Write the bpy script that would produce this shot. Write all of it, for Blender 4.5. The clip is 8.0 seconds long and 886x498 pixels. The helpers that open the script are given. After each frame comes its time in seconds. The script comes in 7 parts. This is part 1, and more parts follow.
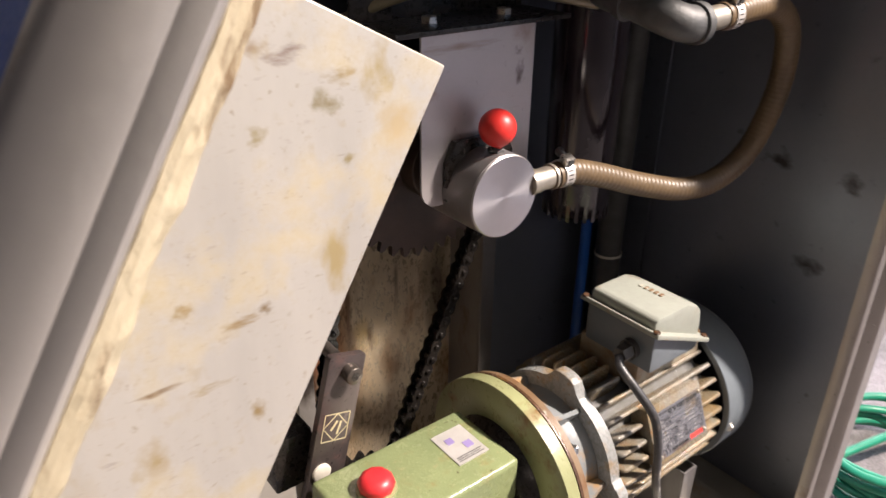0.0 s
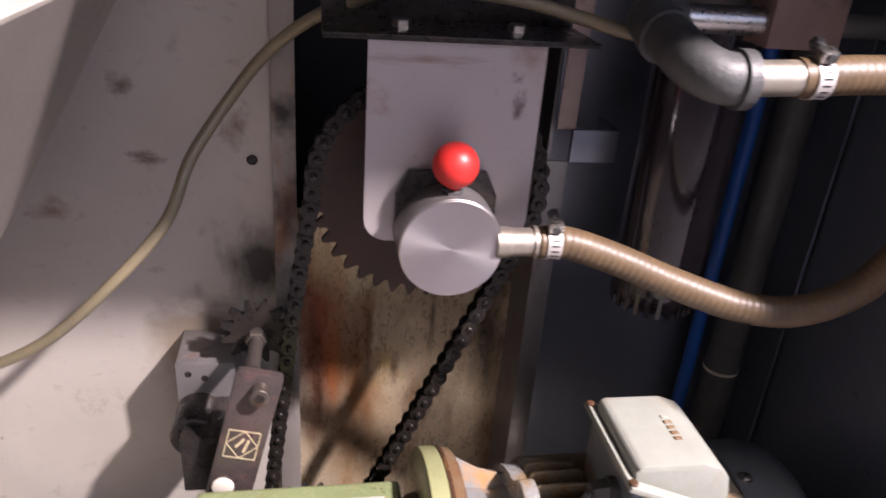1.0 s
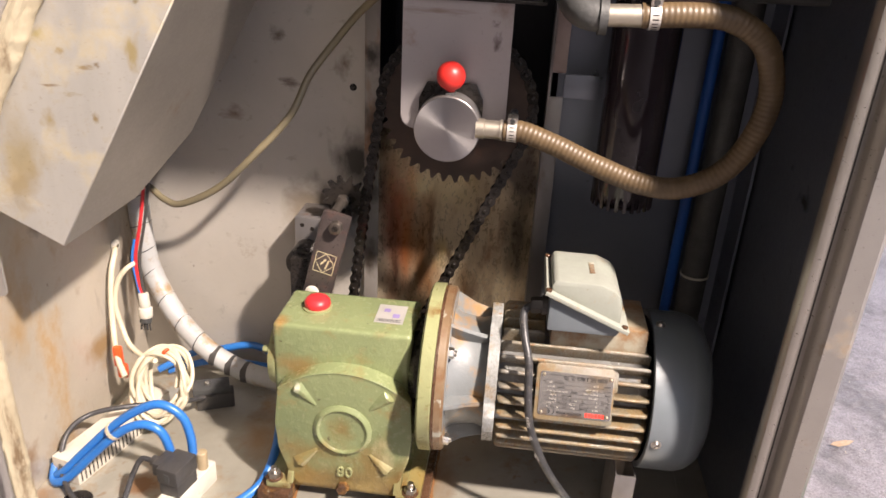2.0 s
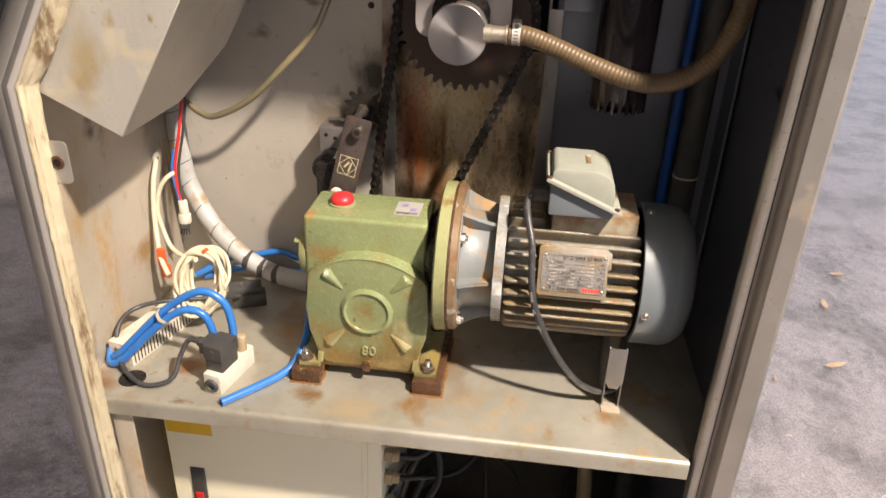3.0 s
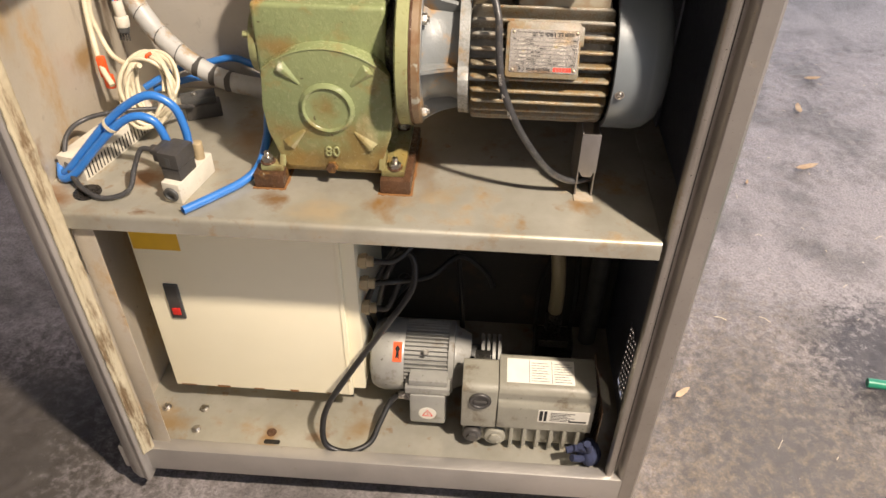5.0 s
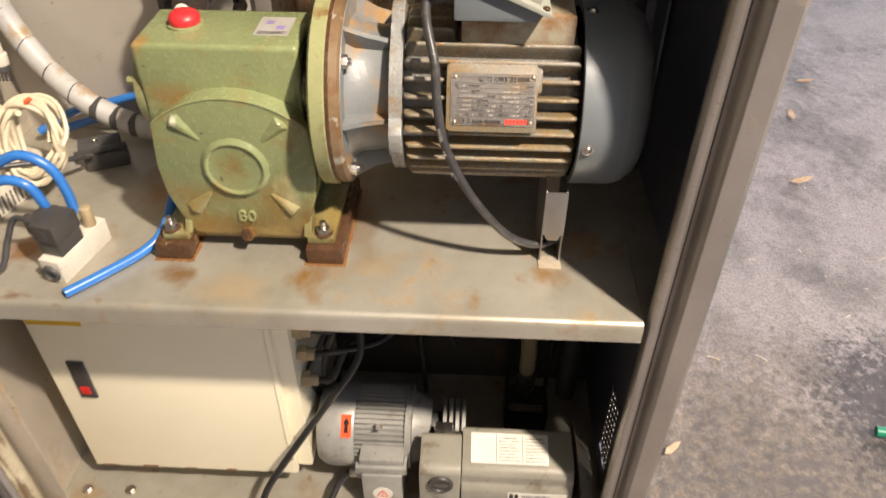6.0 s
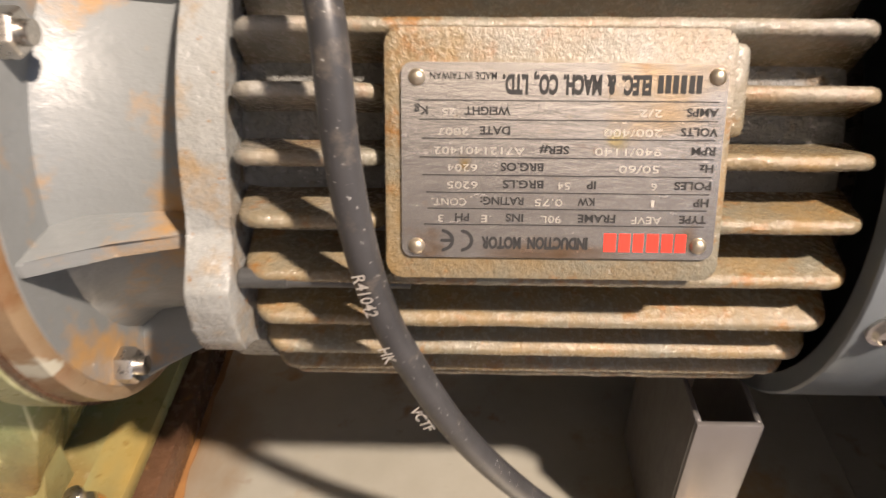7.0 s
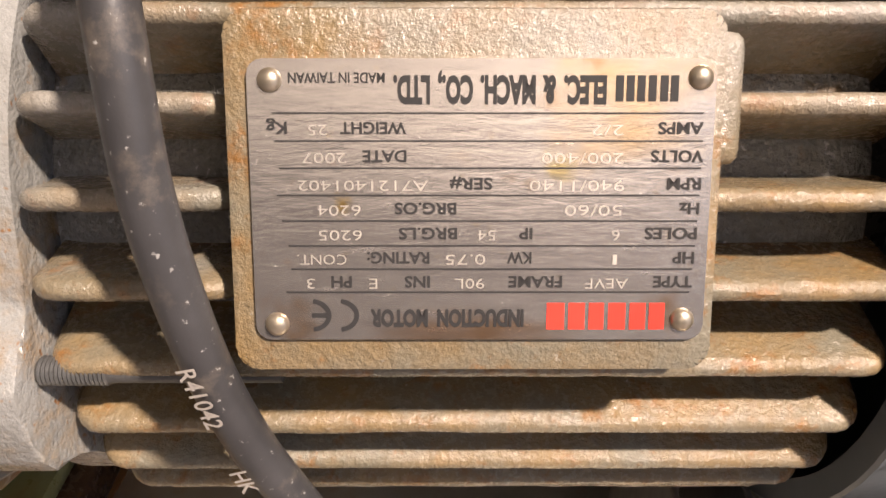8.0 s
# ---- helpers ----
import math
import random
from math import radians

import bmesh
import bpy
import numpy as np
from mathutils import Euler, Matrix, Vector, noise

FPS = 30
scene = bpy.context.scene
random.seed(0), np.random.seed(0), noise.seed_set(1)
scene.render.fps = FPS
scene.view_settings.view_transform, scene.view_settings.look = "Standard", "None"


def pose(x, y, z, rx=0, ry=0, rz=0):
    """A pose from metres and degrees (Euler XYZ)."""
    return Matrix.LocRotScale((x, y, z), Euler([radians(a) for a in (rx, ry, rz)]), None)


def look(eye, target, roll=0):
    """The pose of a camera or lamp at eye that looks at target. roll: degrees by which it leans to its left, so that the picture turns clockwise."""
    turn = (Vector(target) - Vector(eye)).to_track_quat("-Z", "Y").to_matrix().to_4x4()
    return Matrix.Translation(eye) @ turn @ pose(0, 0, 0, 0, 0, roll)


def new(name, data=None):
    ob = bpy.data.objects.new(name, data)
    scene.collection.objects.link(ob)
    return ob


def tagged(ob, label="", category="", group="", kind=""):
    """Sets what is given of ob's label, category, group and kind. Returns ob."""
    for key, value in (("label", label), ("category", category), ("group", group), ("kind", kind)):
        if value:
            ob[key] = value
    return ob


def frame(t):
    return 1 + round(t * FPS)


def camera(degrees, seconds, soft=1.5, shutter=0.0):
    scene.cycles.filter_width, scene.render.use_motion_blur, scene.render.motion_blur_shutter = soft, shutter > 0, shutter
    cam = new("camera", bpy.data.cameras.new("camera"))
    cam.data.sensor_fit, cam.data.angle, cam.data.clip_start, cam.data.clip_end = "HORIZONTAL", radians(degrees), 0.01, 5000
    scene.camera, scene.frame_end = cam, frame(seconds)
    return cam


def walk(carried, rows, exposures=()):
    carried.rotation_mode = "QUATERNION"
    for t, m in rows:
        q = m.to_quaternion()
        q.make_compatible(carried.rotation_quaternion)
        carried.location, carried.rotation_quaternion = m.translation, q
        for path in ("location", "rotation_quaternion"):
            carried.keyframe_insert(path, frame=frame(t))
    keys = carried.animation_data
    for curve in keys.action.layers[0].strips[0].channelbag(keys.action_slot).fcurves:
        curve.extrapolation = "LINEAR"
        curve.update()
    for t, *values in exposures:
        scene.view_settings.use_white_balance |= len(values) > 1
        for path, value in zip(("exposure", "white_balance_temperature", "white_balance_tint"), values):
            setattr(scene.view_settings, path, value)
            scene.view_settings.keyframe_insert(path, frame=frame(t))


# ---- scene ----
cam = camera(62.1, 8.0, shutter=0.22)
METRES, EYE, TILT, LEAN, TURN = 1.95, 1.3, -15.0, 0.0, 0.0
PATH = [
    (0, (-0.247, -0.411, 1.718), (0.859, 0.995, 0.824), 0.7),
    (0.5, (-0.058, -0.385, 1.687), (0.709, 1.235, 0.801), 3.1),
    (1, (0.143, -0.444, 1.695), (0.493, 1.323, 0.826), 4.6),
    (1.2, (0.246, -0.543, 1.693), (0.425, 1.254, 0.833), 4.5),
    (2.3, (0.369, -0.965, 1.678), (0.167, 0.85, 0.862), 2.5),
    (2.5, (0.371, -1.003, 1.667), (0.166, 0.802, 0.829), 2.3),
    (3, (0.384, -1.047, 1.643), (0.191, 0.72, 0.726), 2.2),
    (3.5, (0.392, -1.061, 1.612), (0.219, 0.646, 0.585), 1.9),
    (4, (0.398, -1.06, 1.583), (0.253, 0.581, 0.45), 1.5),
    (4.5, (0.397, -1.054, 1.56), (0.28, 0.53, 0.345), 1.1),
    (4.7, (0.396, -1.051, 1.555), (0.289, 0.512, 0.312), 1.0),
    (5.8, (0.442, -0.9, 1.526), (0.371, 0.619, 0.227), 0.5),
    (6, (0.457, -0.799, 1.513), (0.389, 0.728, 0.223), 0.3),
    (6.3, (0.452, -0.608, 1.435), (0.396, 0.943, 0.172), 0.1),
    (6.5, (0.442, -0.453, 1.351), (0.401, 1.117, 0.113), -0.1),
    (6.7, (0.439, -0.323, 1.269), (0.423, 1.276, 0.068), 0.3),
    (7, (0.448, -0.207, 1.195), (0.41, 1.4, 0.005), -0.1),
    (7.5, (0.469, -0.149, 1.151), (0.453, 1.553, 0.1), -0.1),
    (8, (0.472, -0.145, 1.154), (0.478, 1.557, 0.102), 0.1),
]
EXPOSURES = [(0, -0.05, 6000, 20), (0.5, -0.02, 5900, 24), (1.2, 0.1, 5600, 32), (2.3, -0.08, 6300, 18), (3.2, -0.18, 6400, 17), (4.7, -0.34, 6500, 16), (5.8, -0.36, 6500, 16), (6.5, -0.26, 6550, 18), (7.2, -0.2, 6500, 21), (8, -0.2, 6500, 24)]
walk(cam, [(t, look(eye, target, roll)) for t, eye, target, roll in PATH], EXPOSURES)

# ---- world and light ----
world = bpy.data.worlds.new("sky")
scene.world = world
world.use_nodes = True
wn = world.node_tree
sky = wn.nodes.new("ShaderNodeTexSky")
sky.sky_type = "NISHITA"
sky.sun_disc = False
sky.sun_elevation = radians(36)
sky.sun_rotation = radians(60)
sky.dust_density = 2.5
wn.links.new(sky.outputs[0], wn.nodes["Background"].inputs[0])
wn.nodes["Background"].inputs[1].default_value = 0.27
# the yard lamp under the added roof, before and to the right of the cabinet
yard_lamp = new("yard_lamp", bpy.data.lights.new("yard_lamp", "POINT"))
yard_lamp.location = (1.86, -1.43, 3.65)
yard_lamp.data.energy, yard_lamp.data.color, yard_lamp.data.shadow_soft_size = 1560.0, (1.0, 0.87, 0.68), 0.08


# ---- materials ----
def surface(name, base, alt=None, scale=8.0, rough=(0.4, 0.6), metal=0.0, bump=0.1, bump_scale=120.0,
            stain=None, stain_scale=6.0, stain_low=0.56, stain_high=0.66, stretch=(1, 1, 1), stain_stretch=(1, 1, 1),
            spots=None, spot_scale=60.0, spot_low=0.68, coat=0.0, blots=(), bump_dist=0.002):
    """A worn surface: two colours mixed by broad noise, fine grain in gloss and relief, stains and small spots with edges of their own."""
    m = bpy.data.materials.new(name)
    m.use_nodes = True
    t = m.node_tree
    b = t.nodes["Principled BSDF"]
    co = t.nodes.new("ShaderNodeTexCoord")

    def noisy(sc, detail, st, rough_=0.6):
        mp = t.nodes.new("ShaderNodeMapping")
        mp.inputs["Scale"].default_value = st
        t.links.new(co.outputs["Object"], mp.inputs[0])
        n = t.nodes.new("ShaderNodeTexNoise")
        n.inputs["Scale"].default_value, n.inputs["Detail"].default_value, n.inputs["Roughness"].default_value = sc, detail, rough_
        t.links.new(mp.outputs[0], n.inputs["Vector"])
        return n.outputs["Fac"]

    def ramp(src, lo, hi):
        r = t.nodes.new("ShaderNodeMapRange")
        r.inputs["From Min"].default_value, r.inputs["From Max"].default_value = lo, hi
        t.links.new(src, r.inputs["Value"])
        return r.outputs[0]

    def mix(fac, a, c):
        n = t.nodes.new("ShaderNodeMix")
        n.data_type = "RGBA"
        t.links.new(fac, n.inputs[0])
        if isinstance(a, tuple):
            n.inputs[6].default_value = (*a, 1)
        else:
            t.links.new(a, n.inputs[6])
        n.inputs[7].default_value = (*c, 1)
        return n.outputs[2]

    alt = alt or tuple(v * 0.8 for v in base)
    broad = ramp(noisy(scale, 5, stretch), 0.35, 0.68)
    col = mix(broad, base, alt)
    fine = noisy(bump_scale, 4, stretch, 0.7)
    wear = None
    if stain:
        wear = ramp(noisy(stain_scale, 9, stain_stretch, 0.68), stain_low, stain_high)
        col = mix(wear, col, stain)
    if spots:
        col = mix(ramp(noisy(spot_scale, 3, (1, 1, 1)), spot_low, spot_low + 0.06), col, spots)
    for (bx, by, bz), radius, st, tone in blots:      # single blots, ragged by noise
        off = t.nodes.new("ShaderNodeVectorMath")
        off.operation = "SUBTRACT"
        off.inputs[1].default_value = (bx, by, bz)
        t.links.new(co.outputs["Object"], off.inputs[0])
        sq = t.nodes.new("ShaderNodeVectorMath")
        sq.operation = "MULTIPLY"
        sq.inputs[1].default_value = st
        t.links.new(off.outputs[0], sq.inputs[0])
        ln = t.nodes.new("ShaderNodeVectorMath")
        ln.operation = "LENGTH"
        t.links.new(sq.outputs[0], ln.inputs[0])
        near = t.nodes.new("ShaderNodeMapRange")
        near.inputs["From Min"].default_value, near.inputs["From Max"].default_value = 0.0, radius
        near.inputs["To Min"].default_value, near.inputs["To Max"].default_value = 0.30, -0.18
        t.links.new(ln.outputs["Value"], near.inputs["Value"])
        add = t.nodes.new("ShaderNodeMath")
        t.links.new(near.outputs[0], add.inputs[0])
        t.links.new(noisy(1.3 / radius, 7, st, 0.55), add.inputs[1])
        soft = ramp(add.outputs[0], 0.48, 0.80)
        soft.node.inputs["To Max"].default_value = 0.9
        col = mix(soft, col, tone)
    t.links.new(col, b.inputs["Base Color"])
    b.inputs["Metallic"].default_value = metal
    if wear is not None and metal > 0:
        inv = t.nodes.new("ShaderNodeMapRange")
        inv.inputs["To Min"].default_value, inv.inputs["To Max"].default_value = metal, metal * 0.15
        t.links.new(wear, inv.inputs["Value"])
        t.links.new(inv.outputs[0], b.inputs["Metallic"])
    rr = t.nodes.new("ShaderNodeMapRange")
    rr.inputs["From Min"].default_value, rr.inputs["From Max"].default_value = 0.3, 0.7
    rr.inputs["To Min"].default_value, rr.inputs["To Max"].default_value = rough
    t.links.new(fine, rr.inputs["Value"])
    t.links.new(rr.outputs[0], b.inputs["Roughness"])
    b.inputs["Coat Weight"].default_value, b.inputs["Coat Roughness"].default_value = coat, 0.12
    if bump:
        bp = t.nodes.new("ShaderNodeBump")
        bp.inputs["Strength"].default_value, bp.inputs["Distance"].default_value = bump, bump_dist
        t.links.new(fine, bp.inputs["Height"])
        t.links.new(bp.outputs[0], b.inputs["Normal"])
        t.links.new(bp.outputs[0], b.inputs["Coat Normal"])
    return m


M_STEEL = surface("brushed_stainless", (0.60, 0.57, 0.53), (0.50, 0.47, 0.43), 3.0, (0.30, 0.46), 0.75, 0.05, 260, (0.42, 0.27, 0.12), 7, 0.60, 0.72, (1, 1, 8), spots=(0.20, 0.13, 0.07), spot_scale=45, spot_low=0.74)
M_SIDE = surface("stained_side_sheet", (0.57, 0.515, 0.43), (0.47, 0.42, 0.34), 4.0, (0.35, 0.55), 0.4, 0.08, 160, (0.40, 0.25, 0.10), 8, 0.53, 0.70, stain_stretch=(1, 1, 0.6), spots=(0.16, 0.09, 0.05), spot_scale=30, spot_low=0.70,
                 blots=(((-0.362, -0.05, 0.86), 0.075, (1, 1, 1), (0.24, 0.13, 0.05)), ((-0.362, 0.02, 1.12), 0.09, (1, 1, 0.6), (0.45, 0.29, 0.12)), ((-0.362, 0.20, 0.93), 0.08, (1, 1, 1), (0.40, 0.25, 0.10)), ((-0.362, 0.33, 1.0), 0.10, (1, 2.5, 0.5), (0.12, 0.08, 0.05)), ((-0.362, 0.10, 1.22), 0.05, (1, 1, 1), (0.10, 0.07, 0.05))))
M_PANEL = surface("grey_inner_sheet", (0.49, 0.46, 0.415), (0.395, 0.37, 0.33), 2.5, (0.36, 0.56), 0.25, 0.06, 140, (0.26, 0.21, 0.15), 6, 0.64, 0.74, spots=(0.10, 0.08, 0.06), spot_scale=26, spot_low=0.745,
                  # Black blots are chain grease; wide brown ones paint the tensioner's soft shadow.
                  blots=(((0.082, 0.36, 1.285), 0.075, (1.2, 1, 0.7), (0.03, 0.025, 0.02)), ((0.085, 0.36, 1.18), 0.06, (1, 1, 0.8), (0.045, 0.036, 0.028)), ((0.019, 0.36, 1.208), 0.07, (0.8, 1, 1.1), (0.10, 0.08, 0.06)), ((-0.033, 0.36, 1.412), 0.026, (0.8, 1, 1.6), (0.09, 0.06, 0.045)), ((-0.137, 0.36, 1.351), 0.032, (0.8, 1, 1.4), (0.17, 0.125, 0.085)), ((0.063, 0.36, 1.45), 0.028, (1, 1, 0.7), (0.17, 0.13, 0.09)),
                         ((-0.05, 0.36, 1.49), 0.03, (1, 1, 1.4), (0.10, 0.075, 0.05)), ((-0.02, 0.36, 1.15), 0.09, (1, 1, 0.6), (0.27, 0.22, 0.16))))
M_SHELF = surface("oily_shelf_sheet", (0.465, 0.450, 0.390), (0.345, 0.325, 0.265), 7.0, (0.32, 0.42), 0.5, 0.06, 200, (0.30, 0.19, 0.075), 9, 0.55, 0.72, spots=(0.19, 0.11, 0.05), spot_scale=42, spot_low=0.765,
                  blots=(((0.27, 0.10, 0.80), 0.13, (1.1, 0.6, 1), (0.24, 0.13, 0.045)), ((0.235, -0.035, 0.80), 0.055, (1.2, 0.8, 1), (0.30, 0.15, 0.03)), ((0.04, -0.03, 0.80), 0.05, (1, 1, 1), (0.25, 0.13, 0.04)), ((0.34, 0.0, 0.80), 0.06, (1, 1, 1), (0.44, 0.33, 0.19)), ((0.14, -0.06, 0.80), 0.09, (1, 1.3, 1), (0.46, 0.37, 0.25)), ((0.47, -0.06, 0.80), 0.03, (1, 1, 1), (0.36, 0.22, 0.09)), ((-0.33, -0.07, 0.80), 0.085, (1, 1, 1), (0.26, 0.13, 0.05)), ((-0.175, -0.086, 0.80), 0.03, (1, 2, 1), (0.20, 0.10, 0.04)), ((-0.05, 0.16, 0.80), 0.14, (1, 1, 1), (0.30, 0.17, 0.07)), ((-0.20, 0.02, 0.80), 0.06, (1, 1, 1), (0.27, 0.14, 0.06)), ((0.57, 0.0, 0.80), 0.05, (1, 1, 1), (0.33, 0.19, 0.07)), ((0.06, -0.04, 0.14), 0.05, (1, 1, 1), (0.24, 0.11, 0.04)), ((-0.05, -0.05, 0.14), 0.05, (1, 1, 1), (0.34, 0.20, 0.08)), ((-0.30, -0.02, 0.14), 0.08, (1, 1, 1), (0.36, 0.24, 0.11)), ((0.16, 0.0, 0.14), 0.09, (1, 1, 1), (0.34, 0.24, 0.13))))
M_RUSTPLATE = surface("rust_streaked_plate", (0.66, 0.57, 0.42), (0.44, 0.33, 0.20), 6.0, (0.20, 0.40), 0.45, 0.12, 90, (0.24, 0.14, 0.065), 8, 0.50, 0.66, (1.6, 1, 0.8), (1.9, 1, 0.75), spots=(0.02, 0.016, 0.014), spot_scale=62, spot_low=0.685,
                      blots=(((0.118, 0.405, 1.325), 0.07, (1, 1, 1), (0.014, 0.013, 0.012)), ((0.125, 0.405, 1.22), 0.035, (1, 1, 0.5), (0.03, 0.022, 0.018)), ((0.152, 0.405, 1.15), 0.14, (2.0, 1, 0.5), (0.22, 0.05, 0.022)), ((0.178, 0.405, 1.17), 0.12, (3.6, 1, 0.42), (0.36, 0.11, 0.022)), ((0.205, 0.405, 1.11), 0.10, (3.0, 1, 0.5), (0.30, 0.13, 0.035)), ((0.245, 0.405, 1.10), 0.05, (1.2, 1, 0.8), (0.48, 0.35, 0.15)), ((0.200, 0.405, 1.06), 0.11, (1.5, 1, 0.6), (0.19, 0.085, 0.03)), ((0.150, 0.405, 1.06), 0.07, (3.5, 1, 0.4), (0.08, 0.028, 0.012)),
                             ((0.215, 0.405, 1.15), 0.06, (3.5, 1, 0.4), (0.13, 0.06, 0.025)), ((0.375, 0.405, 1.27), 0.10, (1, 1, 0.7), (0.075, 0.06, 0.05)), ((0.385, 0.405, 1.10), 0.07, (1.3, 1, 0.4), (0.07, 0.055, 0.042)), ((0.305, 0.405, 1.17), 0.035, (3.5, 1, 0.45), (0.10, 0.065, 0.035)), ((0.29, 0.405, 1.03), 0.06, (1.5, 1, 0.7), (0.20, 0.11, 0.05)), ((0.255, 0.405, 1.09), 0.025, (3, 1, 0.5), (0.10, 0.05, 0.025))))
M_TRIM = surface("greasy_folded_edge", (0.36, 0.34, 0.32), (0.26, 0.235, 0.21), 9.0, (0.35, 0.55), 0.4, 0.15, 120, (0.26, 0.13, 0.06), 12, 0.52, 0.66, (1, 1, 0.5), (1, 1, 0.4),
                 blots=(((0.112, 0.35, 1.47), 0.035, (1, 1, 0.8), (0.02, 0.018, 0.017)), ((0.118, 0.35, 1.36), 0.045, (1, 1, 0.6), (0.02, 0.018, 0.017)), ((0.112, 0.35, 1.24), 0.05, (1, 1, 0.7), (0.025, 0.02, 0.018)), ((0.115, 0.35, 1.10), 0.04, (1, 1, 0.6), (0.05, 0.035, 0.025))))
M_FLAP = surface("stained_pale_steel", (0.60, 0.575, 0.52), (0.53, 0.51, 0.465), 4.0, (0.32, 0.5), 0.5, 0.05, 260, (0.47, 0.395, 0.235), 14, 0.52, 0.70, (6, 1, 1), (1, 1, 1), spots=(0.27, 0.19, 0.10), spot_scale=60, spot_low=0.735,
                 blots=(((-0.225, -0.09, 1.40), 0.05, (1, 1, 0.6), (0.50, 0.41, 0.24)), ((-0.235, -0.09, 1.36), 0.05, (1, 1, 1), (0.48, 0.38, 0.22)), ((-0.13, -0.09, 1.355), 0.014, (1, 1, 1), (0.34, 0.24, 0.11)),
                        ((-0.092, -0.09, 1.645), 0.0110, (0.6, 1, 1.6), (0.20, 0.12, 0.09)), ((-0.108, -0.09, 1.650), 0.0109, (0.8, 1, 1), (0.31, 0.21, 0.11)), ((-0.071, -0.09, 1.619), 0.0117, (1, 1, 1), (0.26, 0.21, 0.09)), ((-0.108, -0.09, 1.608), 0.0084, (1, 1, 1), (0.36, 0.29, 0.14)), ((-0.040, -0.09, 1.634), 0.0167, (1, 1, 0.6), (0.40, 0.30, 0.11)), ((-0.062, -0.09, 1.631), 0.0092, (0.7, 1, 1.3), (0.33, 0.23, 0.07)),
                        ((-0.115, -0.09, 1.515), 0.0068, (1, 1, 1), (0.22, 0.14, 0.05)), ((-0.157, -0.09, 1.528), 0.0076, (1, 1, 1), (0.31, 0.21, 0.07)), ((-0.128, -0.09, 1.511), 0.0084, (0.5, 1, 1.6), (0.33, 0.23, 0.10)), ((-0.173, -0.09, 1.488), 0.0092, (0.5, 1, 2.2), (0.20, 0.12, 0.05)), ((-0.147, -0.09, 1.479), 0.0100, (0.6, 1, 1.8), (0.38, 0.29, 0.14)), ((-0.125, -0.09, 1.452), 0.0100, (1, 1, 1), (0.33, 0.23, 0.09)),
                        ((-0.070, -0.09, 1.535), 0.0217, (1.2, 1, 0.6), (0.45, 0.35, 0.16)), ((-0.059, -0.09, 1.587), 0.0068, (1, 1, 1), (0.33, 0.26, 0.11)), ((-0.183, -0.09, 1.447), 0.0184, (1, 1, 0.8), (0.45, 0.35, 0.18)), ((-0.18, -0.09, 1.545), 0.0167, (1, 1, 1), (0.42, 0.35, 0.17)), ((-0.03, -0.09, 1.60), 0.0251, (1, 2.0, 1), (0.49, 0.39, 0.23))))
# Cool shade on the right and rear sheets is put into this blue-grey.
M_SHADEPANEL = surface("shade_tinted_blue_grey_sheet", (0.25, 0.275, 0.33), (0.20, 0.22, 0.27), 3.0, (0.32, 0.48), 0.8, 0.05, 150, spots=(0.08, 0.08, 0.08), spot_scale=22, spot_low=0.735,
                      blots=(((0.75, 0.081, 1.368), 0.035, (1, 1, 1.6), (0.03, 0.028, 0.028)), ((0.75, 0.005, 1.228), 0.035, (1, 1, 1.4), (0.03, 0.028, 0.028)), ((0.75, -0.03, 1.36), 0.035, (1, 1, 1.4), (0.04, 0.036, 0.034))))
M_POST = surface("dull_steel_frame", (0.50, 0.475, 0.445), (0.42, 0.40, 0.375), 6.0, (0.28, 0.44), 0.66, 0.05, 220, stain=(0.30, 0.23, 0.15), stain_scale=14, stain_low=0.64, stain_high=0.74, spots=(0.68, 0.65, 0.58), spot_scale=80, spot_low=0.75)
M_POST2 = surface("dark_steel_frame", (0.40, 0.375, 0.345), (0.33, 0.31, 0.285), 6.0, (0.26, 0.42), 0.8, 0.05, 220, stain=(0.24, 0.18, 0.12), stain_scale=14, stain_low=0.62, stain_high=0.74, spots=(0.68, 0.65, 0.58), spot_scale=80, spot_low=0.75)
M_FOAM = surface("crumbling_cream_sealant", (0.46, 0.405, 0.285), (0.34, 0.285, 0.185), 22.0, (0.7, 0.9), 0.0, 0.5, 170, (0.15, 0.10, 0.052), 30, 0.53, 0.64, (1, 1, 0.25), (1, 1, 0.2))
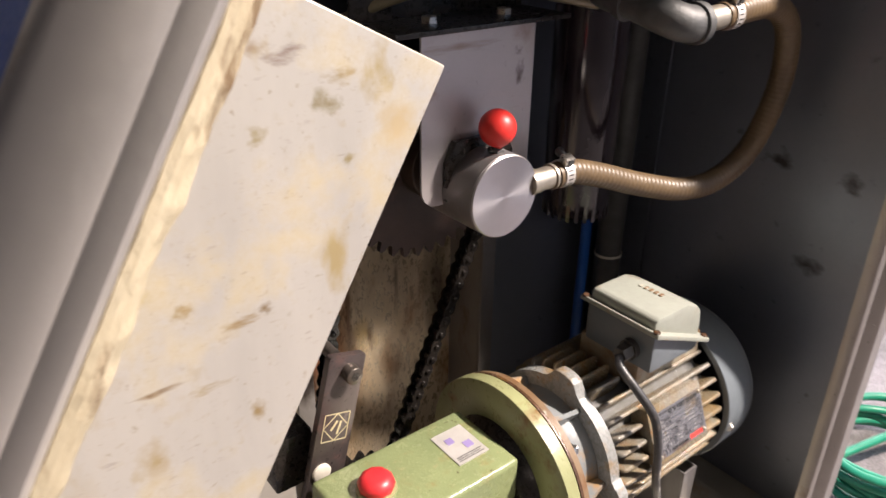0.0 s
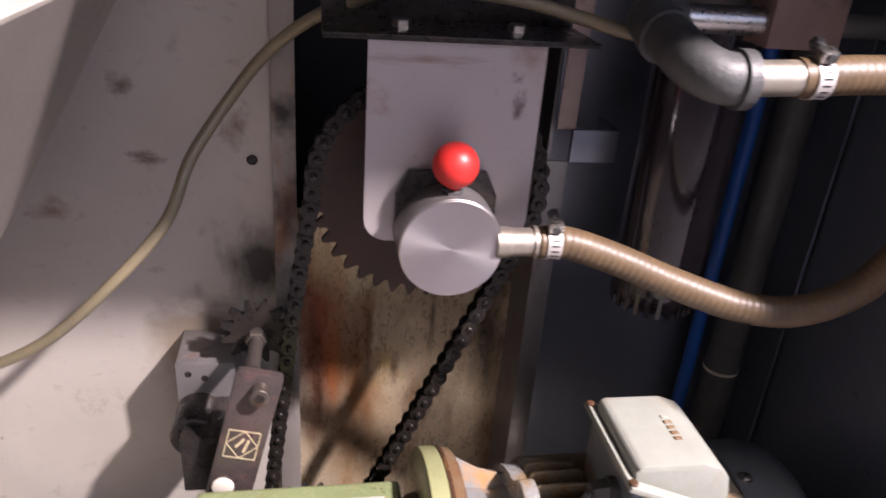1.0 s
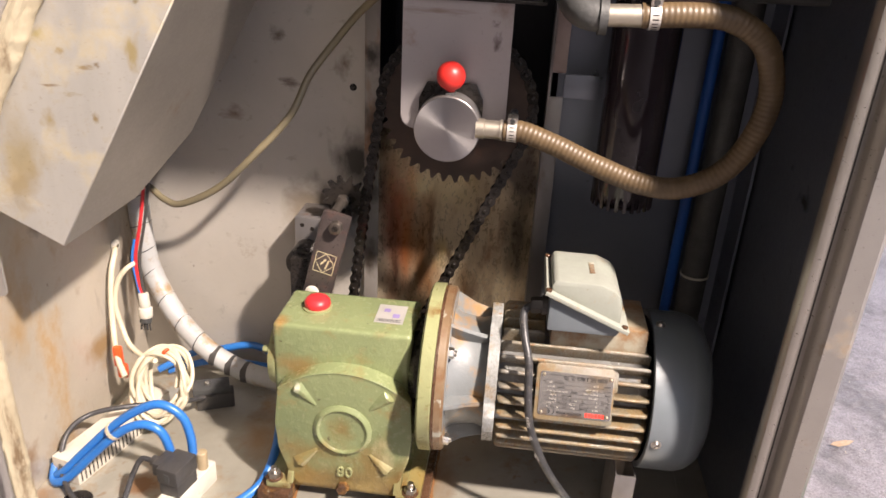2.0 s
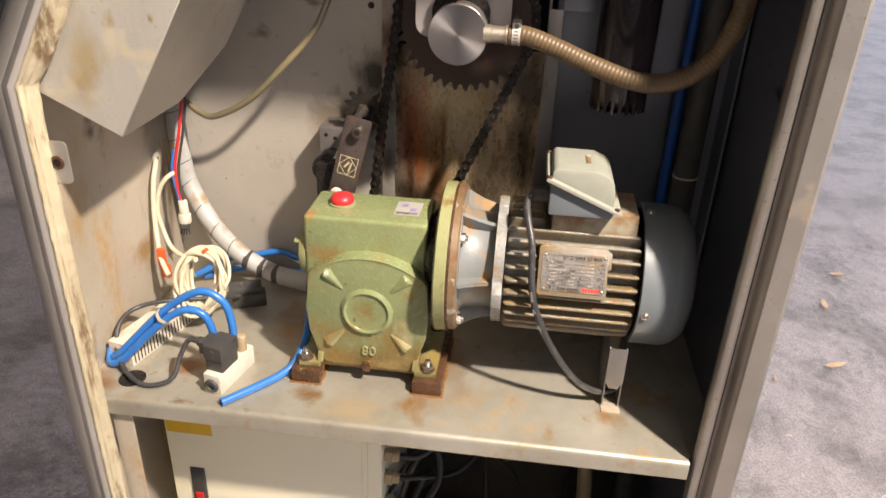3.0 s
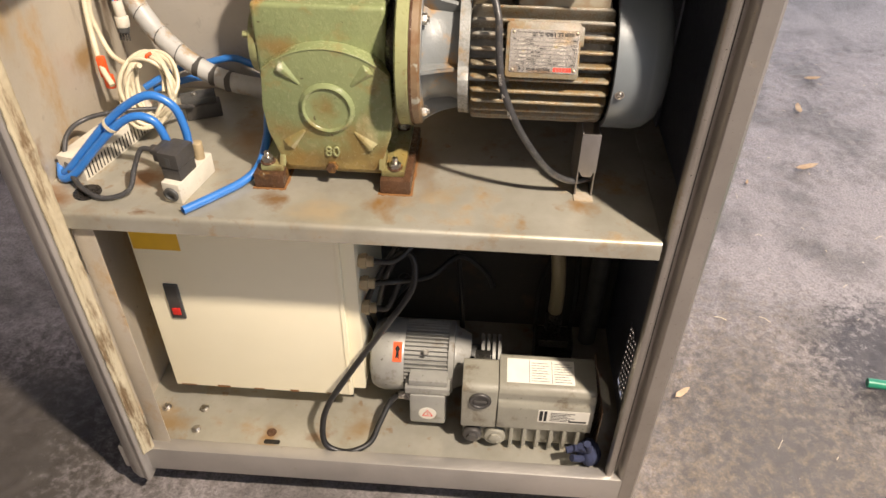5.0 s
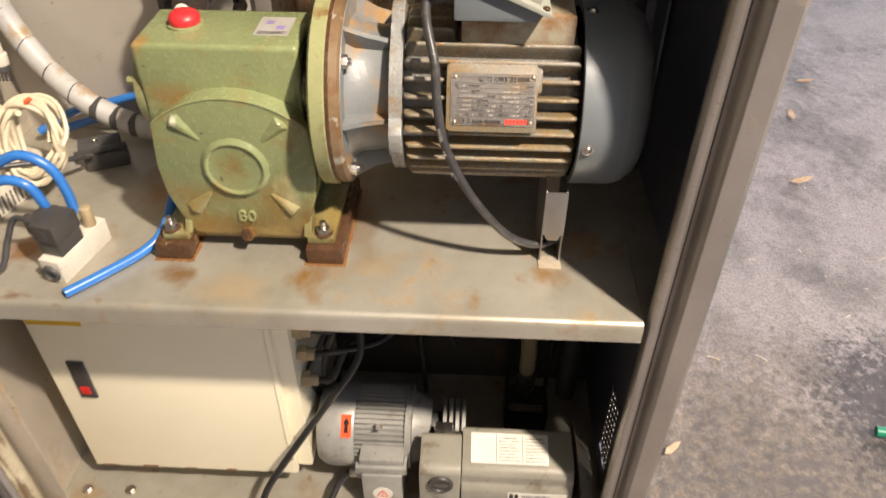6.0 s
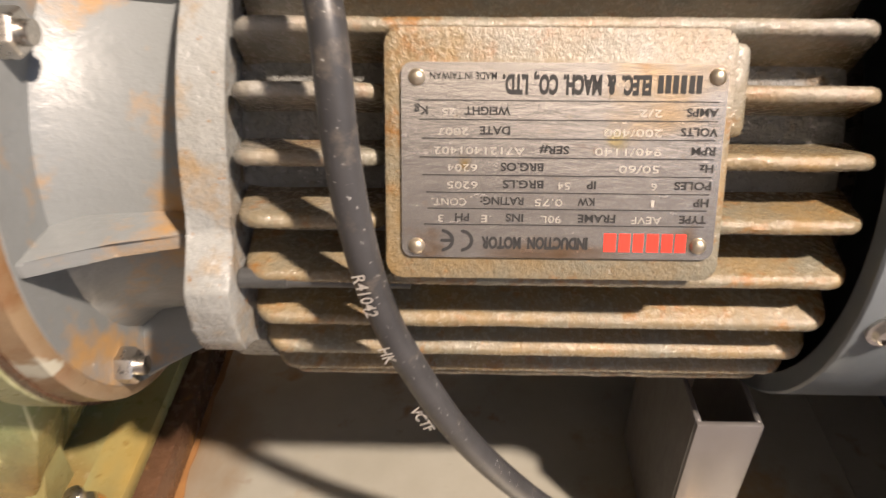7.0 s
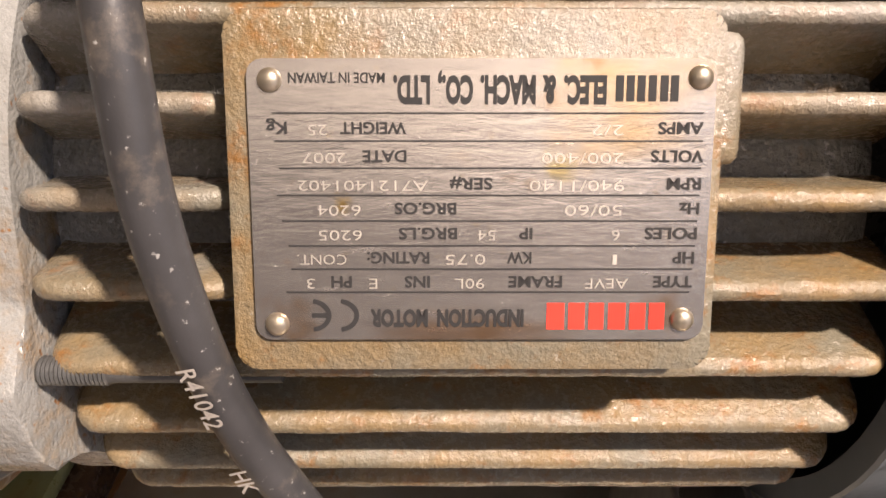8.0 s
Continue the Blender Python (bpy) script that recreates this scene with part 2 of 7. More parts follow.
M_GREEN = surface("chipped_green_enamel", (0.225, 0.262, 0.125), (0.180, 0.215, 0.102), 9.0, (0.13, 0.34), 0.0, 0.5, 80, (0.235, 0.175, 0.068), 17, 0.545, 0.70, spots=(0.060, 0.046, 0.024), spot_scale=75, spot_low=0.675,
                  # Pale rib blots hold highlight and chips; darker olive blot beside the flange.
                  blots=(((0.137, 0.03, 0.822), 0.105, (0.28, 0.4, 1.0), (0.19, 0.130, 0.042)), ((0.137, 0.03, 0.830), 0.050, (0.25, 0.4, 1.2), (0.12, 0.070, 0.024)), ((0.06, 0.02, 0.885), 0.070, (1, 1, 1), (0.235, 0.165, 0.058)), ((0.235, -0.01, 0.845), 0.16, (1.2, 0.7, 1.0), (0.15, 0.085, 0.025)), ((0.185, 0.02, 0.880), 0.085, (1.8, 1, 0.8), (0.20, 0.140, 0.045)), ((0.03, 0.06, 1.11), 0.030, (1, 1, 1), (0.30, 0.18, 0.06)), ((0.060, 0.05, 1.035), 0.055, (0.7, 1, 1.2), (0.235, 0.165, 0.062)), ((0.137, 0.02, 0.95), 0.042, (1, 1, 1), (0.19, 0.145, 0.050)), ((0.10, 0.02, 0.905), 0.05, (1, 1, 1.3), (0.21, 0.150, 0.050)), ((0.075, 0.02, 0.845), 0.06, (0.8, 1, 1), (0.24, 0.15, 0.045)), ((0.19, 0.02, 0.835), 0.05, (0.7, 1, 1.2), (0.30, 0.22, 0.075)), ((0.225, 0.0, 0.87), 0.03, (1, 1, 1), (0.48, 0.46, 0.30)), ((0.205, 0.02, 0.905), 0.045, (1.5, 1, 1), (0.40, 0.36, 0.20)), ((0.066, 0.02, 1.022), 0.018, (1.6, 1, 1), (0.55, 0.55, 0.42)), ((0.225, 0.05, 1.0), 0.05, (2, 1, 0.8), (0.12, 0.11, 0.05))))
M_GREEN2 = surface("yellowed_green_enamel", (0.295, 0.305, 0.150), (0.235, 0.245, 0.118), 9.0, (0.22, 0.45), 0.0, 0.35, 100, (0.19, 0.115, 0.04), 17, 0.56, 0.68, spots=(0.07, 0.05, 0.025), spot_scale=90, spot_low=0.67,
                   blots=(((0.250, 0.04, 0.835), 0.15, (1, 0.5, 1), (0.115, 0.078, 0.024)), ((0.265, 0.05, 0.845), 0.05, (1, 0.4, 1.4), (0.27, 0.18, 0.045)), ((0.235, 0.02, 0.86), 0.05, (1, 0.5, 1), (0.16, 0.115, 0.038)), ((0.04, 0.02, 0.83), 0.05, (1, 1, 1), (0.15, 0.09, 0.03))))
M_GREY = surface("grey_cast_paint", (0.19, 0.205, 0.21), (0.155, 0.165, 0.165), 9.0, (0.30, 0.50), 0.0, 0.3, 120, (0.31, 0.185, 0.075), 14, 0.505, 0.62)
# Upper grey paint blots are paled for light; pale spots paint glints.
M_FIN = surface("rusty_finned_casting", (0.168, 0.155, 0.115), (0.220, 0.148, 0.064), 38.0, (0.14, 0.36), 0.0, 0.5, 420, (0.205, 0.102, 0.030), 110, 0.54, 0.68, spots=(0.36, 0.34, 0.29), spot_scale=340, spot_low=0.69, coat=0.35,
               blots=(((0.56, 0.03, 1.120), 0.10, (0.7, 1, 1.3), (0.27, 0.27, 0.255)), ((0.385, 0.02, 1.110), 0.09, (1.4, 1, 0.9), (0.25, 0.245, 0.225)), ((0.48, 0.04, 1.140), 0.07, (0.6, 1, 1.5), (0.27, 0.265, 0.245))))
# Pale spots put the sparkle of the wet casting into its colour.
M_CAST = surface("wet_grey_casting", (0.285, 0.29, 0.29), (0.215, 0.21, 0.185), 26.0, (0.06, 0.20), 0.2, 1.0, 260, (0.20, 0.125, 0.05), 36, 0.60, 0.72, spots=(0.6, 0.6, 0.59), spot_scale=220, spot_low=0.66, bump_dist=0.005)
M_LID = surface("flaking_grey_green_lid", (0.310, 0.328, 0.285), (0.255, 0.265, 0.230), 12.0, (0.32, 0.52), 0.0, 0.25, 130, (0.29, 0.180, 0.075), 15, 0.53, 0.66, spots=(0.16, 0.085, 0.035), spot_scale=70, spot_low=0.70)
M_BOXPAD = surface("rust_stained_cream_pad", (0.335, 0.315, 0.245), (0.26, 0.225, 0.155), 14.0, (0.25, 0.45), 0.0, 0.3, 140, (0.21, 0.105, 0.038), 18, 0.40, 0.58, spots=(0.10, 0.05, 0.025), spot_scale=80, spot_low=0.69)
M_SHIELD = surface("grey_cream_shield", (0.265, 0.275, 0.272), (0.205, 0.205, 0.190), 16.0, (0.18, 0.38), 0.0, 0.5, 220, (0.25, 0.165, 0.075), 24, 0.51, 0.66, spots=(0.21, 0.10, 0.030), spot_scale=160, spot_low=0.63)
# Housing steel again, toned down because this side faces away from the lamp.
M_HOUSESIDE = surface("shade_toned_housing_side", (0.39, 0.36, 0.32), (0.315, 0.29, 0.255), 5.0, (0.34, 0.5), 0.65, 0.06, 200, (0.26, 0.19, 0.12), 8, 0.60, 0.74, spots=(0.5, 0.47, 0.42), spot_scale=70, spot_low=0.77)
M_ARM = surface("browned_arm_steel", (0.105, 0.085, 0.08), (0.065, 0.052, 0.05), 18.0, (0.24, 0.42), 0.5, 0.15, 160, (0.15, 0.075, 0.06), 16, 0.55, 0.68)
M_BAND = surface("pale_zinc_band", (0.60, 0.58, 0.55), (0.50, 0.47, 0.44), 40.0, (0.34, 0.5), 0.4, 0.05, 250)
M_COWL = surface("blue_grey_fan_cowl", (0.150, 0.172, 0.190), (0.122, 0.142, 0.158), 7.0, (0.30, 0.42), 0.05, 0.05, 200, (0.15, 0.10, 0.07), 9, 0.64, 0.76)
M_RUSTRIM = surface("orange_rust_crust", (0.24, 0.115, 0.035), (0.17, 0.075, 0.025), 40.0, (0.5, 0.8), 0.0, 0.4, 160)
M_RUST = surface("rusted_iron", (0.105, 0.054, 0.030), (0.055, 0.030, 0.018), 30.0, (0.10, 0.38), 0.15, 0.9, 110, (0.26, 0.13, 0.035), 30, 0.56, 0.70, spots=(0.34, 0.30, 0.22), spot_scale=90, spot_low=0.70)
M_BLACK = surface("black_oily_steel", (0.014, 0.013, 0.013), (0.034, 0.028, 0.023), 30.0, (0.18, 0.42), 0.3, 0.3, 160)
M_CHAIN = surface("oiled_chain_steel", (0.009, 0.008, 0.008), (0.024, 0.020, 0.017), 60.0, (0.14, 0.30), 0.2, 0.1, 200)
M_SPROCKET = surface("greasy_sprocket", (0.050, 0.028, 0.020), (0.026, 0.017, 0.013), 14.0, (0.36, 0.55), 0.2, 0.2, 120, (0.075, 0.030, 0.016), 9, 0.52, 0.66)
M_TURNED = surface("turned_aluminium", (0.56, 0.54, 0.54), (0.53, 0.51, 0.51), 40.0, (0.30, 0.33), 1.0, 0.0, 300)
M_TAN = surface("tan_rusty_flange", (0.22, 0.155, 0.090), (0.145, 0.088, 0.046), 12.0, (0.25, 0.45), 0.0, 0.3, 120, (0.15, 0.070, 0.028), 20, 0.51, 0.66, spots=(0.34, 0.33, 0.27), spot_scale=34, spot_low=0.58)
# Navy near-black stands in for the deep shade behind the sprocket.
M_CAVITY = surface("shade_navy_cavity", (0.013, 0.015, 0.026), (0.009, 0.010, 0.018), 6.0, (0.4, 0.6), 0.0, 0.1, 100)
# Near-black in place of the lower bay's shade, with brown stains over it.
M_BAYBACK = surface("shade_dark_sheet", (0.05, 0.047, 0.043), (0.034, 0.032, 0.03), 4.0, (0.4, 0.6), 0.2, 0.1, 120, (0.10, 0.07, 0.045), 6, 0.56, 0.7)
tn = M_TURNED.node_tree
tg = tn.nodes.new("ShaderNodeTangent")
tg.direction_type, tg.axis = "RADIAL", "Y"
tn.links.new(tg.outputs[0], tn.nodes["Principled BSDF"].inputs["Tangent"])
tn.nodes["Principled BSDF"].inputs["Anisotropic"].default_value = 0.75
M_COVER = surface("smudged_cover_sheet", (0.46, 0.43, 0.435), (0.40, 0.375, 0.375), 4.0, (0.34, 0.5), 0.6, 0.05, 220, (0.30, 0.22, 0.17), 9, 0.64, 0.76, spots=(0.10, 0.07, 0.06), spot_scale=55, spot_low=0.74,
                  blots=(((0.327, 0.18, 1.525), 0.018, (1.6, 1, 0.8), (0.07, 0.045, 0.04)), ((0.322, 0.18, 1.555), 0.010, (1, 1, 1), (0.08, 0.05, 0.045)), ((0.25, 0.18, 1.567), 0.03, (0.4, 1, 3), (0.28, 0.22, 0.18)), ((0.335, 0.18, 1.57), 0.03, (1, 1, 1), (0.30, 0.24, 0.21))))
M_BRIGHT = surface("bright_plated_steel", (0.62, 0.60, 0.56), (0.48, 0.45, 0.41), 40.0, (0.22, 0.40), 1.0, 0.05, 300)
M_NIPPLE = surface("dull_plated_nipple", (0.42, 0.385, 0.325), (0.33, 0.295, 0.245), 40.0, (0.36, 0.52), 0.8, 0.05, 250, (0.26, 0.19, 0.11), 40, 0.58, 0.72)
M_GALV = surface("grey_malleable_fitting", (0.092, 0.094, 0.094), (0.064, 0.065, 0.065), 30.0, (0.42, 0.62), 0.3, 0.4, 160)
M_RED = surface("red_plastic", (0.60, 0.028, 0.02), (0.52, 0.022, 0.016), 30.0, (0.34, 0.48), 0.0, 0.04, 200, (0.30, 0.02, 0.015), 30, 0.60, 0.72)
M_REDCAP = surface("pinkish_red_plastic", (0.62, 0.03, 0.035), (0.54, 0.025, 0.03), 20.0, (0.3, 0.45), 0.0, 0.02, 200)
M_HOSE = surface("amber_braided_hose", (0.125, 0.084, 0.042), (0.085, 0.058, 0.032), 22.0, (0.36, 0.52), 0.0, 0.1, 300, (0.05, 0.036, 0.025), 18, 0.58, 0.70)
M_STRUT = surface("dull_rusty_strut", (0.30, 0.29, 0.29), (0.22, 0.205, 0.20), 9.0, (0.28, 0.46), 0.7, 0.1, 140, (0.13, 0.07, 0.045), 12, 0.58, 0.70, (1, 1, 0.5), (1, 1, 0.4))
M_PINKBAR = surface("pinkish_rusty_bar", (0.36, 0.29, 0.27), (0.27, 0.21, 0.19), 14.0, (0.35, 0.5), 0.3, 0.1, 150, (0.13, 0.06, 0.045), 22, 0.54, 0.66)
M_BROWNBLOCK = surface("dusty_brown_block", (0.20, 0.135, 0.12), (0.15, 0.10, 0.09), 18.0, (0.5, 0.7), 0.0, 0.2, 150, (0.09, 0.06, 0.055), 24, 0.56, 0.68)
M_BOLT = surface("browned_socket_screw", (0.15, 0.13, 0.115), (0.10, 0.085, 0.07), 40.0, (0.25, 0.45), 0.7, 0.2, 200)
# for the added, unseen roof and walls; dark to keep bounce light low
M_BLOCKER = surface("dark_blocker_sheet", (0.06, 0.06, 0.066), (0.045, 0.045, 0.05), 1.0, (0.5, 0.7), 0.2, 0.05, 60)
M_REFLECTOR = surface("pale_reflector_sheet", (0.56, 0.55, 0.53), (0.50, 0.49, 0.47), 1.5, (0.5, 0.7), 0.0, 0.05, 60)
M_YELLOWTUBE = surface("yellowed_clear_tube", (0.22, 0.185, 0.11), (0.17, 0.15, 0.10), 8.0, (0.25, 0.4), 0.0, 0.03, 200)
M_BLUE = surface("blue_air_tube", (0.03, 0.17, 0.52), (0.025, 0.14, 0.44), 20.0, (0.25, 0.4), 0.0, 0.03, 200)
M_CREAM = surface("cream_cable", (0.62, 0.56, 0.42), (0.52, 0.46, 0.33), 30.0, (0.4, 0.55), 0.0, 0.05, 200)
M_WRAP = surface("grey_spiral_wrap", (0.42, 0.42, 0.41), (0.34, 0.345, 0.345), 20.0, (0.35, 0.5), 0.0, 0.1, 150, (0.30, 0.21, 0.11), 18, 0.53, 0.66)
M_RUBBER = surface("grey_black_rubber", (0.050, 0.050, 0.053), (0.032, 0.032, 0.034), 40.0, (0.32, 0.48), 0.0, 0.06, 300, (0.125, 0.108, 0.09), 60, 0.56, 0.72, spots=(0.32, 0.32, 0.31), spot_scale=480, spot_low=0.66)
M_BLACKPL = surface("black_plastic", (0.058, 0.054, 0.051), (0.040, 0.038, 0.037), 30.0, (0.35, 0.55), 0.0, 0.05, 200, (0.11, 0.09, 0.07), 20, 0.58, 0.74)
M_WHITEPL = surface("off_white_plastic", (0.60, 0.57, 0.49), (0.50, 0.465, 0.395), 20.0, (0.4, 0.6), 0.0, 0.05, 180, (0.27, 0.20, 0.125), 24, 0.60, 0.72)
M_ENAMEL = surface("cream_enamel", (0.90, 0.84, 0.64), (0.86, 0.80, 0.60), 3.0, (0.3, 0.42), 0.0, 0.03, 160, (0.46, 0.27, 0.08), 12, 0.74, 0.80)
M_PUMP = surface("grey_pump_casting", (0.30, 0.29, 0.24), (0.235, 0.225, 0.185), 10.0, (0.34, 0.55), 0.0, 0.35, 150, (0.13, 0.10, 0.065), 14, 0.57, 0.70, spots=(0.07, 0.055, 0.035), spot_scale=70, spot_low=0.69)
M_PUMPMOTOR = surface("silver_grey_motor_paint", (0.37, 0.37, 0.345), (0.28, 0.28, 0.265), 10.0, (0.3, 0.45), 0.25, 0.2, 150, (0.15, 0.115, 0.075), 18, 0.57, 0.70, spots=(0.09, 0.07, 0.045), spot_scale=80, spot_low=0.68)
M_BRASS = surface("dull_beige_gland", (0.44, 0.35, 0.21), (0.36, 0.28, 0.17), 30.0, (0.4, 0.5), 0.2, 0.05, 200)


def asphalt():
    """Worn asphalt: two grains of grey stone, ochre dirt trodden into it about the machine, a ragged dark patch, a
    shade-darkened left side, pale specks.
    """
    m = bpy.data.materials.new("dusty_asphalt")
    m.use_nodes = True
    t = m.node_tree
    b = t.nodes["Principled BSDF"]
    co = t.nodes.new("ShaderNodeTexCoord").outputs["Object"]

    def noisy(sc, detail, rough=0.65):
        n = t.nodes.new("ShaderNodeTexNoise")
        n.inputs["Scale"].default_value, n.inputs["Detail"].default_value, n.inputs["Roughness"].default_value = sc, detail, rough
        t.links.new(co, n.inputs["Vector"])
        return n.outputs["Fac"]

    def ramp(src, lo, hi, a=0.0, c=1.0):
        r = t.nodes.new("ShaderNodeMapRange")
        for k, v in zip(("From Min", "From Max", "To Min", "To Max"), (lo, hi, a, c)):
            r.inputs[k].default_value = v
        t.links.new(src, r.inputs["Value"])
        return r.outputs[0]

    def mix(fac, a, c):
        n = t.nodes.new("ShaderNodeMix")
        n.data_type = "RGBA"
        t.links.new(fac, n.inputs[0])
        for k, v in ((6, a), (7, c)):
            if isinstance(v, tuple):
                n.inputs[k].default_value = (*v, 1)
            else:
                t.links.new(v, n.inputs[k])
        return n.outputs[2]

    def calc(op, a, c):
        n = t.nodes.new("ShaderNodeMath")
        n.operation = op
        for k, v in enumerate((a, c)):
            if isinstance(v, float):
                n.inputs[k].default_value = v
            else:
                t.links.new(v, n.inputs[k])
        return n.outputs[0]

    def near(x, y, radius):
        d = t.nodes.new("ShaderNodeVectorMath")
        d.operation = "DISTANCE"
        d.inputs[1].default_value = (x, y, 0)
        t.links.new(co, d.inputs[0])
        return ramp(d.outputs["Value"], 0.0, radius, 0.34, -0.30)

    broad, mid, grain, fine = noisy(3.0, 5), noisy(44.0, 8, 0.75), noisy(130.0, 6, 0.75), noisy(240.0, 4, 0.7)
    stone = mix(ramp(grain, 0.42, 0.60), (0.305, 0.276, 0.275), (0.165, 0.150, 0.150))
    stone = mix(ramp(broad, 0.45, 0.62), stone, mix(ramp(grain, 0.42, 0.60), (0.165, 0.150, 0.143), (0.095, 0.087, 0.085)))
    dirt = mix(ramp(grain, 0.40, 0.58), (0.235, 0.183, 0.120), (0.130, 0.103, 0.075))
    dirty = ramp(calc("ADD", near(1.15, 0.0, 1.15), mid), 0.42, 0.76)
    col = mix(dirty, stone, dirt)
    # dark pits: the shade of small hollows, put into the colour
    pits = ramp(calc("ADD", near(1.2, 0.1, 1.3), noisy(38.0, 7, 0.7)), 0.58, 0.84)
    col = mix(pits, col, (0.082, 0.073, 0.067))
    col = mix(ramp(calc("ADD", near(1.62, 0.42, 0.55), mid), 0.50, 0.66), col, (0.040, 0.036, 0.038))
    # ground left of the cabinet is coloured darker for the shade there
    col = mix(ramp(calc("ADD", near(-0.8, -0.1, 1.0), mid), 0.46, 0.70), col, (0.072, 0.063, 0.056))
    col = mix(ramp(fine, 0.69, 0.73), col, (0.50, 0.47, 0.43))
    t.links.new(col, b.inputs["Base Color"])
    t.links.new(ramp(grain, 0.3, 0.7, 0.26, 0.55), b.inputs["Roughness"])
    bp = t.nodes.new("ShaderNodeBump")
    bp.inputs["Strength"].default_value, bp.inputs["Distance"].default_value = 0.6, 0.006
    t.links.new(calc("ADD", calc("MULTIPLY", grain, 0.7), calc("MULTIPLY", fine, 0.3)), bp.inputs["Height"])
    t.links.new(bp.outputs[0], b.inputs["Normal"])
    return m


M_GROUND = asphalt()
M_STRAW = surface("pale_straw", (0.62, 0.56, 0.44), (0.50, 0.42, 0.28), 30.0, (0.6, 0.8), 0.0, 0.05, 200)
M_LABEL = surface("scuffed_foil_label", (0.62, 0.60, 0.57), (0.52, 0.50, 0.47), 40.0, (0.3, 0.45), 0.4, 0.05, 200, (0.40, 0.30, 0.18), 30, 0.66, 0.74)
M_PAPER = surface("white_paper_label", (0.72, 0.70, 0.63), (0.66, 0.63, 0.55), 20.0, (0.5, 0.6), 0.0, 0.02, 200)
M_PLATE = surface("brushed_nameplate", (0.56, 0.53, 0.50), (0.47, 0.445, 0.42), 30.0, (0.17, 0.28), 0.90, 0.06, 420, (0.38, 0.27, 0.13), 30, 0.66, 0.82, (0.25, 1, 1),
                  blots=(((0.4494, 0.0006, 1.0758), 0.0042, (1, 1, 1), (0.45, 0.29, 0.04)), ((0.5167, 0.0096, 1.0975), 0.026, (0.8, 1, 1.3), (0.58, 0.41, 0.22)), ((0.482, -0.0107, 1.0480), 0.011, (0.22, 1, 1), (0.30, 0.15, 0.045)), ((0.437, -0.0095, 1.052), 0.010, (1, 1, 1), (0.34, 0.18, 0.06)), ((0.524, -0.0095, 1.052), 0.010, (1, 1, 1), (0.33, 0.17, 0.05)), ((0.498, 0.004, 1.084), 0.006, (1, 1, 1), (0.55, 0.45, 0.22))))
M_RIVET = surface("dull_rivet", (0.52, 0.46, 0.36), (0.42, 0.36, 0.27), 120.0, (0.28, 0.42), 0.85, 0.05, 500)
M_CABLE = surface("black_cable_sheath", (0.011, 0.011, 0.012), (0.020, 0.019, 0.018), 30.0, (0.34, 0.5), 0.0, 0.05, 200)
M_INK = surface("black_ink", (0.016, 0.016, 0.017), None, 40.0, (0.7, 0.8), 0.0, 0.0)
M_STAMP = surface("stamped_pale_digits", (0.58, 0.55, 0.50), None, 40.0, (0.35, 0.45), 0.5, 0.0)
M_REDINK = surface("red_ink", (0.75, 0.05, 0.03), None, 40.0, (0.35, 0.45), 0.0, 0.0)
M_PURPLE = surface("violet_ink", (0.28, 0.22, 0.45), None, 40.0, (0.4, 0.5), 0.0, 0.0)
M_GOLD = surface("pale_gold_print", (0.75, 0.66, 0.42), None, 40.0, (0.3, 0.4), 0.3, 0.0)
M_YELLOW = surface("yellow_tape", (0.78, 0.48, 0.03), (0.70, 0.42, 0.03), 20.0, (0.4, 0.5), 0.0, 0.02, 200, (0.35, 0.2, 0.05), 30, 0.66, 0.74)
M_ORANGE = surface("orange_sticker", (0.80, 0.10, 0.02), None, 20.0, (0.4, 0.5), 0.0, 0.0)
M_TEAL = surface("green_garden_hose", (0.02, 0.26, 0.15), (0.015, 0.20, 0.12), 20.0, (0.3, 0.45), 0.0, 0.05, 200)
M_DEEPBLUE = surface("deep_blue_paint", (0.02, 0.10, 0.42), (0.015, 0.08, 0.34), 10.0, (0.35, 0.5), 0.0, 0.03, 150)
M_LEAF = surface("dry_leaf", (0.48, 0.36, 0.23), (0.38, 0.24, 0.13), 40.0, (0.6, 0.8), 0.0, 0.2, 200)
M_BOWL = surface("smoky_filter_bowl", (0.026, 0.020, 0.026), (0.017, 0.013, 0.018), 10.0, (0.10, 0.2), 0.0, 0.02, 150, coat=0.4)
M_GLOVE = surface("dark_blue_knit", (0.03, 0.04, 0.09), (0.02, 0.025, 0.06), 40.0, (0.8, 0.95), 0.0, 0.5, 260)


# ---- mesh helpers ----
def link_mesh(name, bm, material, smooth=True):
    bmesh.ops.recalc_face_normals(bm, faces=bm.faces)
    me = bpy.data.meshes.new(name)
    bm.to_mesh(me)
    bm.free()
    me.materials.append(material)
    if smooth:
        me.shade_smooth()
        me.set_sharp_from_angle(angle=radians(38))
    return new(name, me)


def thing(name, at, label, category, group="", kind=""):
    e = new(name)
    e.empty_display_size = 0.05
    e.location = at
    return tagged(e, label, category, group, kind)


def part(name, bm, material, parent, label=""):
    """One mesh, made in world places, as a part under a thing or under a part."""
    ob = link_mesh(name, bm, material)
    ob.parent = parent
    if parent.type == "EMPTY":
        ob.matrix_parent_inverse = Matrix.Translation(-Vector(parent.location))
    return tagged(ob, label)


def solo(name, bm, material, label, category, group="", kind=""):
    return tagged(link_mesh(name, bm, material), label, category, group, kind)


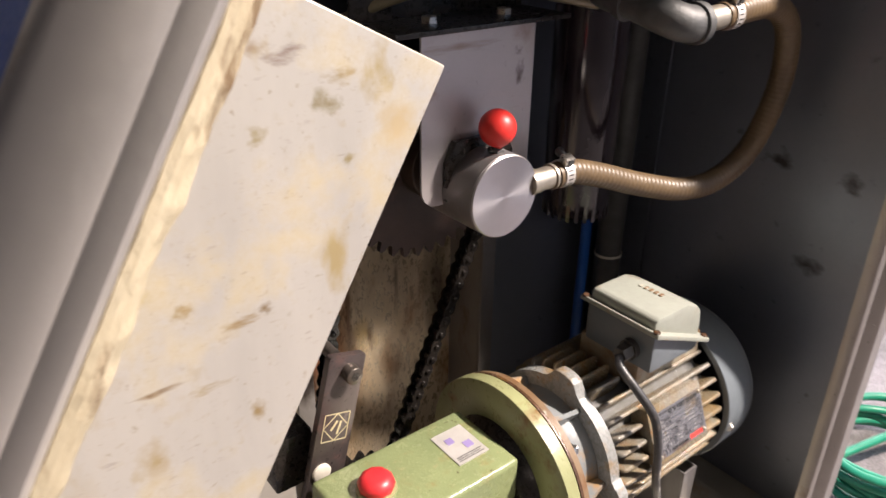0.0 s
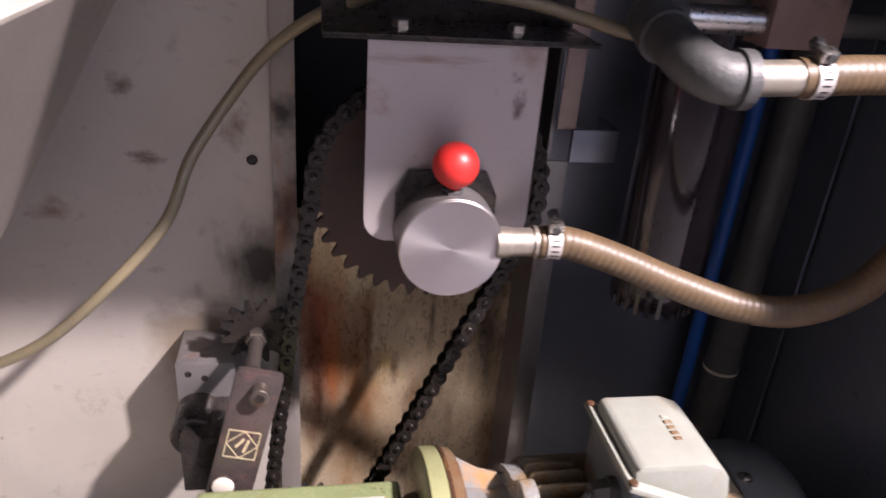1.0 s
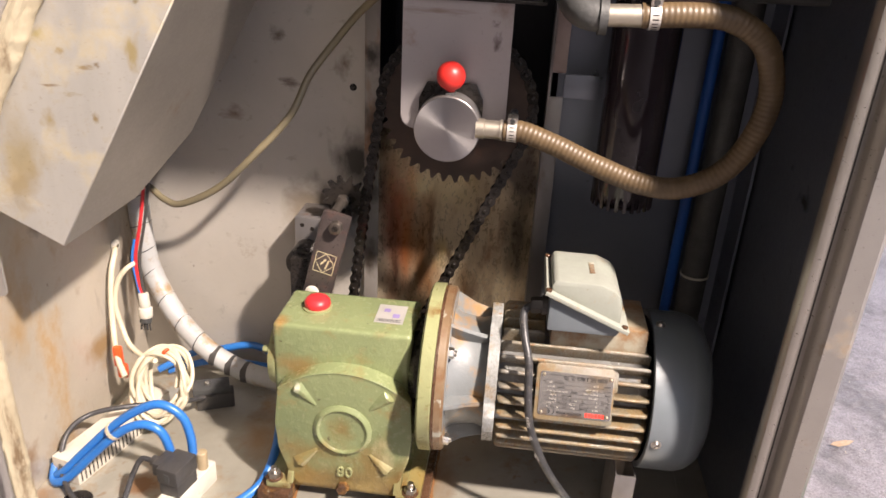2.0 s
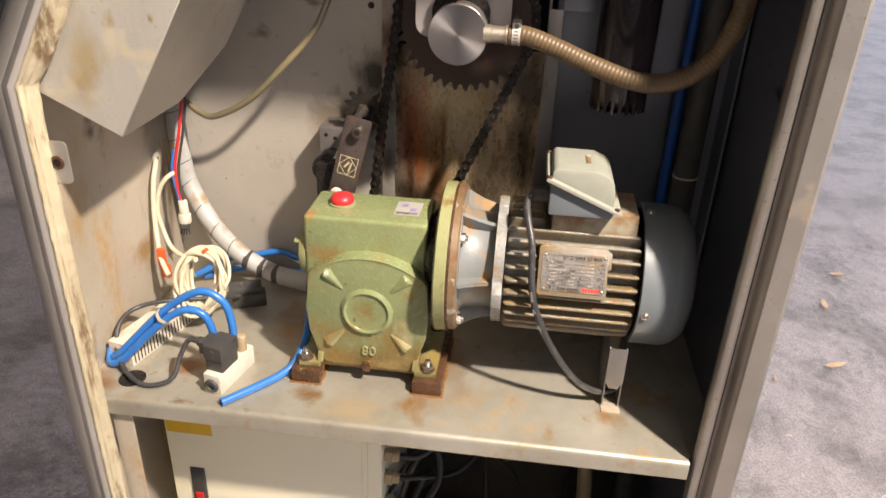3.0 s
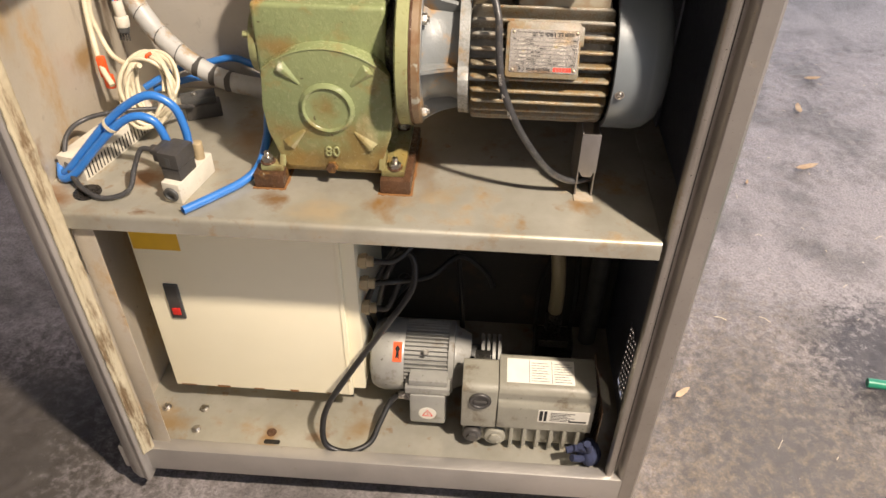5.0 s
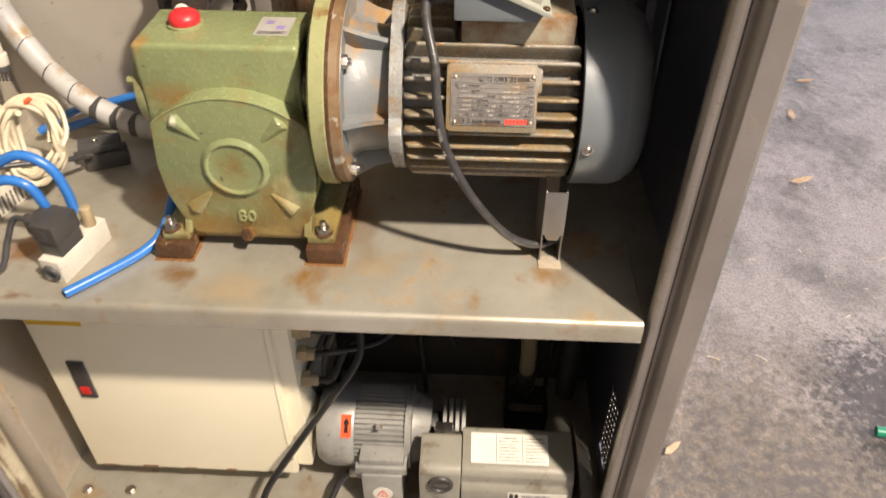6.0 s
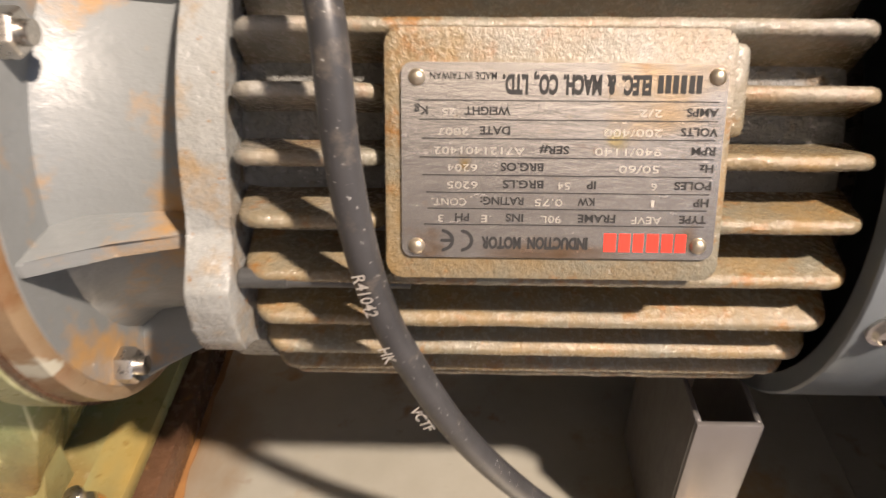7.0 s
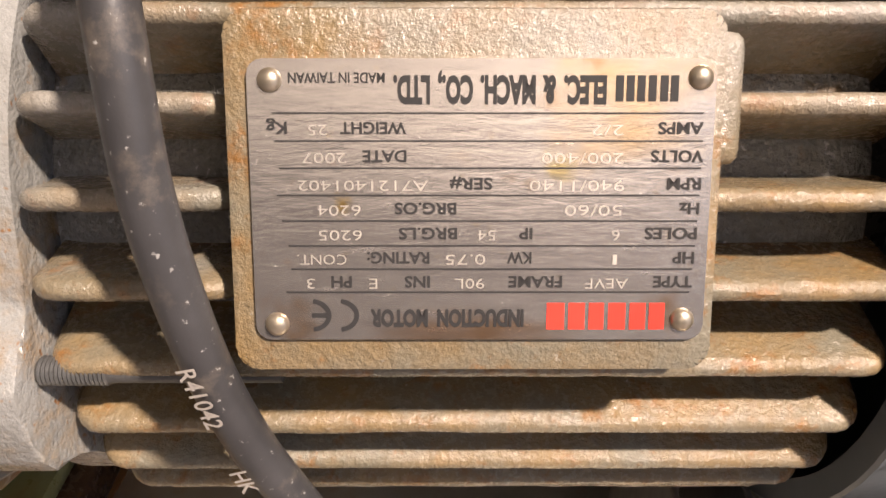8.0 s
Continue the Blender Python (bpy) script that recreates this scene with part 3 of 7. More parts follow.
def box(x0, x1, y0, y1, z0, z1, bevel=0.0, seg=2, m=None):
    bm = bmesh.new()
    bmesh.ops.create_cube(bm, size=1)
    bmesh.ops.scale(bm, vec=(x1 - x0, y1 - y0, z1 - z0), verts=bm.verts)
    bmesh.ops.translate(bm, vec=((x0 + x1) / 2, (y0 + y1) / 2, (z0 + z1) / 2), verts=bm.verts)
    if bevel:
        bmesh.ops.bevel(bm, geom=bm.edges[:], offset=bevel, segments=seg, profile=0.6, affect="EDGES")
    if m is not None:
        bmesh.ops.transform(bm, matrix=m, verts=bm.verts)
    return bm


def merge(*meshes):
    out = bmesh.new()
    for b in meshes:
        me = bpy.data.meshes.new("tmp")
        b.to_mesh(me)
        b.free()
        out.from_mesh(me)
        bpy.data.meshes.remove(me)
    return out


def frame_of(p0, p1):
    a, b = Vector(p0), Vector(p1)
    return Matrix.Translation(a) @ (b - a).to_track_quat("Z", "Y").to_matrix().to_4x4(), (b - a).length


def lathe(profile, p0, p1, seg=40, cap=True):
    """A turned body: profile rows of (distance along the axis from p0, radius)."""
    m, _ = frame_of(p0, p1)
    bm = bmesh.new()
    rings = []
    for h, r in profile:
        r = max(r, 1e-5)
        rings.append([bm.verts.new(m @ Vector((r * math.cos(2 * math.pi * k / seg), r * math.sin(2 * math.pi * k / seg), h))) for k in range(seg)])
    for a, b in zip(rings, rings[1:]):
        for k in range(seg):
            bm.faces.new((a[k], a[(k + 1) % seg], b[(k + 1) % seg], b[k]))
    if cap:
        bm.faces.new(rings[0][::-1])
        bm.faces.new(rings[-1])
    return bm


def rod(p0, p1, r, seg=24, bevel=0.0, r1=None):
    d = (Vector(p1) - Vector(p0)).length
    r1 = r if r1 is None else r1
    if bevel:
        return lathe([(0, r - bevel), (bevel * 0.4, r - bevel * 0.3), (bevel, r), (d - bevel, r1), (d - bevel * 0.4, r1 - bevel * 0.3), (d, r1 - bevel)], p0, p1, seg)
    return lathe([(0, r), (d, r1)], p0, p1, seg)


def hexnut(p0, p1, r):
    d = (Vector(p1) - Vector(p0)).length
    return lathe([(0, r), (d * 0.85, r), (d, r * 0.88)], p0, p1, 6)


def spline(points, n=10):
    """Points of a smooth line through the given ones."""
    p = [Vector(q) for q in points]
    p = [2 * p[0] - p[1]] + p + [2 * p[-1] - p[-2]]
    out = []
    for a, b, c, d in zip(p, p[1:], p[2:], p[3:]):
        for k in range(n):
            t = k / n
            out.append(0.5 * (2 * b + (c - a) * t + (2 * a - 5 * b + 4 * c - d) * t * t + (3 * b - a - 3 * c + d) * t ** 3))
    out.append(p[-2])
    return out


def tube(points, r, seg=12, n=10, ripple=0.0, pitch=0.006, smooth=True, hollow=0.0):
    """A round tube along a smooth line; ripple: height of the rings along it."""
    line = spline(points, n) if smooth else [Vector(q) for q in points]
    bm = bmesh.new()
    rings = []
    up = Vector((0.13, 0.21, 0.97))
    dist = 0.0
    for k, q in enumerate(line):
        way = (line[min(k + 1, len(line) - 1)] - line[max(k - 1, 0)]).normalized()
        side = way.cross(up)
        if side.length < 0.05:
            side = way.cross(Vector((1, 0, 0)))
        side.normalize()
        up = side.cross(way).normalized()
        if k:
            dist += (q - line[k - 1]).length
        rad = r + (ripple * math.sin(2 * math.pi * dist / pitch) if ripple else 0)
        rings.append([bm.verts.new(q + rad * (math.cos(2 * math.pi * j / seg) * side + math.sin(2 * math.pi * j / seg) * up)) for j in range(seg)])
    for a, b in zip(rings, rings[1:]):
        for j in range(seg):
            bm.faces.new((a[j], a[(j + 1) % seg], b[(j + 1) % seg], b[j]))
    if hollow:
        for ring, sgn in ((rings[0], 1), (rings[-1], -1)):
            mid = sum((v.co for v in ring), Vector()) / seg
            inner = [bm.verts.new(mid + (v.co - mid) * hollow) for v in ring]
            deep = [bm.verts.new(w.co + (line[1] - line[0]).normalized() * 0.012 * (1 if sgn > 0 else 0) + (line[-2] - line[-1]).normalized() * 0.012 * (0 if sgn > 0 else 1)) for w in inner]
            for j in range(seg):
                bm.faces.new((ring[j], ring[(j + 1) % seg], inner[(j + 1) % seg], inner[j]))
                bm.faces.new((inner[j], inner[(j + 1) % seg], deep[(j + 1) % seg], deep[j]))
            bm.faces.new(deep)
    else:
        bm.faces.new(rings[0][::-1])
        bm.faces.new(rings[-1])
    return bm


def prism(outline, depth, m, bevel=0.0):
    """A flat outline (u, v) given depth along w and laid by the matrix m."""
    bm = bmesh.new()
    a = [bm.verts.new((u, v, 0)) for u, v in outline]
    b = [bm.verts.new((u, v, depth)) for u, v in outline]
    bm.faces.new(a[::-1])
    bm.faces.new(b)
    for k in range(len(a)):
        bm.faces.new((a[k], a[(k + 1) % len(a)], b[(k + 1) % len(b)], b[k]))
    if bevel:
        bmesh.ops.bevel(bm, geom=bm.edges[:], offset=bevel, segments=2, profile=0.6, affect="EDGES")
    bmesh.ops.transform(bm, matrix=m, verts=bm.verts)
    return bm


def axes(o, u, v):
    """A matrix that lays local x along u and y along v, from o."""
    u, v = Vector(u).normalized(), Vector(v).normalized()
    w = u.cross(v)
    return Matrix.Translation(o) @ Matrix((u, v, w)).transposed().to_4x4()


XZ = axes((0, 0, 0), (1, 0, 0), (0, 0, 1))   # w points to -y


def xz(y):
    return Matrix.Translation((0, y, 0)) @ XZ


def rounded(x0, x1, z0, z1, r, n=4, skip=()):
    out = []
    for cx, cz, a, key in ((x1 - r, z1 - r, 0, "tr"), (x0 + r, z1 - r, 90, "tl"), (x0 + r, z0 + r, 180, "bl"), (x1 - r, z0 + r, 270, "br")):
        if key in skip:
            out.append((cx + r * (1 if "r" in key else -1), cz + r * (1 if "t" in key else -1)))
        else:
            out += [(cx + r * math.cos(radians(a + 90 * k / n)), cz + r * math.sin(radians(a + 90 * k / n))) for k in range(n + 1)]
    return out


def words(text, m, size, depth=0.0, name="lettering", material=None, parent=None, centre=True, wide=1.0, bold=0.0):
    """Lettering in the built-in font as a mesh, centred at m, reading along its x."""
    c = bpy.data.curves.new("tmp", "FONT")
    c.body, c.size, c.extrude, c.offset = text, size, depth, bold * size
    c.align_x, c.align_y = ("CENTER" if centre else "LEFT"), "CENTER"
    c.resolution_u = 3
    o = new("tmp", c)
    bpy.context.view_layer.update()
    me = bpy.data.meshes.new_from_object(o.evaluated_get(bpy.context.evaluated_depsgraph_get()))
    bpy.data.objects.remove(o)
    bpy.data.curves.remove(c)
    bm = bmesh.new()
    bm.from_mesh(me)
    bpy.data.meshes.remove(me)
    bmesh.ops.transform(bm, matrix=m @ Matrix.Diagonal((wide, 1, 1, 1)), verts=bm.verts)
    return bm


def sweep(profile, path, y_of=None):
    """A frame section (a across, b along y) swept along a line (x, z), mitred at its corners."""
    bm = bmesh.new()
    pts = [Vector((p[0], p[1])) for p in path]
    rows = []
    for k, p in enumerate(pts):
        d0 = (p - pts[k - 1]).normalized() if k else (pts[1] - p).normalized()
        d1 = (pts[k + 1] - p).normalized() if k < len(pts) - 1 else d0
        t = (d0 + d1).normalized()
        nrm = Vector((t.y, -t.x))
        s = 1 / max(0.3, nrm.dot(Vector((d0.y, -d0.x))))
        rows.append([bm.verts.new((p.x + nrm.x * a * s, b, p.y + nrm.y * a * s)) for a, b in profile])
    n = len(profile)
    for r0, r1 in zip(rows, rows[1:]):
        for j in range(n):
            bm.faces.new((r0[j], r0[(j + 1) % n], r1[(j + 1) % n], r1[j]))
    bm.faces.new(rows[0])
    bm.faces.new(rows[-1][::-1])
    return bm


# ---- ground and cabinet shell ----
S = 0.80           # top of the shelf
FLOOR = 0.14       # cabinet floor
XL, XR = -0.362, 0.75
YF, YB = -0.10, 0.36


def ground():
    """One sheet to the horizon: fine, uneven grain about the machine, coarse far off."""
    def lines(lo, hi, step):
        mid = [lo + step * k for k in range(int((hi - lo) / step) + 1)]
        grow = [step * 1.45 ** k for k in range(1, 20)]
        a, out_lo, out_hi = 0.0, [], []
        for g in grow:
            a += g
            out_lo.append(lo - a)
            out_hi.append(mid[-1] + a)
        return out_lo[::-1] + mid + out_hi

    xs, ys = lines(-1.4, 2.9, 0.014), lines(-1.0, 2.6, 0.014)
    verts, faces = [], []
    for y in ys:
        for x in xs:
            p = Vector((x, y, 0))
            z = 0.005 * noise.noise(p * 1.7) - 0.006
            if -1.45 < x < 2.95 and -1.05 < y < 2.65:
                z += 0.0034 * noise.noise(p * 17) + 0.0055 * noise.noise(p * 37) - 0.002 * abs(noise.noise(p * 8))
            verts.append((x, y, z))
    w = len(xs)
    for r in range(len(ys) - 1):
        for q in range(w - 1):
            faces.append((r * w + q, r * w + q + 1, (r + 1) * w + q + 1, (r + 1) * w + q))
    me = bpy.data.meshes.new("ground")
    me.from_pydata(verts, [], faces)
    me.materials.append(M_GROUND)
    me.shade_smooth()
    tagged(new("ground", me), "worn dusty asphalt yard with pale dirt patches", "ground", kind="structure")


ground()

KINK = 1.315
SL = Vector((0.514, 0.857))  # way of the sloping upper left side (x, z)


def slope(z, x0=XL):
    """x of the left side at a height."""
    return x0 if z < KINK else x0 + (z - KINK) * SL.x / SL.y


# height of the unseen top, chosen by where it cuts off the lamp
TOP = 1.875
left_lower = box(XL - 0.004, XL, YF + 0.002, YB + 0.06, 0.06, KINK)
solo("wall_left", left_lower, M_SIDE, "rust-spotted beige steel side sheet", "wall", kind="structure")
x1 = slope(TOP)
sheet = [(XL, KINK), (x1, TOP), (x1 - 0.0045, TOP), (XL - 0.0045, KINK)]
solo("wall_slope", prism(sheet, -(YB + 0.06 - YF - 0.01), xz(YF + 0.01)), M_SIDE, "sloping upper side sheet of the cabinet", "wall", kind="structure")

# right side sheet, with an opening for the vent
VY0, VY1, VZ0, VZ1 = 0.075, 0.145, 0.185, 0.385
wall_r = merge(box(XR, XR + 0.004, YF + 0.01, YB + 0.1, VZ1, TOP), box(XR, XR + 0.004, YF + 0.01, YB + 0.1, 0.06, VZ0),
               box(XR, XR + 0.004, YF + 0.01, VY0, VZ0, VZ1), box(XR, XR + 0.004, VY1, YB + 0.1, VZ0, VZ1))
solo("wall_right", wall_r, M_SHADEPANEL, "steel side sheet tinted blue-grey for shade, with dark smudges", "wall", kind="structure")


def perforated():
    """A sheet with rows of round holes, staggered."""
    bm = bmesh.new()
    px, pz, r, seg = 0.0175, 0.0182, 0.0060, 10
    rows, cols = round((VZ1 - VZ0) / pz), round((VY1 - VY0) / px)
    for i in range(rows):
        for j in range(cols):
            cy, cz = VY0 + (j + 0.5) * px, VZ0 + (i + 0.5 + 0.5 * (j % 2)) * pz
            ring = [bm.verts.new((XR + 0.001, cy + r * math.cos(2 * math.pi * k / seg + 0.39), cz + r * math.sin(2 * math.pi * k / seg + 0.39))) for k in range(seg)]
            rim = []
            for k in range(seg):
                a = 2 * math.pi * k / seg + 0.39
                c, s = math.cos(a), math.sin(a)
                f = 1 / max(abs(c), abs(s))
                rim.append(bm.verts.new((XR + 0.001, cy + c * f * px / 2, cz + s * f * pz / 2)))
            for k in range(seg):
                bm.faces.new((ring[k], ring[(k + 1) % seg], rim[(k + 1) % seg], rim[k]))
    bmesh.ops.remove_doubles(bm, verts=bm.verts, dist=0.0002)
    geom = bmesh.ops.extrude_face_region(bm, geom=bm.faces[:])
    bmesh.ops.translate(bm, vec=(0.002, 0, 0), verts=[g for g in geom["geom"] if isinstance(g, bmesh.types.BMVert)])
    return bm


solo("vent_panel", perforated(), M_BLACK, "dark perforated steel vent panel in the cabinet side", "vent", kind="structure")

# back sheets: left panel in front, rust-streaked plate in a recess, sheet tinted darker for shade at right
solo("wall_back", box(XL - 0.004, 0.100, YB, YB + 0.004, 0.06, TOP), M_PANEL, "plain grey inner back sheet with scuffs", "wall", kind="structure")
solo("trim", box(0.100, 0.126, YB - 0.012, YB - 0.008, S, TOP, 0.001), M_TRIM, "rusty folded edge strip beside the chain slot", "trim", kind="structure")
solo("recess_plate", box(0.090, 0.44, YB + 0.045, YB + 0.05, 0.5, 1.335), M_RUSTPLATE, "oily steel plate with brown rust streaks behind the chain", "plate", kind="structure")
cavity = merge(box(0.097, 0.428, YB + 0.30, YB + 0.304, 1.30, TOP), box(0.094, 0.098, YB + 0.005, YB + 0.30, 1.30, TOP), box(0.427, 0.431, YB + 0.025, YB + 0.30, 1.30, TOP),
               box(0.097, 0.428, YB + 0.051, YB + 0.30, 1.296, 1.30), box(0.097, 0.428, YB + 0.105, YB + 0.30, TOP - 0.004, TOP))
solo("drum_cavity", cavity, M_CAVITY, "cavity behind the large sprocket, coloured near-black for shade", "cavity", kind="structure")
solo("wall_back_right", box(0.425, XR, YB + 0.02, YB + 0.024, 0.06, TOP), M_SHADEPANEL, "back sheet tinted blue-grey for shade", "wall", kind="structure")
solo("wall_back_lower", box(0.101, XR - 0.001, YB, YB + 0.004, 0.06, S - 0.006), M_BAYBACK, "lower back sheet coloured near-black for shade", "wall", kind="structure")
solo("ceiling", box(-0.12, XR + 0.004, YF + 0.012, YB + 0.1, TOP, TOP + 0.004), M_SHADEPANEL, "unseen top sheet added over the cabinet", "ceiling", kind="structure")
solo("cabinet_floor", box(XL, XR, YF + 0.012, YB + 0.02, FLOOR - 0.004, FLOOR), M_SHELF, "dirty steel cabinet floor with oil marks", "floor", kind="structure")
solo("cabinet_sill", merge(box(XL - 0.02, XR + 0.004, YF - 0.012, YF + 0.02, 0.075, FLOOR + 0.012, 0.005)), M_POST, "steel bottom rail of the cabinet opening", "rail", kind="structure")
feet = thing("cabinet_feet", (0.2, 0.1, 0), "short dark steel feet under the cabinet", "foot", kind="structure")
for fx in (XL + 0.05, XR - 0.05):
    for fy in (YF + 0.06, YB - 0.04):
        part("foot", rod((fx, fy, 0), (fx, fy, 0.08), 0.02), M_BLACK, feet)

solo("panel_hole", lathe([(0, 0.0062), (0.0005, 0.0062), (0.0005, 0.005), (0.0002, 0.0)], (0.0775, YB - 0.0002, 1.412), (0.0775, -1, 1.412), 20), M_BLACK, "small round hole in the inner back sheet", "hole", kind="structure")

# front frame: right post straight, left post with a kink
post_r = [(0.702, -0.094), (0.7045, -0.101), (0.708, -0.103), (0.714, -0.103), (0.7165, -0.100), (0.7165, -0.094), (0.728, -0.092), (0.730, -0.096), (0.733, -0.108),
          (0.738, -0.113), (0.764, -0.113), (0.770, -0.108), (0.772, -0.09), (0.772, 0.0), (0.752, 0.0), (0.752, -0.085), (0.702, -0.085)]


def upright(profile, z0, z1):
    bm = bmesh.new()
    a = [bm.verts.new((x, y, z0)) for x, y in profile]
    b = [bm.verts.new((x, y, z1)) for x, y in profile]
    bm.faces.new(a[::-1])
    bm.faces.new(b)
    for k in range(len(a)):
        bm.faces.new((a[k], a[(k + 1) % len(a)], b[(k + 1) % len(b)], b[k]))
    return bm


solo("door_post", upright(post_r, 0.06, TOP), M_POST2, "scuffed grey steel upright of the cabinet opening", "post", kind="structure")
left_section = [(-0.053, -0.088), (-0.053, -0.108), (-0.050, -0.114), (-0.030, -0.126), (-0.020, -0.128), (-0.017, -0.1275), (-0.013, -0.131), (-0.006, -0.133), (-0.002, -0.131), (0.0, -0.127), (0.0, -0.098), (-0.020, -0.097), (-0.028, -0.088)]
xk, zk = -0.318, 1.357       # inner edge of the frame and the height of its bend


def frame_x(z):
    return xk if z < zk else xk + (z - zk) * 0.59


left_path = [(xk, 0.06), (xk, zk), (frame_x(TOP), TOP)]
solo("post_seam", box(0.7205, 0.7222, -0.0940, -0.0900, 0.07, TOP - 0.01), M_BLACK, "dark open seam along the steel upright", "seam", kind="structure")
solo("door_post_sloped", sweep(left_section, left_path), M_POST, "grey steel side frame bent inward above", "post", kind="structure")
solo("lintel", box(slope(TOP) - 0.03, XR + 0.02, YF - 0.012, YF + 0.012, TOP - 0.03, TOP + 0.004, 0.004), M_POST, "unseen top rail added to cut off the lamp light", "rail", kind="structure")


def sealant():
    """A ragged strip of old sealant along the inner edge of the left frame."""
    bm = bmesh.new()
    pts = []
    n1, n2 = 300, 170
    for k in range(n1):
        t = k / (n1 - 1)
        pts.append(Vector((xk, 0.15 + (zk - 0.15) * t)))
    for k in range(n2):
        z = zk + (TOP - 0.03 - zk) * (k + 1) / n2
        pts.append(Vector((frame_x(z), z)))
    rows = []
    for k, p in enumerate(pts):
        w = 0.016 + 0.0022 * noise.noise(Vector((0, 0, p.y * 24))) + 0.0010 * noise.noise(Vector((3, 0, p.y * 90)))
        w += (0.010 + 0.004 * noise.noise(Vector((5, 2, p.y * 22)))) * min(1, max(0, (p.y - zk + 0.05) / 0.10))
        sh = 0.0014 * noise.noise(Vector((7, 0, p.y * 60)))
        s2 = 0.0014 * noise.noise(Vector((17, 0, p.y * 35)))
        sect = [(0.0005, -0.097), (0.0005, -0.122), (0.0016, -0.1262 + sh), (w * 0.26, -0.1262 - sh), (w * 0.33, -0.1215 + s2), (w * 0.40, -0.1205 + s2), (w * 0.58, -0.1195 - s2), (w * 0.66, -0.1150 + sh),
                (w * 0.74, -0.1140 + sh), (w * 0.95, -0.1110 + 2 * sh), (w * 1.03, -0.106 + sh), (w * 1.0, -0.101 - sh), (w * 0.8, -0.097)]
        rows.append([bm.verts.new((p.x + a + (0.0009 * noise.noise(Vector((a * 300, b * 300, p.y * 110))) if a > 0.001 else 0), b + 0.0008 * noise.noise(Vector((a * 200, 9, p.y * 140))), p.y)) for a, b in sect])
    ns = len(rows[0])
    for r0, r1 in zip(rows, rows[1:]):
        for j in range(ns):
            bm.faces.new((r0[j], r0[(j + 1) % ns], r1[(j + 1) % ns], r1[j]))
    bm.faces.new(rows[0])
    bm.faces.new(rows[-1][::-1])
    return bm


solo("sealant_strip", sealant(), M_FOAM, "crumbling cream sealant along the frame edge", "sealant", kind="structure")

out = [(slope(KINK) - 0.0055, KINK), (slope(TOP) - 0.0055, TOP), (slope(TOP) - 0.009, TOP), (slope(KINK) - 0.009, KINK)]
solo("side_strip", prism(out, -0.13, xz(0.02)), M_DEEPBLUE, "deep blue painted strip along the outer side sheet", "strip", kind="structure")

solo("side_flange", box(-0.306, -0.268, -0.089, -0.0865, FLOOR + 0.002, S - 0.036, 0.0006), M_SIDE, "beige steel flange beside the lower bay", "flange", kind="structure")

# small bracket with a hole by the left frame
def tab():
    m = axes((-0.328, -0.104, 1.207), (1, 0, 0), (0, 0, 1))
    out = rounded(0.0, 0.052, 0.0, 0.066, 0.008, 3, skip=("tl", "bl"))
    bm = prism(out, -0.003, m)
    return bm


bracket = thing("hole_bracket", (-0.30, -0.1, 1.21), "bare steel tab with a rusty bolt hole", "bracket")
part("tab", tab(), M_STEEL, bracket)
part("washer", lathe([(0, 0.006), (0, 0.0105), (0.0018, 0.0105), (0.0018, 0.006)], (-0.294, -0.1042, 1.240), (-0.294, -0.2, 1.240), 20, cap=False), M_RUST, bracket, "rusty hole rim")
part("hole", lathe([(0, 0.0062), (0.0006, 0.0062)], (-0.294, -0.1042, 1.240), (-0.294, -0.2, 1.240), 18), M_BLACK, bracket)


# ---- control housing on the sloping side ----
def control_housing():
    h = thing("control_housing", (-0.19, -0.1, 1.28), "sheet-steel housing with brown stains on the sloping side", "housing")
    a = Vector((0.498, 0, 0.867))
    b = Vector((-0.891, 0, 0.454))
    o = Vector((-0.193, -0.091, 1.282))
    L, W, D = 0.398, 0.172, 0.30
    m = Matrix.Translation(o) @ Matrix((a, b, Vector((0, 1, 0)))).transposed().to_4x4()

    def slab(u0, u1, v0, v1, w0, w1, bev=0.001):
        return box(u0, u1, v0, v1, w0, w1, bev, 1, m)

    part("front_panel", slab(0, L, 0, W, 0, 0.0025), M_FLAP, h, "brushed steel front with brown stains")
    side = [(0.0, 0.003), (L, 0.003), (L, D), (0.085, D), (0.0, D * 0.62)]
    ms = m @ Matrix(((1, 0, 0, 0), (0, 0, 1, 0), (0, 1, 0, 0), (0, 0, 0, 1)))
    part("side_panel", prism(side, 0.0025, ms), M_HOUSESIDE, h, "steel side with a notched end, coloured brown for shade")
    part("end_panel", slab(0, 0.0025, 0.003, W, 0.003, D * 0.72), M_PANEL, h)
    part("top_panel", slab(L - 0.0025, L, 0.003, W, 0.003, D), M_PANEL, h)
    return h


control_housing()


# ---- shelf ----
def shelf():
    bm = bmesh.new()
    sect = [(YB, S), (YF + 0.010, S), (YF + 0.004, S - 0.0015), (YF + 0.001, S - 0.005), (YF, S - 0.011), (YF, S - 0.034), (YF + 0.003, S - 0.034), (YF + 0.003, S - 0.011),
            (YF + 0.006, S - 0.005), (YF + 0.012, S - 0.003), (YB, S - 0.003)]
    n = len(sect)
    x0, x1 = XL + 0.001, 0.697
    a = [bm.verts.new((x0, y, z)) for y, z in sect]
    b = [bm.verts.new((x1, y, z)) for y, z in sect]
    for k in range(n):
        bm.faces.new((a[k], a[(k + 1) % n], b[(k + 1) % n], b[k]))
    bm.faces.new(a)
    bm.faces.new(b[::-1])
    return bm


sh = thing("shelf", (0.18, 0.1, S - 0.03), "oil-stained folded steel shelf with a rounded front edge", "shelf")
part("board", shelf(), M_SHELF, sh)
part("board_end", box(0.698, XR - 0.001, YF + 0.02, YB, S - 0.004, S - 0.001), M_SHELF, sh)
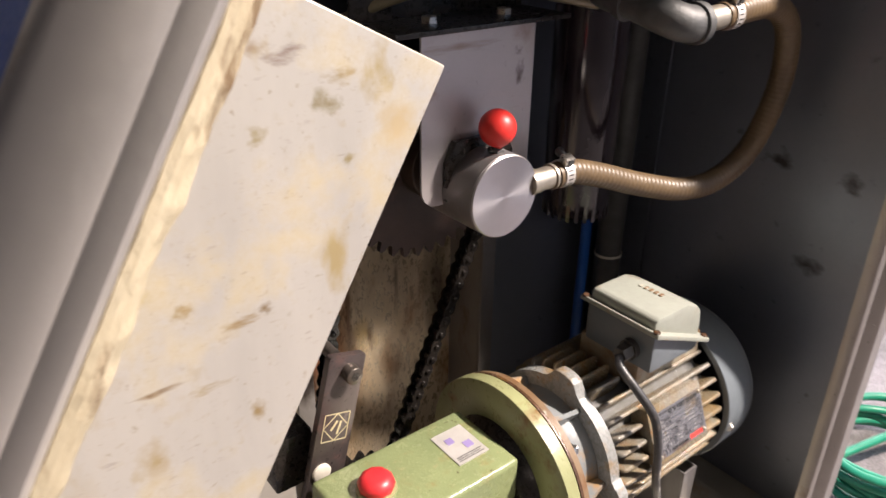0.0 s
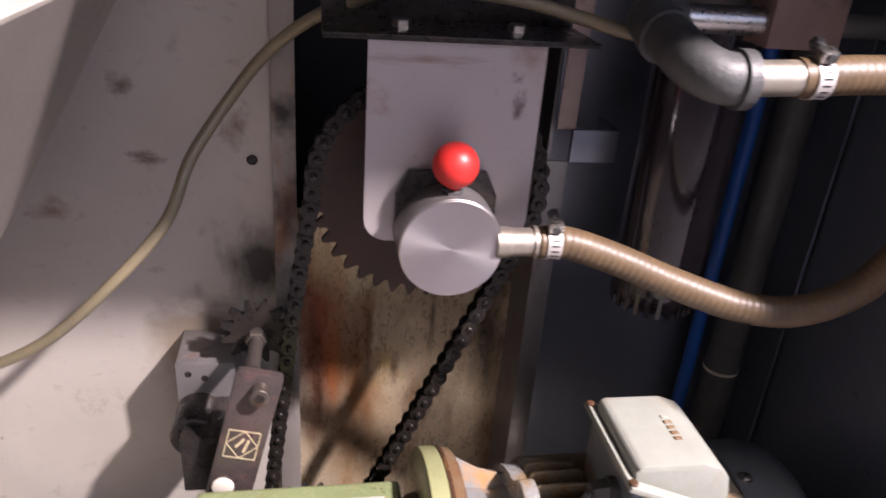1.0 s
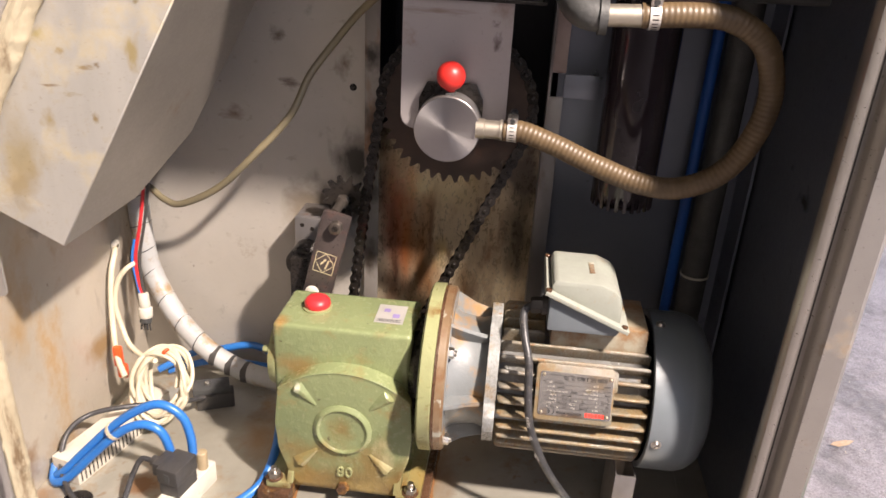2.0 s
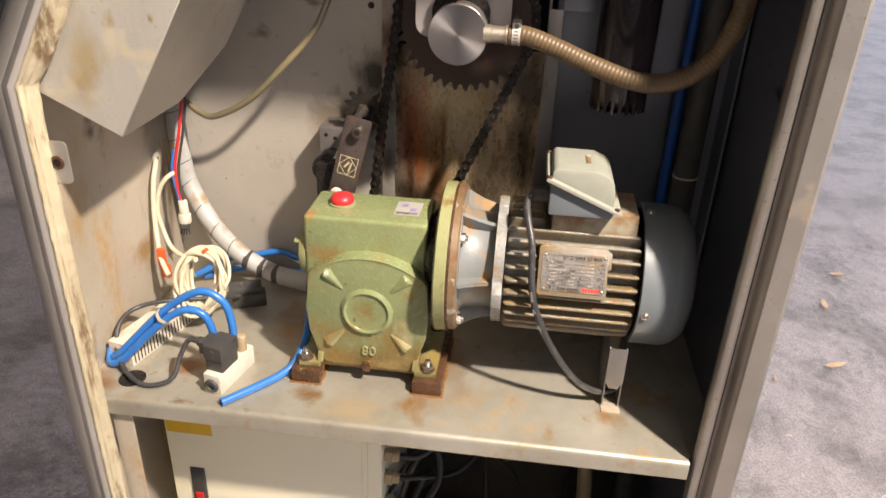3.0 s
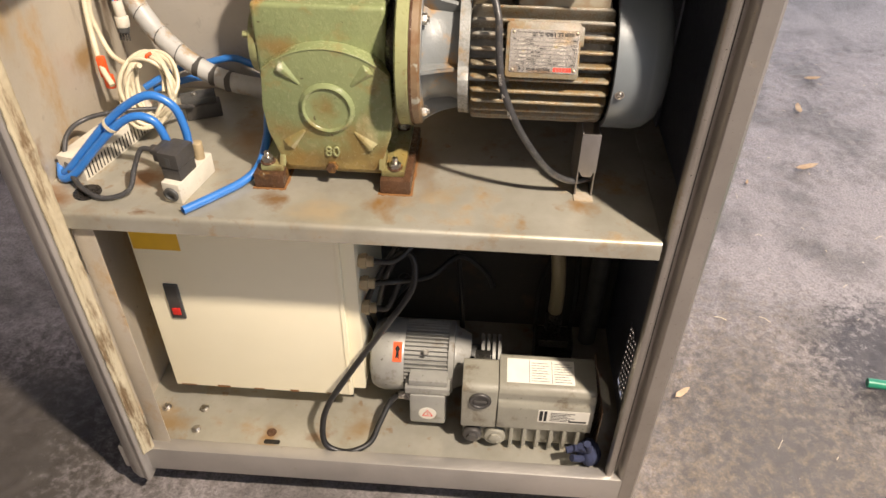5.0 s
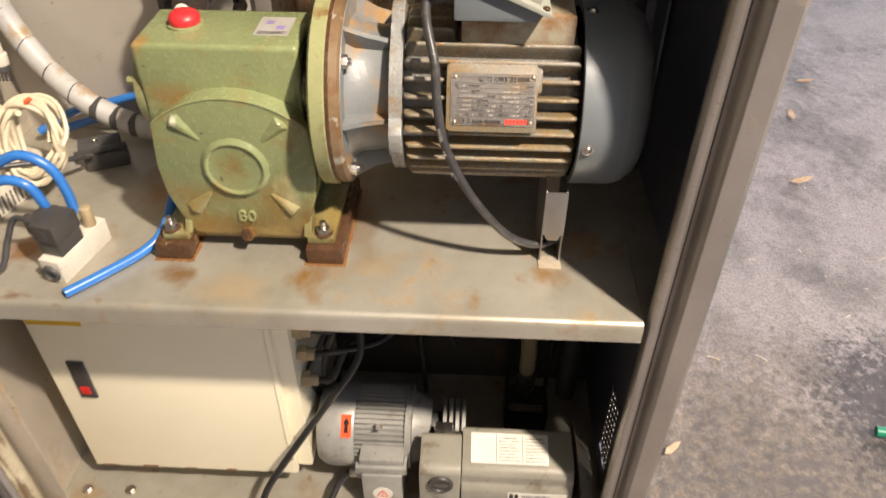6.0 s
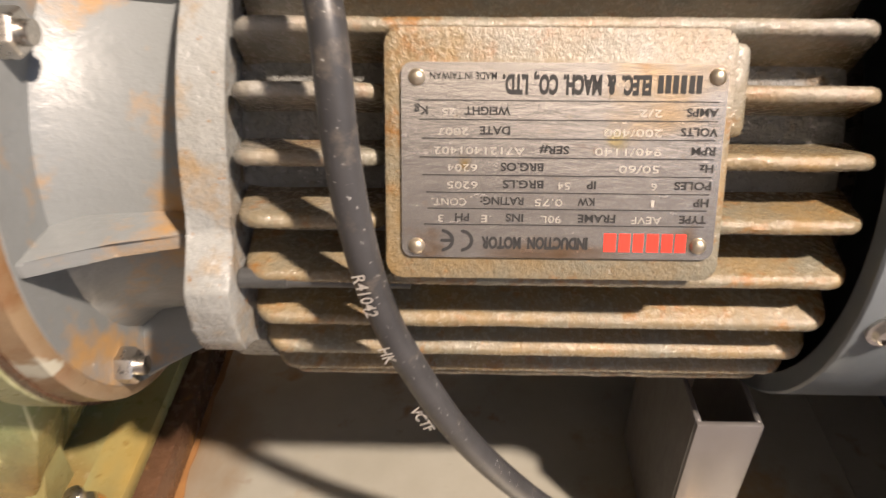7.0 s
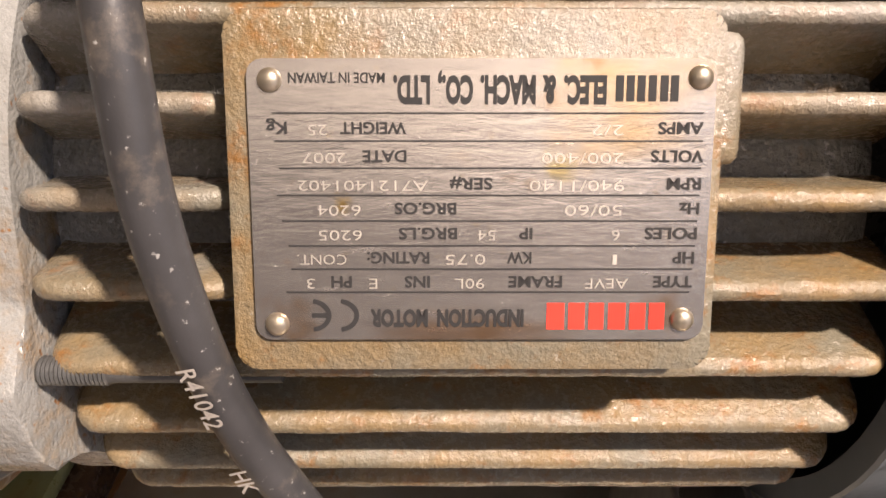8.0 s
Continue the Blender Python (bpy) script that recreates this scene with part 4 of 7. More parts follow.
part("cable_hole", lathe([(0, 0.024), (0.0012, 0.024), (0.0012, 0.0225), (0.0009, 0.0)], (-0.285, -0.041, S + 0.0004), (-0.285, -0.041, S + 1), 28), M_BLACK, sh, "round cable hole with a dark rim")


# ---- worm gear reducer ----
AX_Y, AX_Z = 0.112, 1.03     # motor axis
HUB = Vector((0.137, 0.02, 0.95))


def reducer():
    g = thing("gear_reducer", (0.137, 0.1, S), "chipped light-green worm gear reducer on rusty bars", "gearbox")
    top = box(0.022, 0.236, 0.052, 0.168, 0.965, 1.113, 0.007, 3)
    part("worm_housing", top, M_GREEN, g)
    # gear case: a round drum flattened below
    arch = [(0.106 * math.sin(radians(a)) / math.sin(radians(43)), 0.106 - 0.0434 * (1 - math.cos(radians(a))) / (1 - math.cos(radians(43)))) for a in range(43, -44, -4)]
    low = [(-0.109, 0.0), (-0.105, -0.048), (-0.092, -0.088), (-0.078, -0.112), (-0.075, -0.118)]
    out = [(HUB.x + x, HUB.z + z) for x, z in arch + low + [(-x, z) for x, z in low[::-1]]]
    case = prism(out, 0.032, xz(0.056), 0.0022)
    part("cover", case, M_GREEN, g, "round cast cover with raised ribs")
    rear = prism([(x, z - 0.0) for x, z in out], 0.115, xz(0.175))
    part("gear_case", rear, M_GREEN, g)
    # arched rim and ribs on the cover
    rim = [(HUB.x + 0.985 * x, 0.0244, HUB.z + 0.985 * z) for x, z in arch]
    part("rim", tube(rim, 0.0017, 8, 1, smooth=False), M_GREEN, g)
    for a0 in (45, 135, 225, 315):
        c, s_ = math.cos(radians(a0)), math.sin(radians(a0))
        m = axes((HUB.x, 0.0245, HUB.z), (c, 0, s_), (-s_, 0, c))
        m = m if (m.to_3x3() @ Vector((0, 0, 1))).y < 0 else m @ Matrix.Diagonal((1, -1, -1, 1))
        # a wedge that rises to a blunt ridge and is broad at the rim
        bm = bmesh.new()
        lo = [bm.verts.new(m @ Vector(p)) for p in ((0.058, -0.0030, 0), (0.103, -0.0135, 0), (0.106, 0.0, 0), (0.103, 0.0135, 0), (0.058, 0.0030, 0))]
        hi = [bm.verts.new(m @ Vector(p)) for p in ((0.062, -0.0010, 0.0018), (0.100, -0.0036, 0.0072), (0.1025, 0.0, 0.0074), (0.100, 0.0036, 0.0072), (0.062, 0.0010, 0.0018))]
        bm.faces.new(lo[::-1])
        bm.faces.new(hi)
        for q in range(5):
            bm.faces.new((lo[q], lo[(q + 1) % 5], hi[(q + 1) % 5], hi[q]))
        bmesh.ops.bevel(bm, geom=bm.edges[:], offset=0.0009, segments=2, profile=0.6, affect="EDGES")
        part("rib", bm, M_GREEN, g)
    part("hub", lathe([(0.0012, 0.0), (0.0012, 0.033), (0.0018, 0.0362), (0.0044, 0.0384), (0.0050, 0.0400), (0.0044, 0.0418), (0.0018, 0.0442), (0.0002, 0.0465), (-0.01, 0.0475)], (HUB.x, 0.0225, HUB.z), (HUB.x, -1, HUB.z), 48, cap=False), M_GREEN, g)
    part("size_mark", words("80", axes((HUB.x + 0.003, 0.0235, 0.868), (1, 0, 0), (0, 0, 1)), 0.027, 0.003), M_GREEN2, g, "raised cast size number")
    part("drain_plug", hexnut((HUB.x, 0.026, 0.838), (HUB.x, 0.013, 0.838), 0.0105), M_RUST, g)
    part("base_plate", box(0.035, 0.24, 0.03, 0.172, 0.822, 0.842, 0.004), M_GREEN, g)
    for x0, x1 in ((0.012, 0.052), (0.224, 0.264)):
        part("foot_lug", box(x0, x1, 0.012, 0.18, 0.8285, 0.841, 0.003), M_GREEN2, g)
    for x0, x1 in ((0.046, 0.056), (0.220, 0.231)):
        part("foot_web", prism([(0.014, 0.84), (0.05, 0.84), (0.05, 0.90)], x1 - x0, axes((x0, 0, 0), (0, 1, 0), (0, 0, 1)), 0.001), M_GREEN2, g)
    for bx, by in ((0.023, 0.024), (0.247, 0.024), (0.023, 0.16), (0.247, 0.16)):
        b = part("bolt", merge(hexnut((bx, by, 0.841), (bx, by, 0.851), 0.0105), rod((bx, by, 0.85), (bx, by, 0.861), 0.0052, 14, 0.001)), M_BRIGHT, g, "bright hex bolt")
        part("washer", rod((bx, by, 0.8405), (bx, by, 0.8425), 0.0135, 20), M_RUST, b)
    part("end_cover", lathe([(0, 0.045), (0.003, 0.055), (0.012, 0.058), (0.016, 0.058)], (0.006, AX_Y, AX_Z), (1, AX_Y, AX_Z), 36), M_GREEN2, g)
    for a0 in (30, 150, 270):
        part("cover_bolt", hexnut((0.008, AX_Y + 0.047 * math.cos(radians(a0)), AX_Z + 0.047 * math.sin(radians(a0))), (-0.001, AX_Y + 0.047 * math.cos(radians(a0)), AX_Z + 0.047 * math.sin(radians(a0))), 0.006), M_GREEN2, g)
    # black colour here stands for shade between reducer and flange
    part("neck", lathe([(0, 0.07), (0.01, 0.082), (0.022, 0.085)], (0.235, AX_Y, AX_Z), (1, AX_Y, AX_Z), 40), M_BLACK, g, "neck coloured black for the shade in the gap")
    fl = part("input_flange", lathe([(0, 0.085), (0, 0.129), (0.003, 0.133), (0.020, 0.133), (0.023, 0.130), (0.023, 0.08)], (0.255, AX_Y, AX_Z), (1, AX_Y, AX_Z), 64), M_GREEN2, g, "yellowed green round flange")
    # vent cap on top
    cap = part("oil_cap", lathe([(0, 0.0), (0, 0.0205), (0.006, 0.0215), (0.009, 0.020), (0.0135, 0.0165), (0.0155, 0.010), (0.016, 0.0)], (0.076, 0.114, 1.117), (0.076, 0.114, 2), 10), M_REDCAP, g, "red ribbed plastic oil cap")
    part("cap_seat", lathe([(0, 0.0235), (0.004, 0.0235), (0.0045, 0.02)], (0.076, 0.114, 1.112), (0.076, 0.114, 2), 28), M_GREEN2, cap)
    lab = part("type_label", box(0.172, 0.217, 0.085, 0.142, 1.1135, 1.1142), M_LABEL, g, "scuffed foil label with violet print")
    part("print_block", merge(box(0.182, 0.192, 0.119, 0.129, 1.1143, 1.1147), box(0.198, 0.209, 0.103, 0.114, 1.1143, 1.1147)), M_PURPLE, lab)
    part("print_lines", merge(*[box(0.176, 0.213 - 0.004 * (k % 2), 0.089 + 0.003 * k, 0.090 + 0.003 * k, 1.1143, 1.1146) for k in range(3)]), M_INK, lab)
    return g


reducer()

for x0, x1 in ((0.0, 0.053), (0.222, 0.276)):
    b = solo("mounting_bar", box(x0, x1, 0.0, 0.19, S, S + 0.0285, 0.004, 2), M_RUST, "short rusty steel bar under the gear reducer", "bar", "mounting bars")
    loop = []
    for k in range(80):
        q = 4 * k / 80
        w, h = (x1 - x0) / 2 + 0.004, 0.0995
        sx, sy = ((2 * q - 1, -1), (1, 2 * q - 3), (5 - 2 * q, 1), (-1, 7 - 2 * q))[int(q)]
        loop.append(((x0 + x1) / 2 + sx * (w - 0.001 + 0.003 * noise.noise(Vector((k * 0.5, x0 * 90, 0)))), 0.095 + sy * (h - 0.001 + 0.003 * noise.noise(Vector((k * 0.5, 7, x0 * 90))))))
    solo("rust_stain", prism(loop, 0.0009, axes((0, 0, S + 0.0002), (1, 0, 0), (0, 1, 0))), M_RUSTRIM, "orange rust creeping out under the steel bar", "rust", "rust stains", kind="structure")


# ---- electric motor ----
def around(angle, r, x):
    """A point about the motor axis; angle in degrees up from the front."""
    return Vector((x, AX_Y - r * math.cos(radians(angle)), AX_Z + r * math.sin(radians(angle))))


PLATE_A = 22.5
FIN_STEP = 11.25


def motor():
    g = thing("electric_motor", (0.47, AX_Y, S), "grey induction motor with rusty cooling fins", "motor")
    ax0, ax1 = (0, AX_Y, AX_Z), (1, AX_Y, AX_Z)

    def at(x):
        return (x, AX_Y, AX_Z), (x + 1, AX_Y, AX_Z)

    ad = part("adapter_flange", lathe([(0, 0.08), (0, 0.129), (0.002, 0.131), (0.013, 0.130), (0.016, 0.126), (0.016, 0.07)], *at(0.2785), 64), M_TAN, g, "tan flange with a rusty seam")
    part("flange_face", lathe([(0, 0.09), (0.0165, 0.09), (0.0168, 0.1235), (0.0155, 0.1240)], *at(0.2785), 64, cap=False), M_GREY, ad, "stained grey face of the flange")
    part("gasket_seam", lathe([(0, 0.10), (0, 0.1325), (0.004, 0.1325), (0.004, 0.10)], *at(0.2775), 64, cap=False), M_RUST, g, "rusty seam between the flanges")
    part("adapter_body", lathe([(0, 0.098), (0.012, 0.088), (0.045, 0.084), (0.060, 0.088)], *at(0.293), 40), M_GREY, g)
    for k in range(6):
        a = 3 + 60 * k
        o = around(a, 0, 0.293)
        u = (around(a, 1, 0) - around(a, 0, 0)).normalized()
        m = axes(o, (1, 0, 0), u)
        out = [(0, 0.07), (0.060, 0.07), (0.060, 0.100), (0.03, 0.106), (0.004, 0.122), (0, 0.122)]
        part("rib", prism(out, 0.006, m @ Matrix.Translation((0, 0, -0.003)), 0.0015), M_GREY, g)
    for a in (43, -43, 137, 223):
        p = around(a, 0.114, 0.294)
        part("flange_bolt", merge(hexnut(p, p + Vector((0.009, 0, 0)), 0.0088), rod(p, p + Vector((0.013, 0, 0)), 0.0045, 12)), M_BRIGHT, g, "plated hex bolt")
    # front shield with lugs
    out = []
    for k in range(96):
        a = 360 * k / 96
        d = min(abs((a + 7 - q + 180) % 360 - 180) for q in (0, 90, 180, 270))
        r = 0.1085 + 0.0175 * max(0, 1 - (d / 13) ** 4)
        out.append((-r * math.cos(radians(a)), r * math.sin(radians(a))))
    m = axes((0.3525, AX_Y, AX_Z), (0, 1, 0), (0, 0, 1))
    part("front_shield", prism(out, 0.0165, m, 0.0018), M_SHIELD, g)
    part("core", lathe([(0, 0.088), (0.01, 0.0905), (0.213, 0.0905), (0.220, 0.088)], *at(0.367), 64), M_CAST, g)
    # cooling fins
    for k in range(32):
        a = PLATE_A + FIN_STEP * k
        spans = [(0.3705, 0.5885)]
        if 60 < a % 360 < 120:
            spans = [(0.3705, 0.434)]
        if k in (0, 1, 31):
            spans = [(0.3705, 0.4255), (0.529, 0.5885)]
        o = around(a, 0, 0)
        u = around(a, 1, 0) - around(a, 0, 0)
        for s0, s1 in spans:
            # a rounded, lumpy cast blade: section by section along x
            bm = bmesh.new()
            tip = [0.0, 0.0006, 0.0018, 0.0036, 0.006, 0.009]
            xs = [s0 + q for q in tip] + [s0 + 0.009 + (s1 - s0 - 0.018) * q / 24 for q in range(1, 24)] + [s1 - q for q in tip[::-1]]
            rows = []
            for i, x in enumerate(xs):
                e = s1 - x if s0 > 0.5 else min(x - s0, s1 - x)
                f = max(0, 1 - e / 0.009)
                r1 = 0.1158 - 0.012 * (1 - math.sqrt(1 - f * f))
                half = 0.0029 * (1 - 0.55 * f ** 4)
                sect = [(0.080, 0.0050), (0.090, 0.0040), (0.100, half + 0.0005), (r1 - 0.0028, half), (r1 - 0.0012, half * 0.8), (r1 - 0.0003, half * 0.42), (r1, 0.0)]
                sect = sect + [(r, -w) for r, w in sect[-2::-1]]
                rows.append([bm.verts.new((x, r + 0.0004 * noise.noise(Vector((k * 3.1, w * 300, x * 90))), w + 0.0004 * noise.noise(Vector((k * 7.7, r * 150, x * 75))))) for r, w in sect])
            for r0, r1_ in zip(rows, rows[1:]):
                for q in range(12):
                    bm.faces.new((r0[q], r0[q + 1], r1_[q + 1], r1_[q]))
            bm.faces.new(rows[0])
            bm.faces.new(rows[-1][::-1])
            bmesh.ops.transform(bm, matrix=axes(o, (1, 0, 0), u), verts=bm.verts)
            part("fin", bm, M_FIN, g)
    # pad for the nameplate
    n_ = around(PLATE_A, 1, 0) - around(PLATE_A, 0, 0)
    v_ = Vector((0, math.sin(radians(PLATE_A)), math.cos(radians(PLATE_A))))
    pad = axes(around(PLATE_A, 0.09, 0.4815), (1, 0, 0), v_)
    outl = rounded(-0.0575, 0.0535, -0.0395, 0.0425, 0.006, 4)
    part("name_pad", prism(outl, 0.0302, pad, 0.0022), M_FIN, g, "rusty cast pad behind the nameplate")
    part("pad_ear", box(0.049, 0.0585, 0.008, 0.038, 0.004, 0.0280, 0.004, 3, pad), M_FIN, g)
    # through stud near the front shield
    p = around(-1.0, 0.1125, 0.3695)
    th = [(0, 0.0034)]
    for k in range(16):
        th += [(0.0008 + k * 0.0011, 0.0040), (0.0013 + k * 0.0011, 0.0034)]
    th += [(0.020, 0.0032), (0.062, 0.0032)]
    part("stud", lathe(th, p, p + Vector((1, 0, 0)), 14), M_GALV, g, "grey threaded through stud")
    # fan cowl
    # black drum put in for the shade between fins and cowl
    part("cowl_gap_shade", lathe([(0, 0.085), (0.012, 0.085)], *at(0.583), 48), M_BLACK, g)
    cw = part("fan_cowl", lathe([(0.0, 0.113), (0.0, 0.1215), (0.001, 0.1225), (0.052, 0.1225), (0.054, 0.1215), (0.0565, 0.1215), (0.068, 0.118), (0.081, 0.108), (0.089, 0.092), (0.092, 0.07), (0.093, 0.0)], *at(0.590), 72, cap=False), M_COWL, g, "blue-grey pressed steel fan cowl")
    for a in (-7, 83, 173, 263):
        p = around(a, 0.1222, 0.602)
        q = around(a, 0.1265, 0.602)
        s_ = part("cowl_screw", lathe([(0, 0.0075), (0.0015, 0.0075), (0.0015, 0.0058), (0.004, 0.0045), (0.0048, 0.002)], p, q, 16), M_BRIGHT, cw, "plated pan-head screw")
        n2 = (q - p).normalized()
        part("slot", box(-0.004, 0.004, -0.0006, 0.0006, 0.0044, 0.0052, 0, 1, axes(p, (0.8, 0, 0.6) if abs(n2.y) > 0.5 else (0.8, 0.6, 0), Vector((0.8, 0, 0.6)).cross(n2) * -1 if abs(n2.y) > 0.5 else Vector((0.8, 0.6, 0)).cross(n2) * -1)), M_BLACK, s_)
    # terminal box with a slanted lid
    part("box_pad", box(0.440, 0.578, 0.050, 0.15, 1.120, 1.162, 0.004), M_BOXPAD, g, "rust-stained cream pad under the terminal box")
    x0, x1, y0, y1 = 0.431, 0.534, 0.026, 0.135
    zl, zr = 1.220, 1.176
    base = prism([(x0, 1.163), (x1 - 0.006, 1.163), (x1, zr - 0.002), (x0, zl - 0.002)], y1 - y0, axes((0, y1, 0), (1, 0, 0), (0, 0, 1)), 0.004)
    part("terminal_box", base, M_COWL, g, "grey terminal box body")
    e = 0.009
    way = Vector((x1 - x0, 0, zr - zl)).normalized()
    rim = box(-e, (x1 - x0) / way.x + e, -e, y1 - y0 + e, -0.001, 0.0055, 0.002, 2, axes((x0, y0, zl), way, (0, 1, 0)))
    lid = part("lid", prism([(x0 + 0.001, zl + 0.004), (x1 - 0.002, zr + 0.004), (x1 - 0.002, zr + 0.028), (x1 - 0.006, zl + 0.002), (x1 - 0.016, zl + 0.013), (x1 - 0.036, zl + 0.0205), (x0 + 0.006, zl + 0.021), (x0 + 0.001, zl + 0.015)], y1 - y0 - 0.004, axes((0, y1 - 0.002, 0), (1, 0, 0), (0, 0, 1)), 0.005), M_LID, g, "flaking slanted terminal box lid")
    part("lid_rim", rim, M_LID, lid)
    for sx, sy in ((x0 - 0.003, y0 - 0.003), (x1 + 0.003, y0 - 0.003), (x0 - 0.003, y1 + 0.003), (x1 + 0.003, y1 + 0.003)):
        z = zl + (zr - zl) * (sx - x0) / (x1 - x0) + 0.005
        part("lid_screw", rod((sx, sy, z), (sx, sy, z + 0.004), 0.0045, 12, 0.001), M_RUST, lid)
    part("cast_mark", merge(*[box(0.484, 0.492, 0.062 + 0.008 * k, 0.067 + 0.008 * k, zl + 0.0205, zl + 0.0222, 0.0007, 1) for k in range(5)]), M_TAN, lid, "raised worn cast mark")
    # cable entry
    part("cable_gland", merge(rod((0.423, 0.058, 1.186), (0.431, 0.058, 1.186), 0.014, 20), hexnut((0.425, 0.058, 1.186), (0.407, 0.058, 1.184), 0.012)), M_BLACKPL, g)
    # rear support
    return g


motor()


# ---- motor nameplate ----
def nameplate():
    g = thing("nameplate", around(PLATE_A, 0.1202, 0.481), "scratched brushed-steel motor nameplate mounted upside down", "nameplate")
    n_ = around(PLATE_A, 1, 0) - around(PLATE_A, 0, 0)
    v_ = Vector((0, math.sin(radians(PLATE_A)), math.cos(radians(PLATE_A))))
    o = around(PLATE_A, 0.1204, 0.4809)
    H, K = 0.0614, 1.023      # height before scaling, scale

    def spot(u, v, lift=0.0):
        """A place on the plate, in mm from its upper left corner."""
        return o + (Vector((1, 0, 0)) * (u - 50) / 1000 + v_ * (H / 2 - v / 1000)) * K + n_ * lift

    part("plate", prism(rounded(-0.05 * K, 0.05 * K, -H / 2 * K, H / 2 * K, 0.0035, 4), 0.0009, axes(o, (1, 0, 0), v_)), M_PLATE, g)
    F = 0.00100

    def flat(u, v, w, h, material, lift=F):
        return box(-w / 2000, w / 2000, -h / 2000, h / 2000, 0, 0.00008, 0, 1, axes(spot(u, v, lift), (1, 0, 0), v_))

    def text(t, u0, u1, v, h, bold=0.022):
        """Lettering stretched to run from u0 to u1, upside down, with capitals h high."""
        bm = words(t, Matrix.Identity(4), 1.0, 0.00002, bold=bold)
        xs = [q.co.x for q in bm.verts]
        m = axes(spot((u0 + u1) / 2, v, F + 0.0001), (-1, 0, 0), -v_)
        k = (u1 - u0) / 1000 * K / (max(xs) - min(xs))
        bmesh.ops.translate(bm, vec=(-(max(xs) + min(xs)) / 2, 0, 0), verts=bm.verts)
        bmesh.ops.transform(bm, matrix=m @ Matrix.Diagonal((k, h / 1000 * K * 1.42, 1, 1)), verts=bm.verts)
        return bm

    # ruled lines: height, from, to
    for v, u0, u1 in ((11.4, 5.2, 97.5), (17.3, 5.6, 97.7), (23.1, 6.4, 97.6), (29.0, 5.7, 97.6), (34.6, 6.6, 97.4), (40.1, 7.9, 97.2), (45.3, 8.3, 96.9), (50.5, 7.1, 96.5)):
        part("rule", flat((u0 + u1) / 2, v, (u1 - u0) * K, 0.36, M_INK), M_INK, g, "thin black rule")
    rows = [
        (14.4, [("AMPS", 88.0, 97.7), ("WEIGHT", 19.7, 33.9), ("Kg", 3.9, 8.3)], [("2/2", 73.6, 80.5), ("25", 12.9, 16.9)]),
        (20.4, [("VOLTS", 86.7, 98.0), ("DATE", 24.4, 33.9)], [("200/400", 63.1, 80.8), ("2007", 11.4, 20.9)]),
        (26.3, [("RPM", 90.4, 97.8), ("SER#", 43.2, 52.5)], [("940/1140", 60.6, 81.1), ("A7121401402", 10.3, 38.5)]),
        (31.7, [("Hz", 93.3, 97.7), ("BRG.OS", 31.2, 44.7)], [("50/60", 68.4, 80.9), ("6204", 14.5, 23.8)]),
        (37.2, [("POLES", 86.0, 97.5), ("IP", 58.5, 61.4), ("BRG.LS", 32.1, 44.9)], [("6", 78.9, 80.5), ("54", 49.4, 53.3), ("6205", 14.6, 24.0)]),
        (42.6, [("HP", 92.4, 97.2), ("KW", 55.9, 61.3), ("RATING:", 25.1, 38.8)], [("1", 79.2, 80.1), ("0.75", 42.4, 51.1), ("CONT.", 9.7, 20.5)]),
        (48.0, [("TYPE", 88.4, 97.0), ("FRAME", 56.3, 68.2), ("INS", 33.3, 38.9), ("PH", 17.1, 21.6)], [("AEVF", 73.4, 82.7), ("90L", 44.5, 50.9), ("E", 25.4, 27.2), ("3", 11.7, 13.3)]),
    ]
    for v, printed, stamped in rows:
        for t, u0, u1 in printed:
            part("printed_word", text(t, u0, u1, v, 2.5), M_INK, g, "black printed word")
        for t, u0, u1 in stamped:
            part("stamped_value", text(t, u0, u1, v + 0.45, 2.3, -0.012), M_STAMP, g, "pale stamped value")
    for t, u0, u1 in (("MOTOR", 25.6, 38.4), ("INDUCTION", 40.5, 59.8)):
        part("heading", text(t, u0, u1, 56.2, 3.7, 0.045), M_INK, g, "black printed heading")
    part("origin_line", text("MADE IN TAIWAN", 8.9, 29.4, 3.9, 2.2, 0.01), M_INK, g, "small black printed words")
    for t, u0, u1 in (("LTD.", 31.2, 39.0), ("CO.,", 40.7, 48.2), ("MACH.", 49.7, 61.5), ("&", 62.9, 65.8), ("ELEC.", 67.5, 76.6)):
        part("printed_word", text(t, u0, u1, 6.2, 5.5, 0.05), M_INK, g, "tall black printed word")
    # maker's and brand names as plain bars
    for u in (79.4, 81.7, 84.0, 86.4, 88.9, 91.1):
        part("maker_bar", flat(u, 6.2, 1.7, 5.6, M_INK), M_INK, g, "dark bar in place of a letter")
    for u, w in ((66.9, 4.0), (71.6, 3.7), (76.0, 3.4), (80.6, 3.9), (85.2, 3.6), (89.5, 3.5)):
        part("brand_bar", flat(u, 56.0, w, 6.2, M_REDINK), M_REDINK, g, "red bar in place of a letter")
    arcs = []
    for cu in (18.7, 12.5):
        ring = [(math.cos(radians(a)), math.sin(radians(a))) for a in range(-84, 85, 8)]
        outl = [(cu + 4.4 * c, 55.8 + 3.75 * q) for c, q in ring] + [(cu + 3.3 * c, 55.8 + 2.75 * q) for c, q in ring[::-1]]
        arcs.append(prism([((u - 50) / 1000 * K, (H / 2 * 1000 - v) / 1000 * K) for u, v in outl], 0.0001, axes(o + n_ * F, (1, 0, 0), v_)))
    arcs.append(flat(14.5, 55.8, 4.0, 1.0, M_INK))
    part("conformity_mark", merge(*arcs), M_INK, g, "two bold printed arcs")
    for u, v in ((4.9, 4.5), (96.6, 3.9), (95.2, 56.8), (4.8, 57.8)):
        p = spot(u, v, 0.0008)
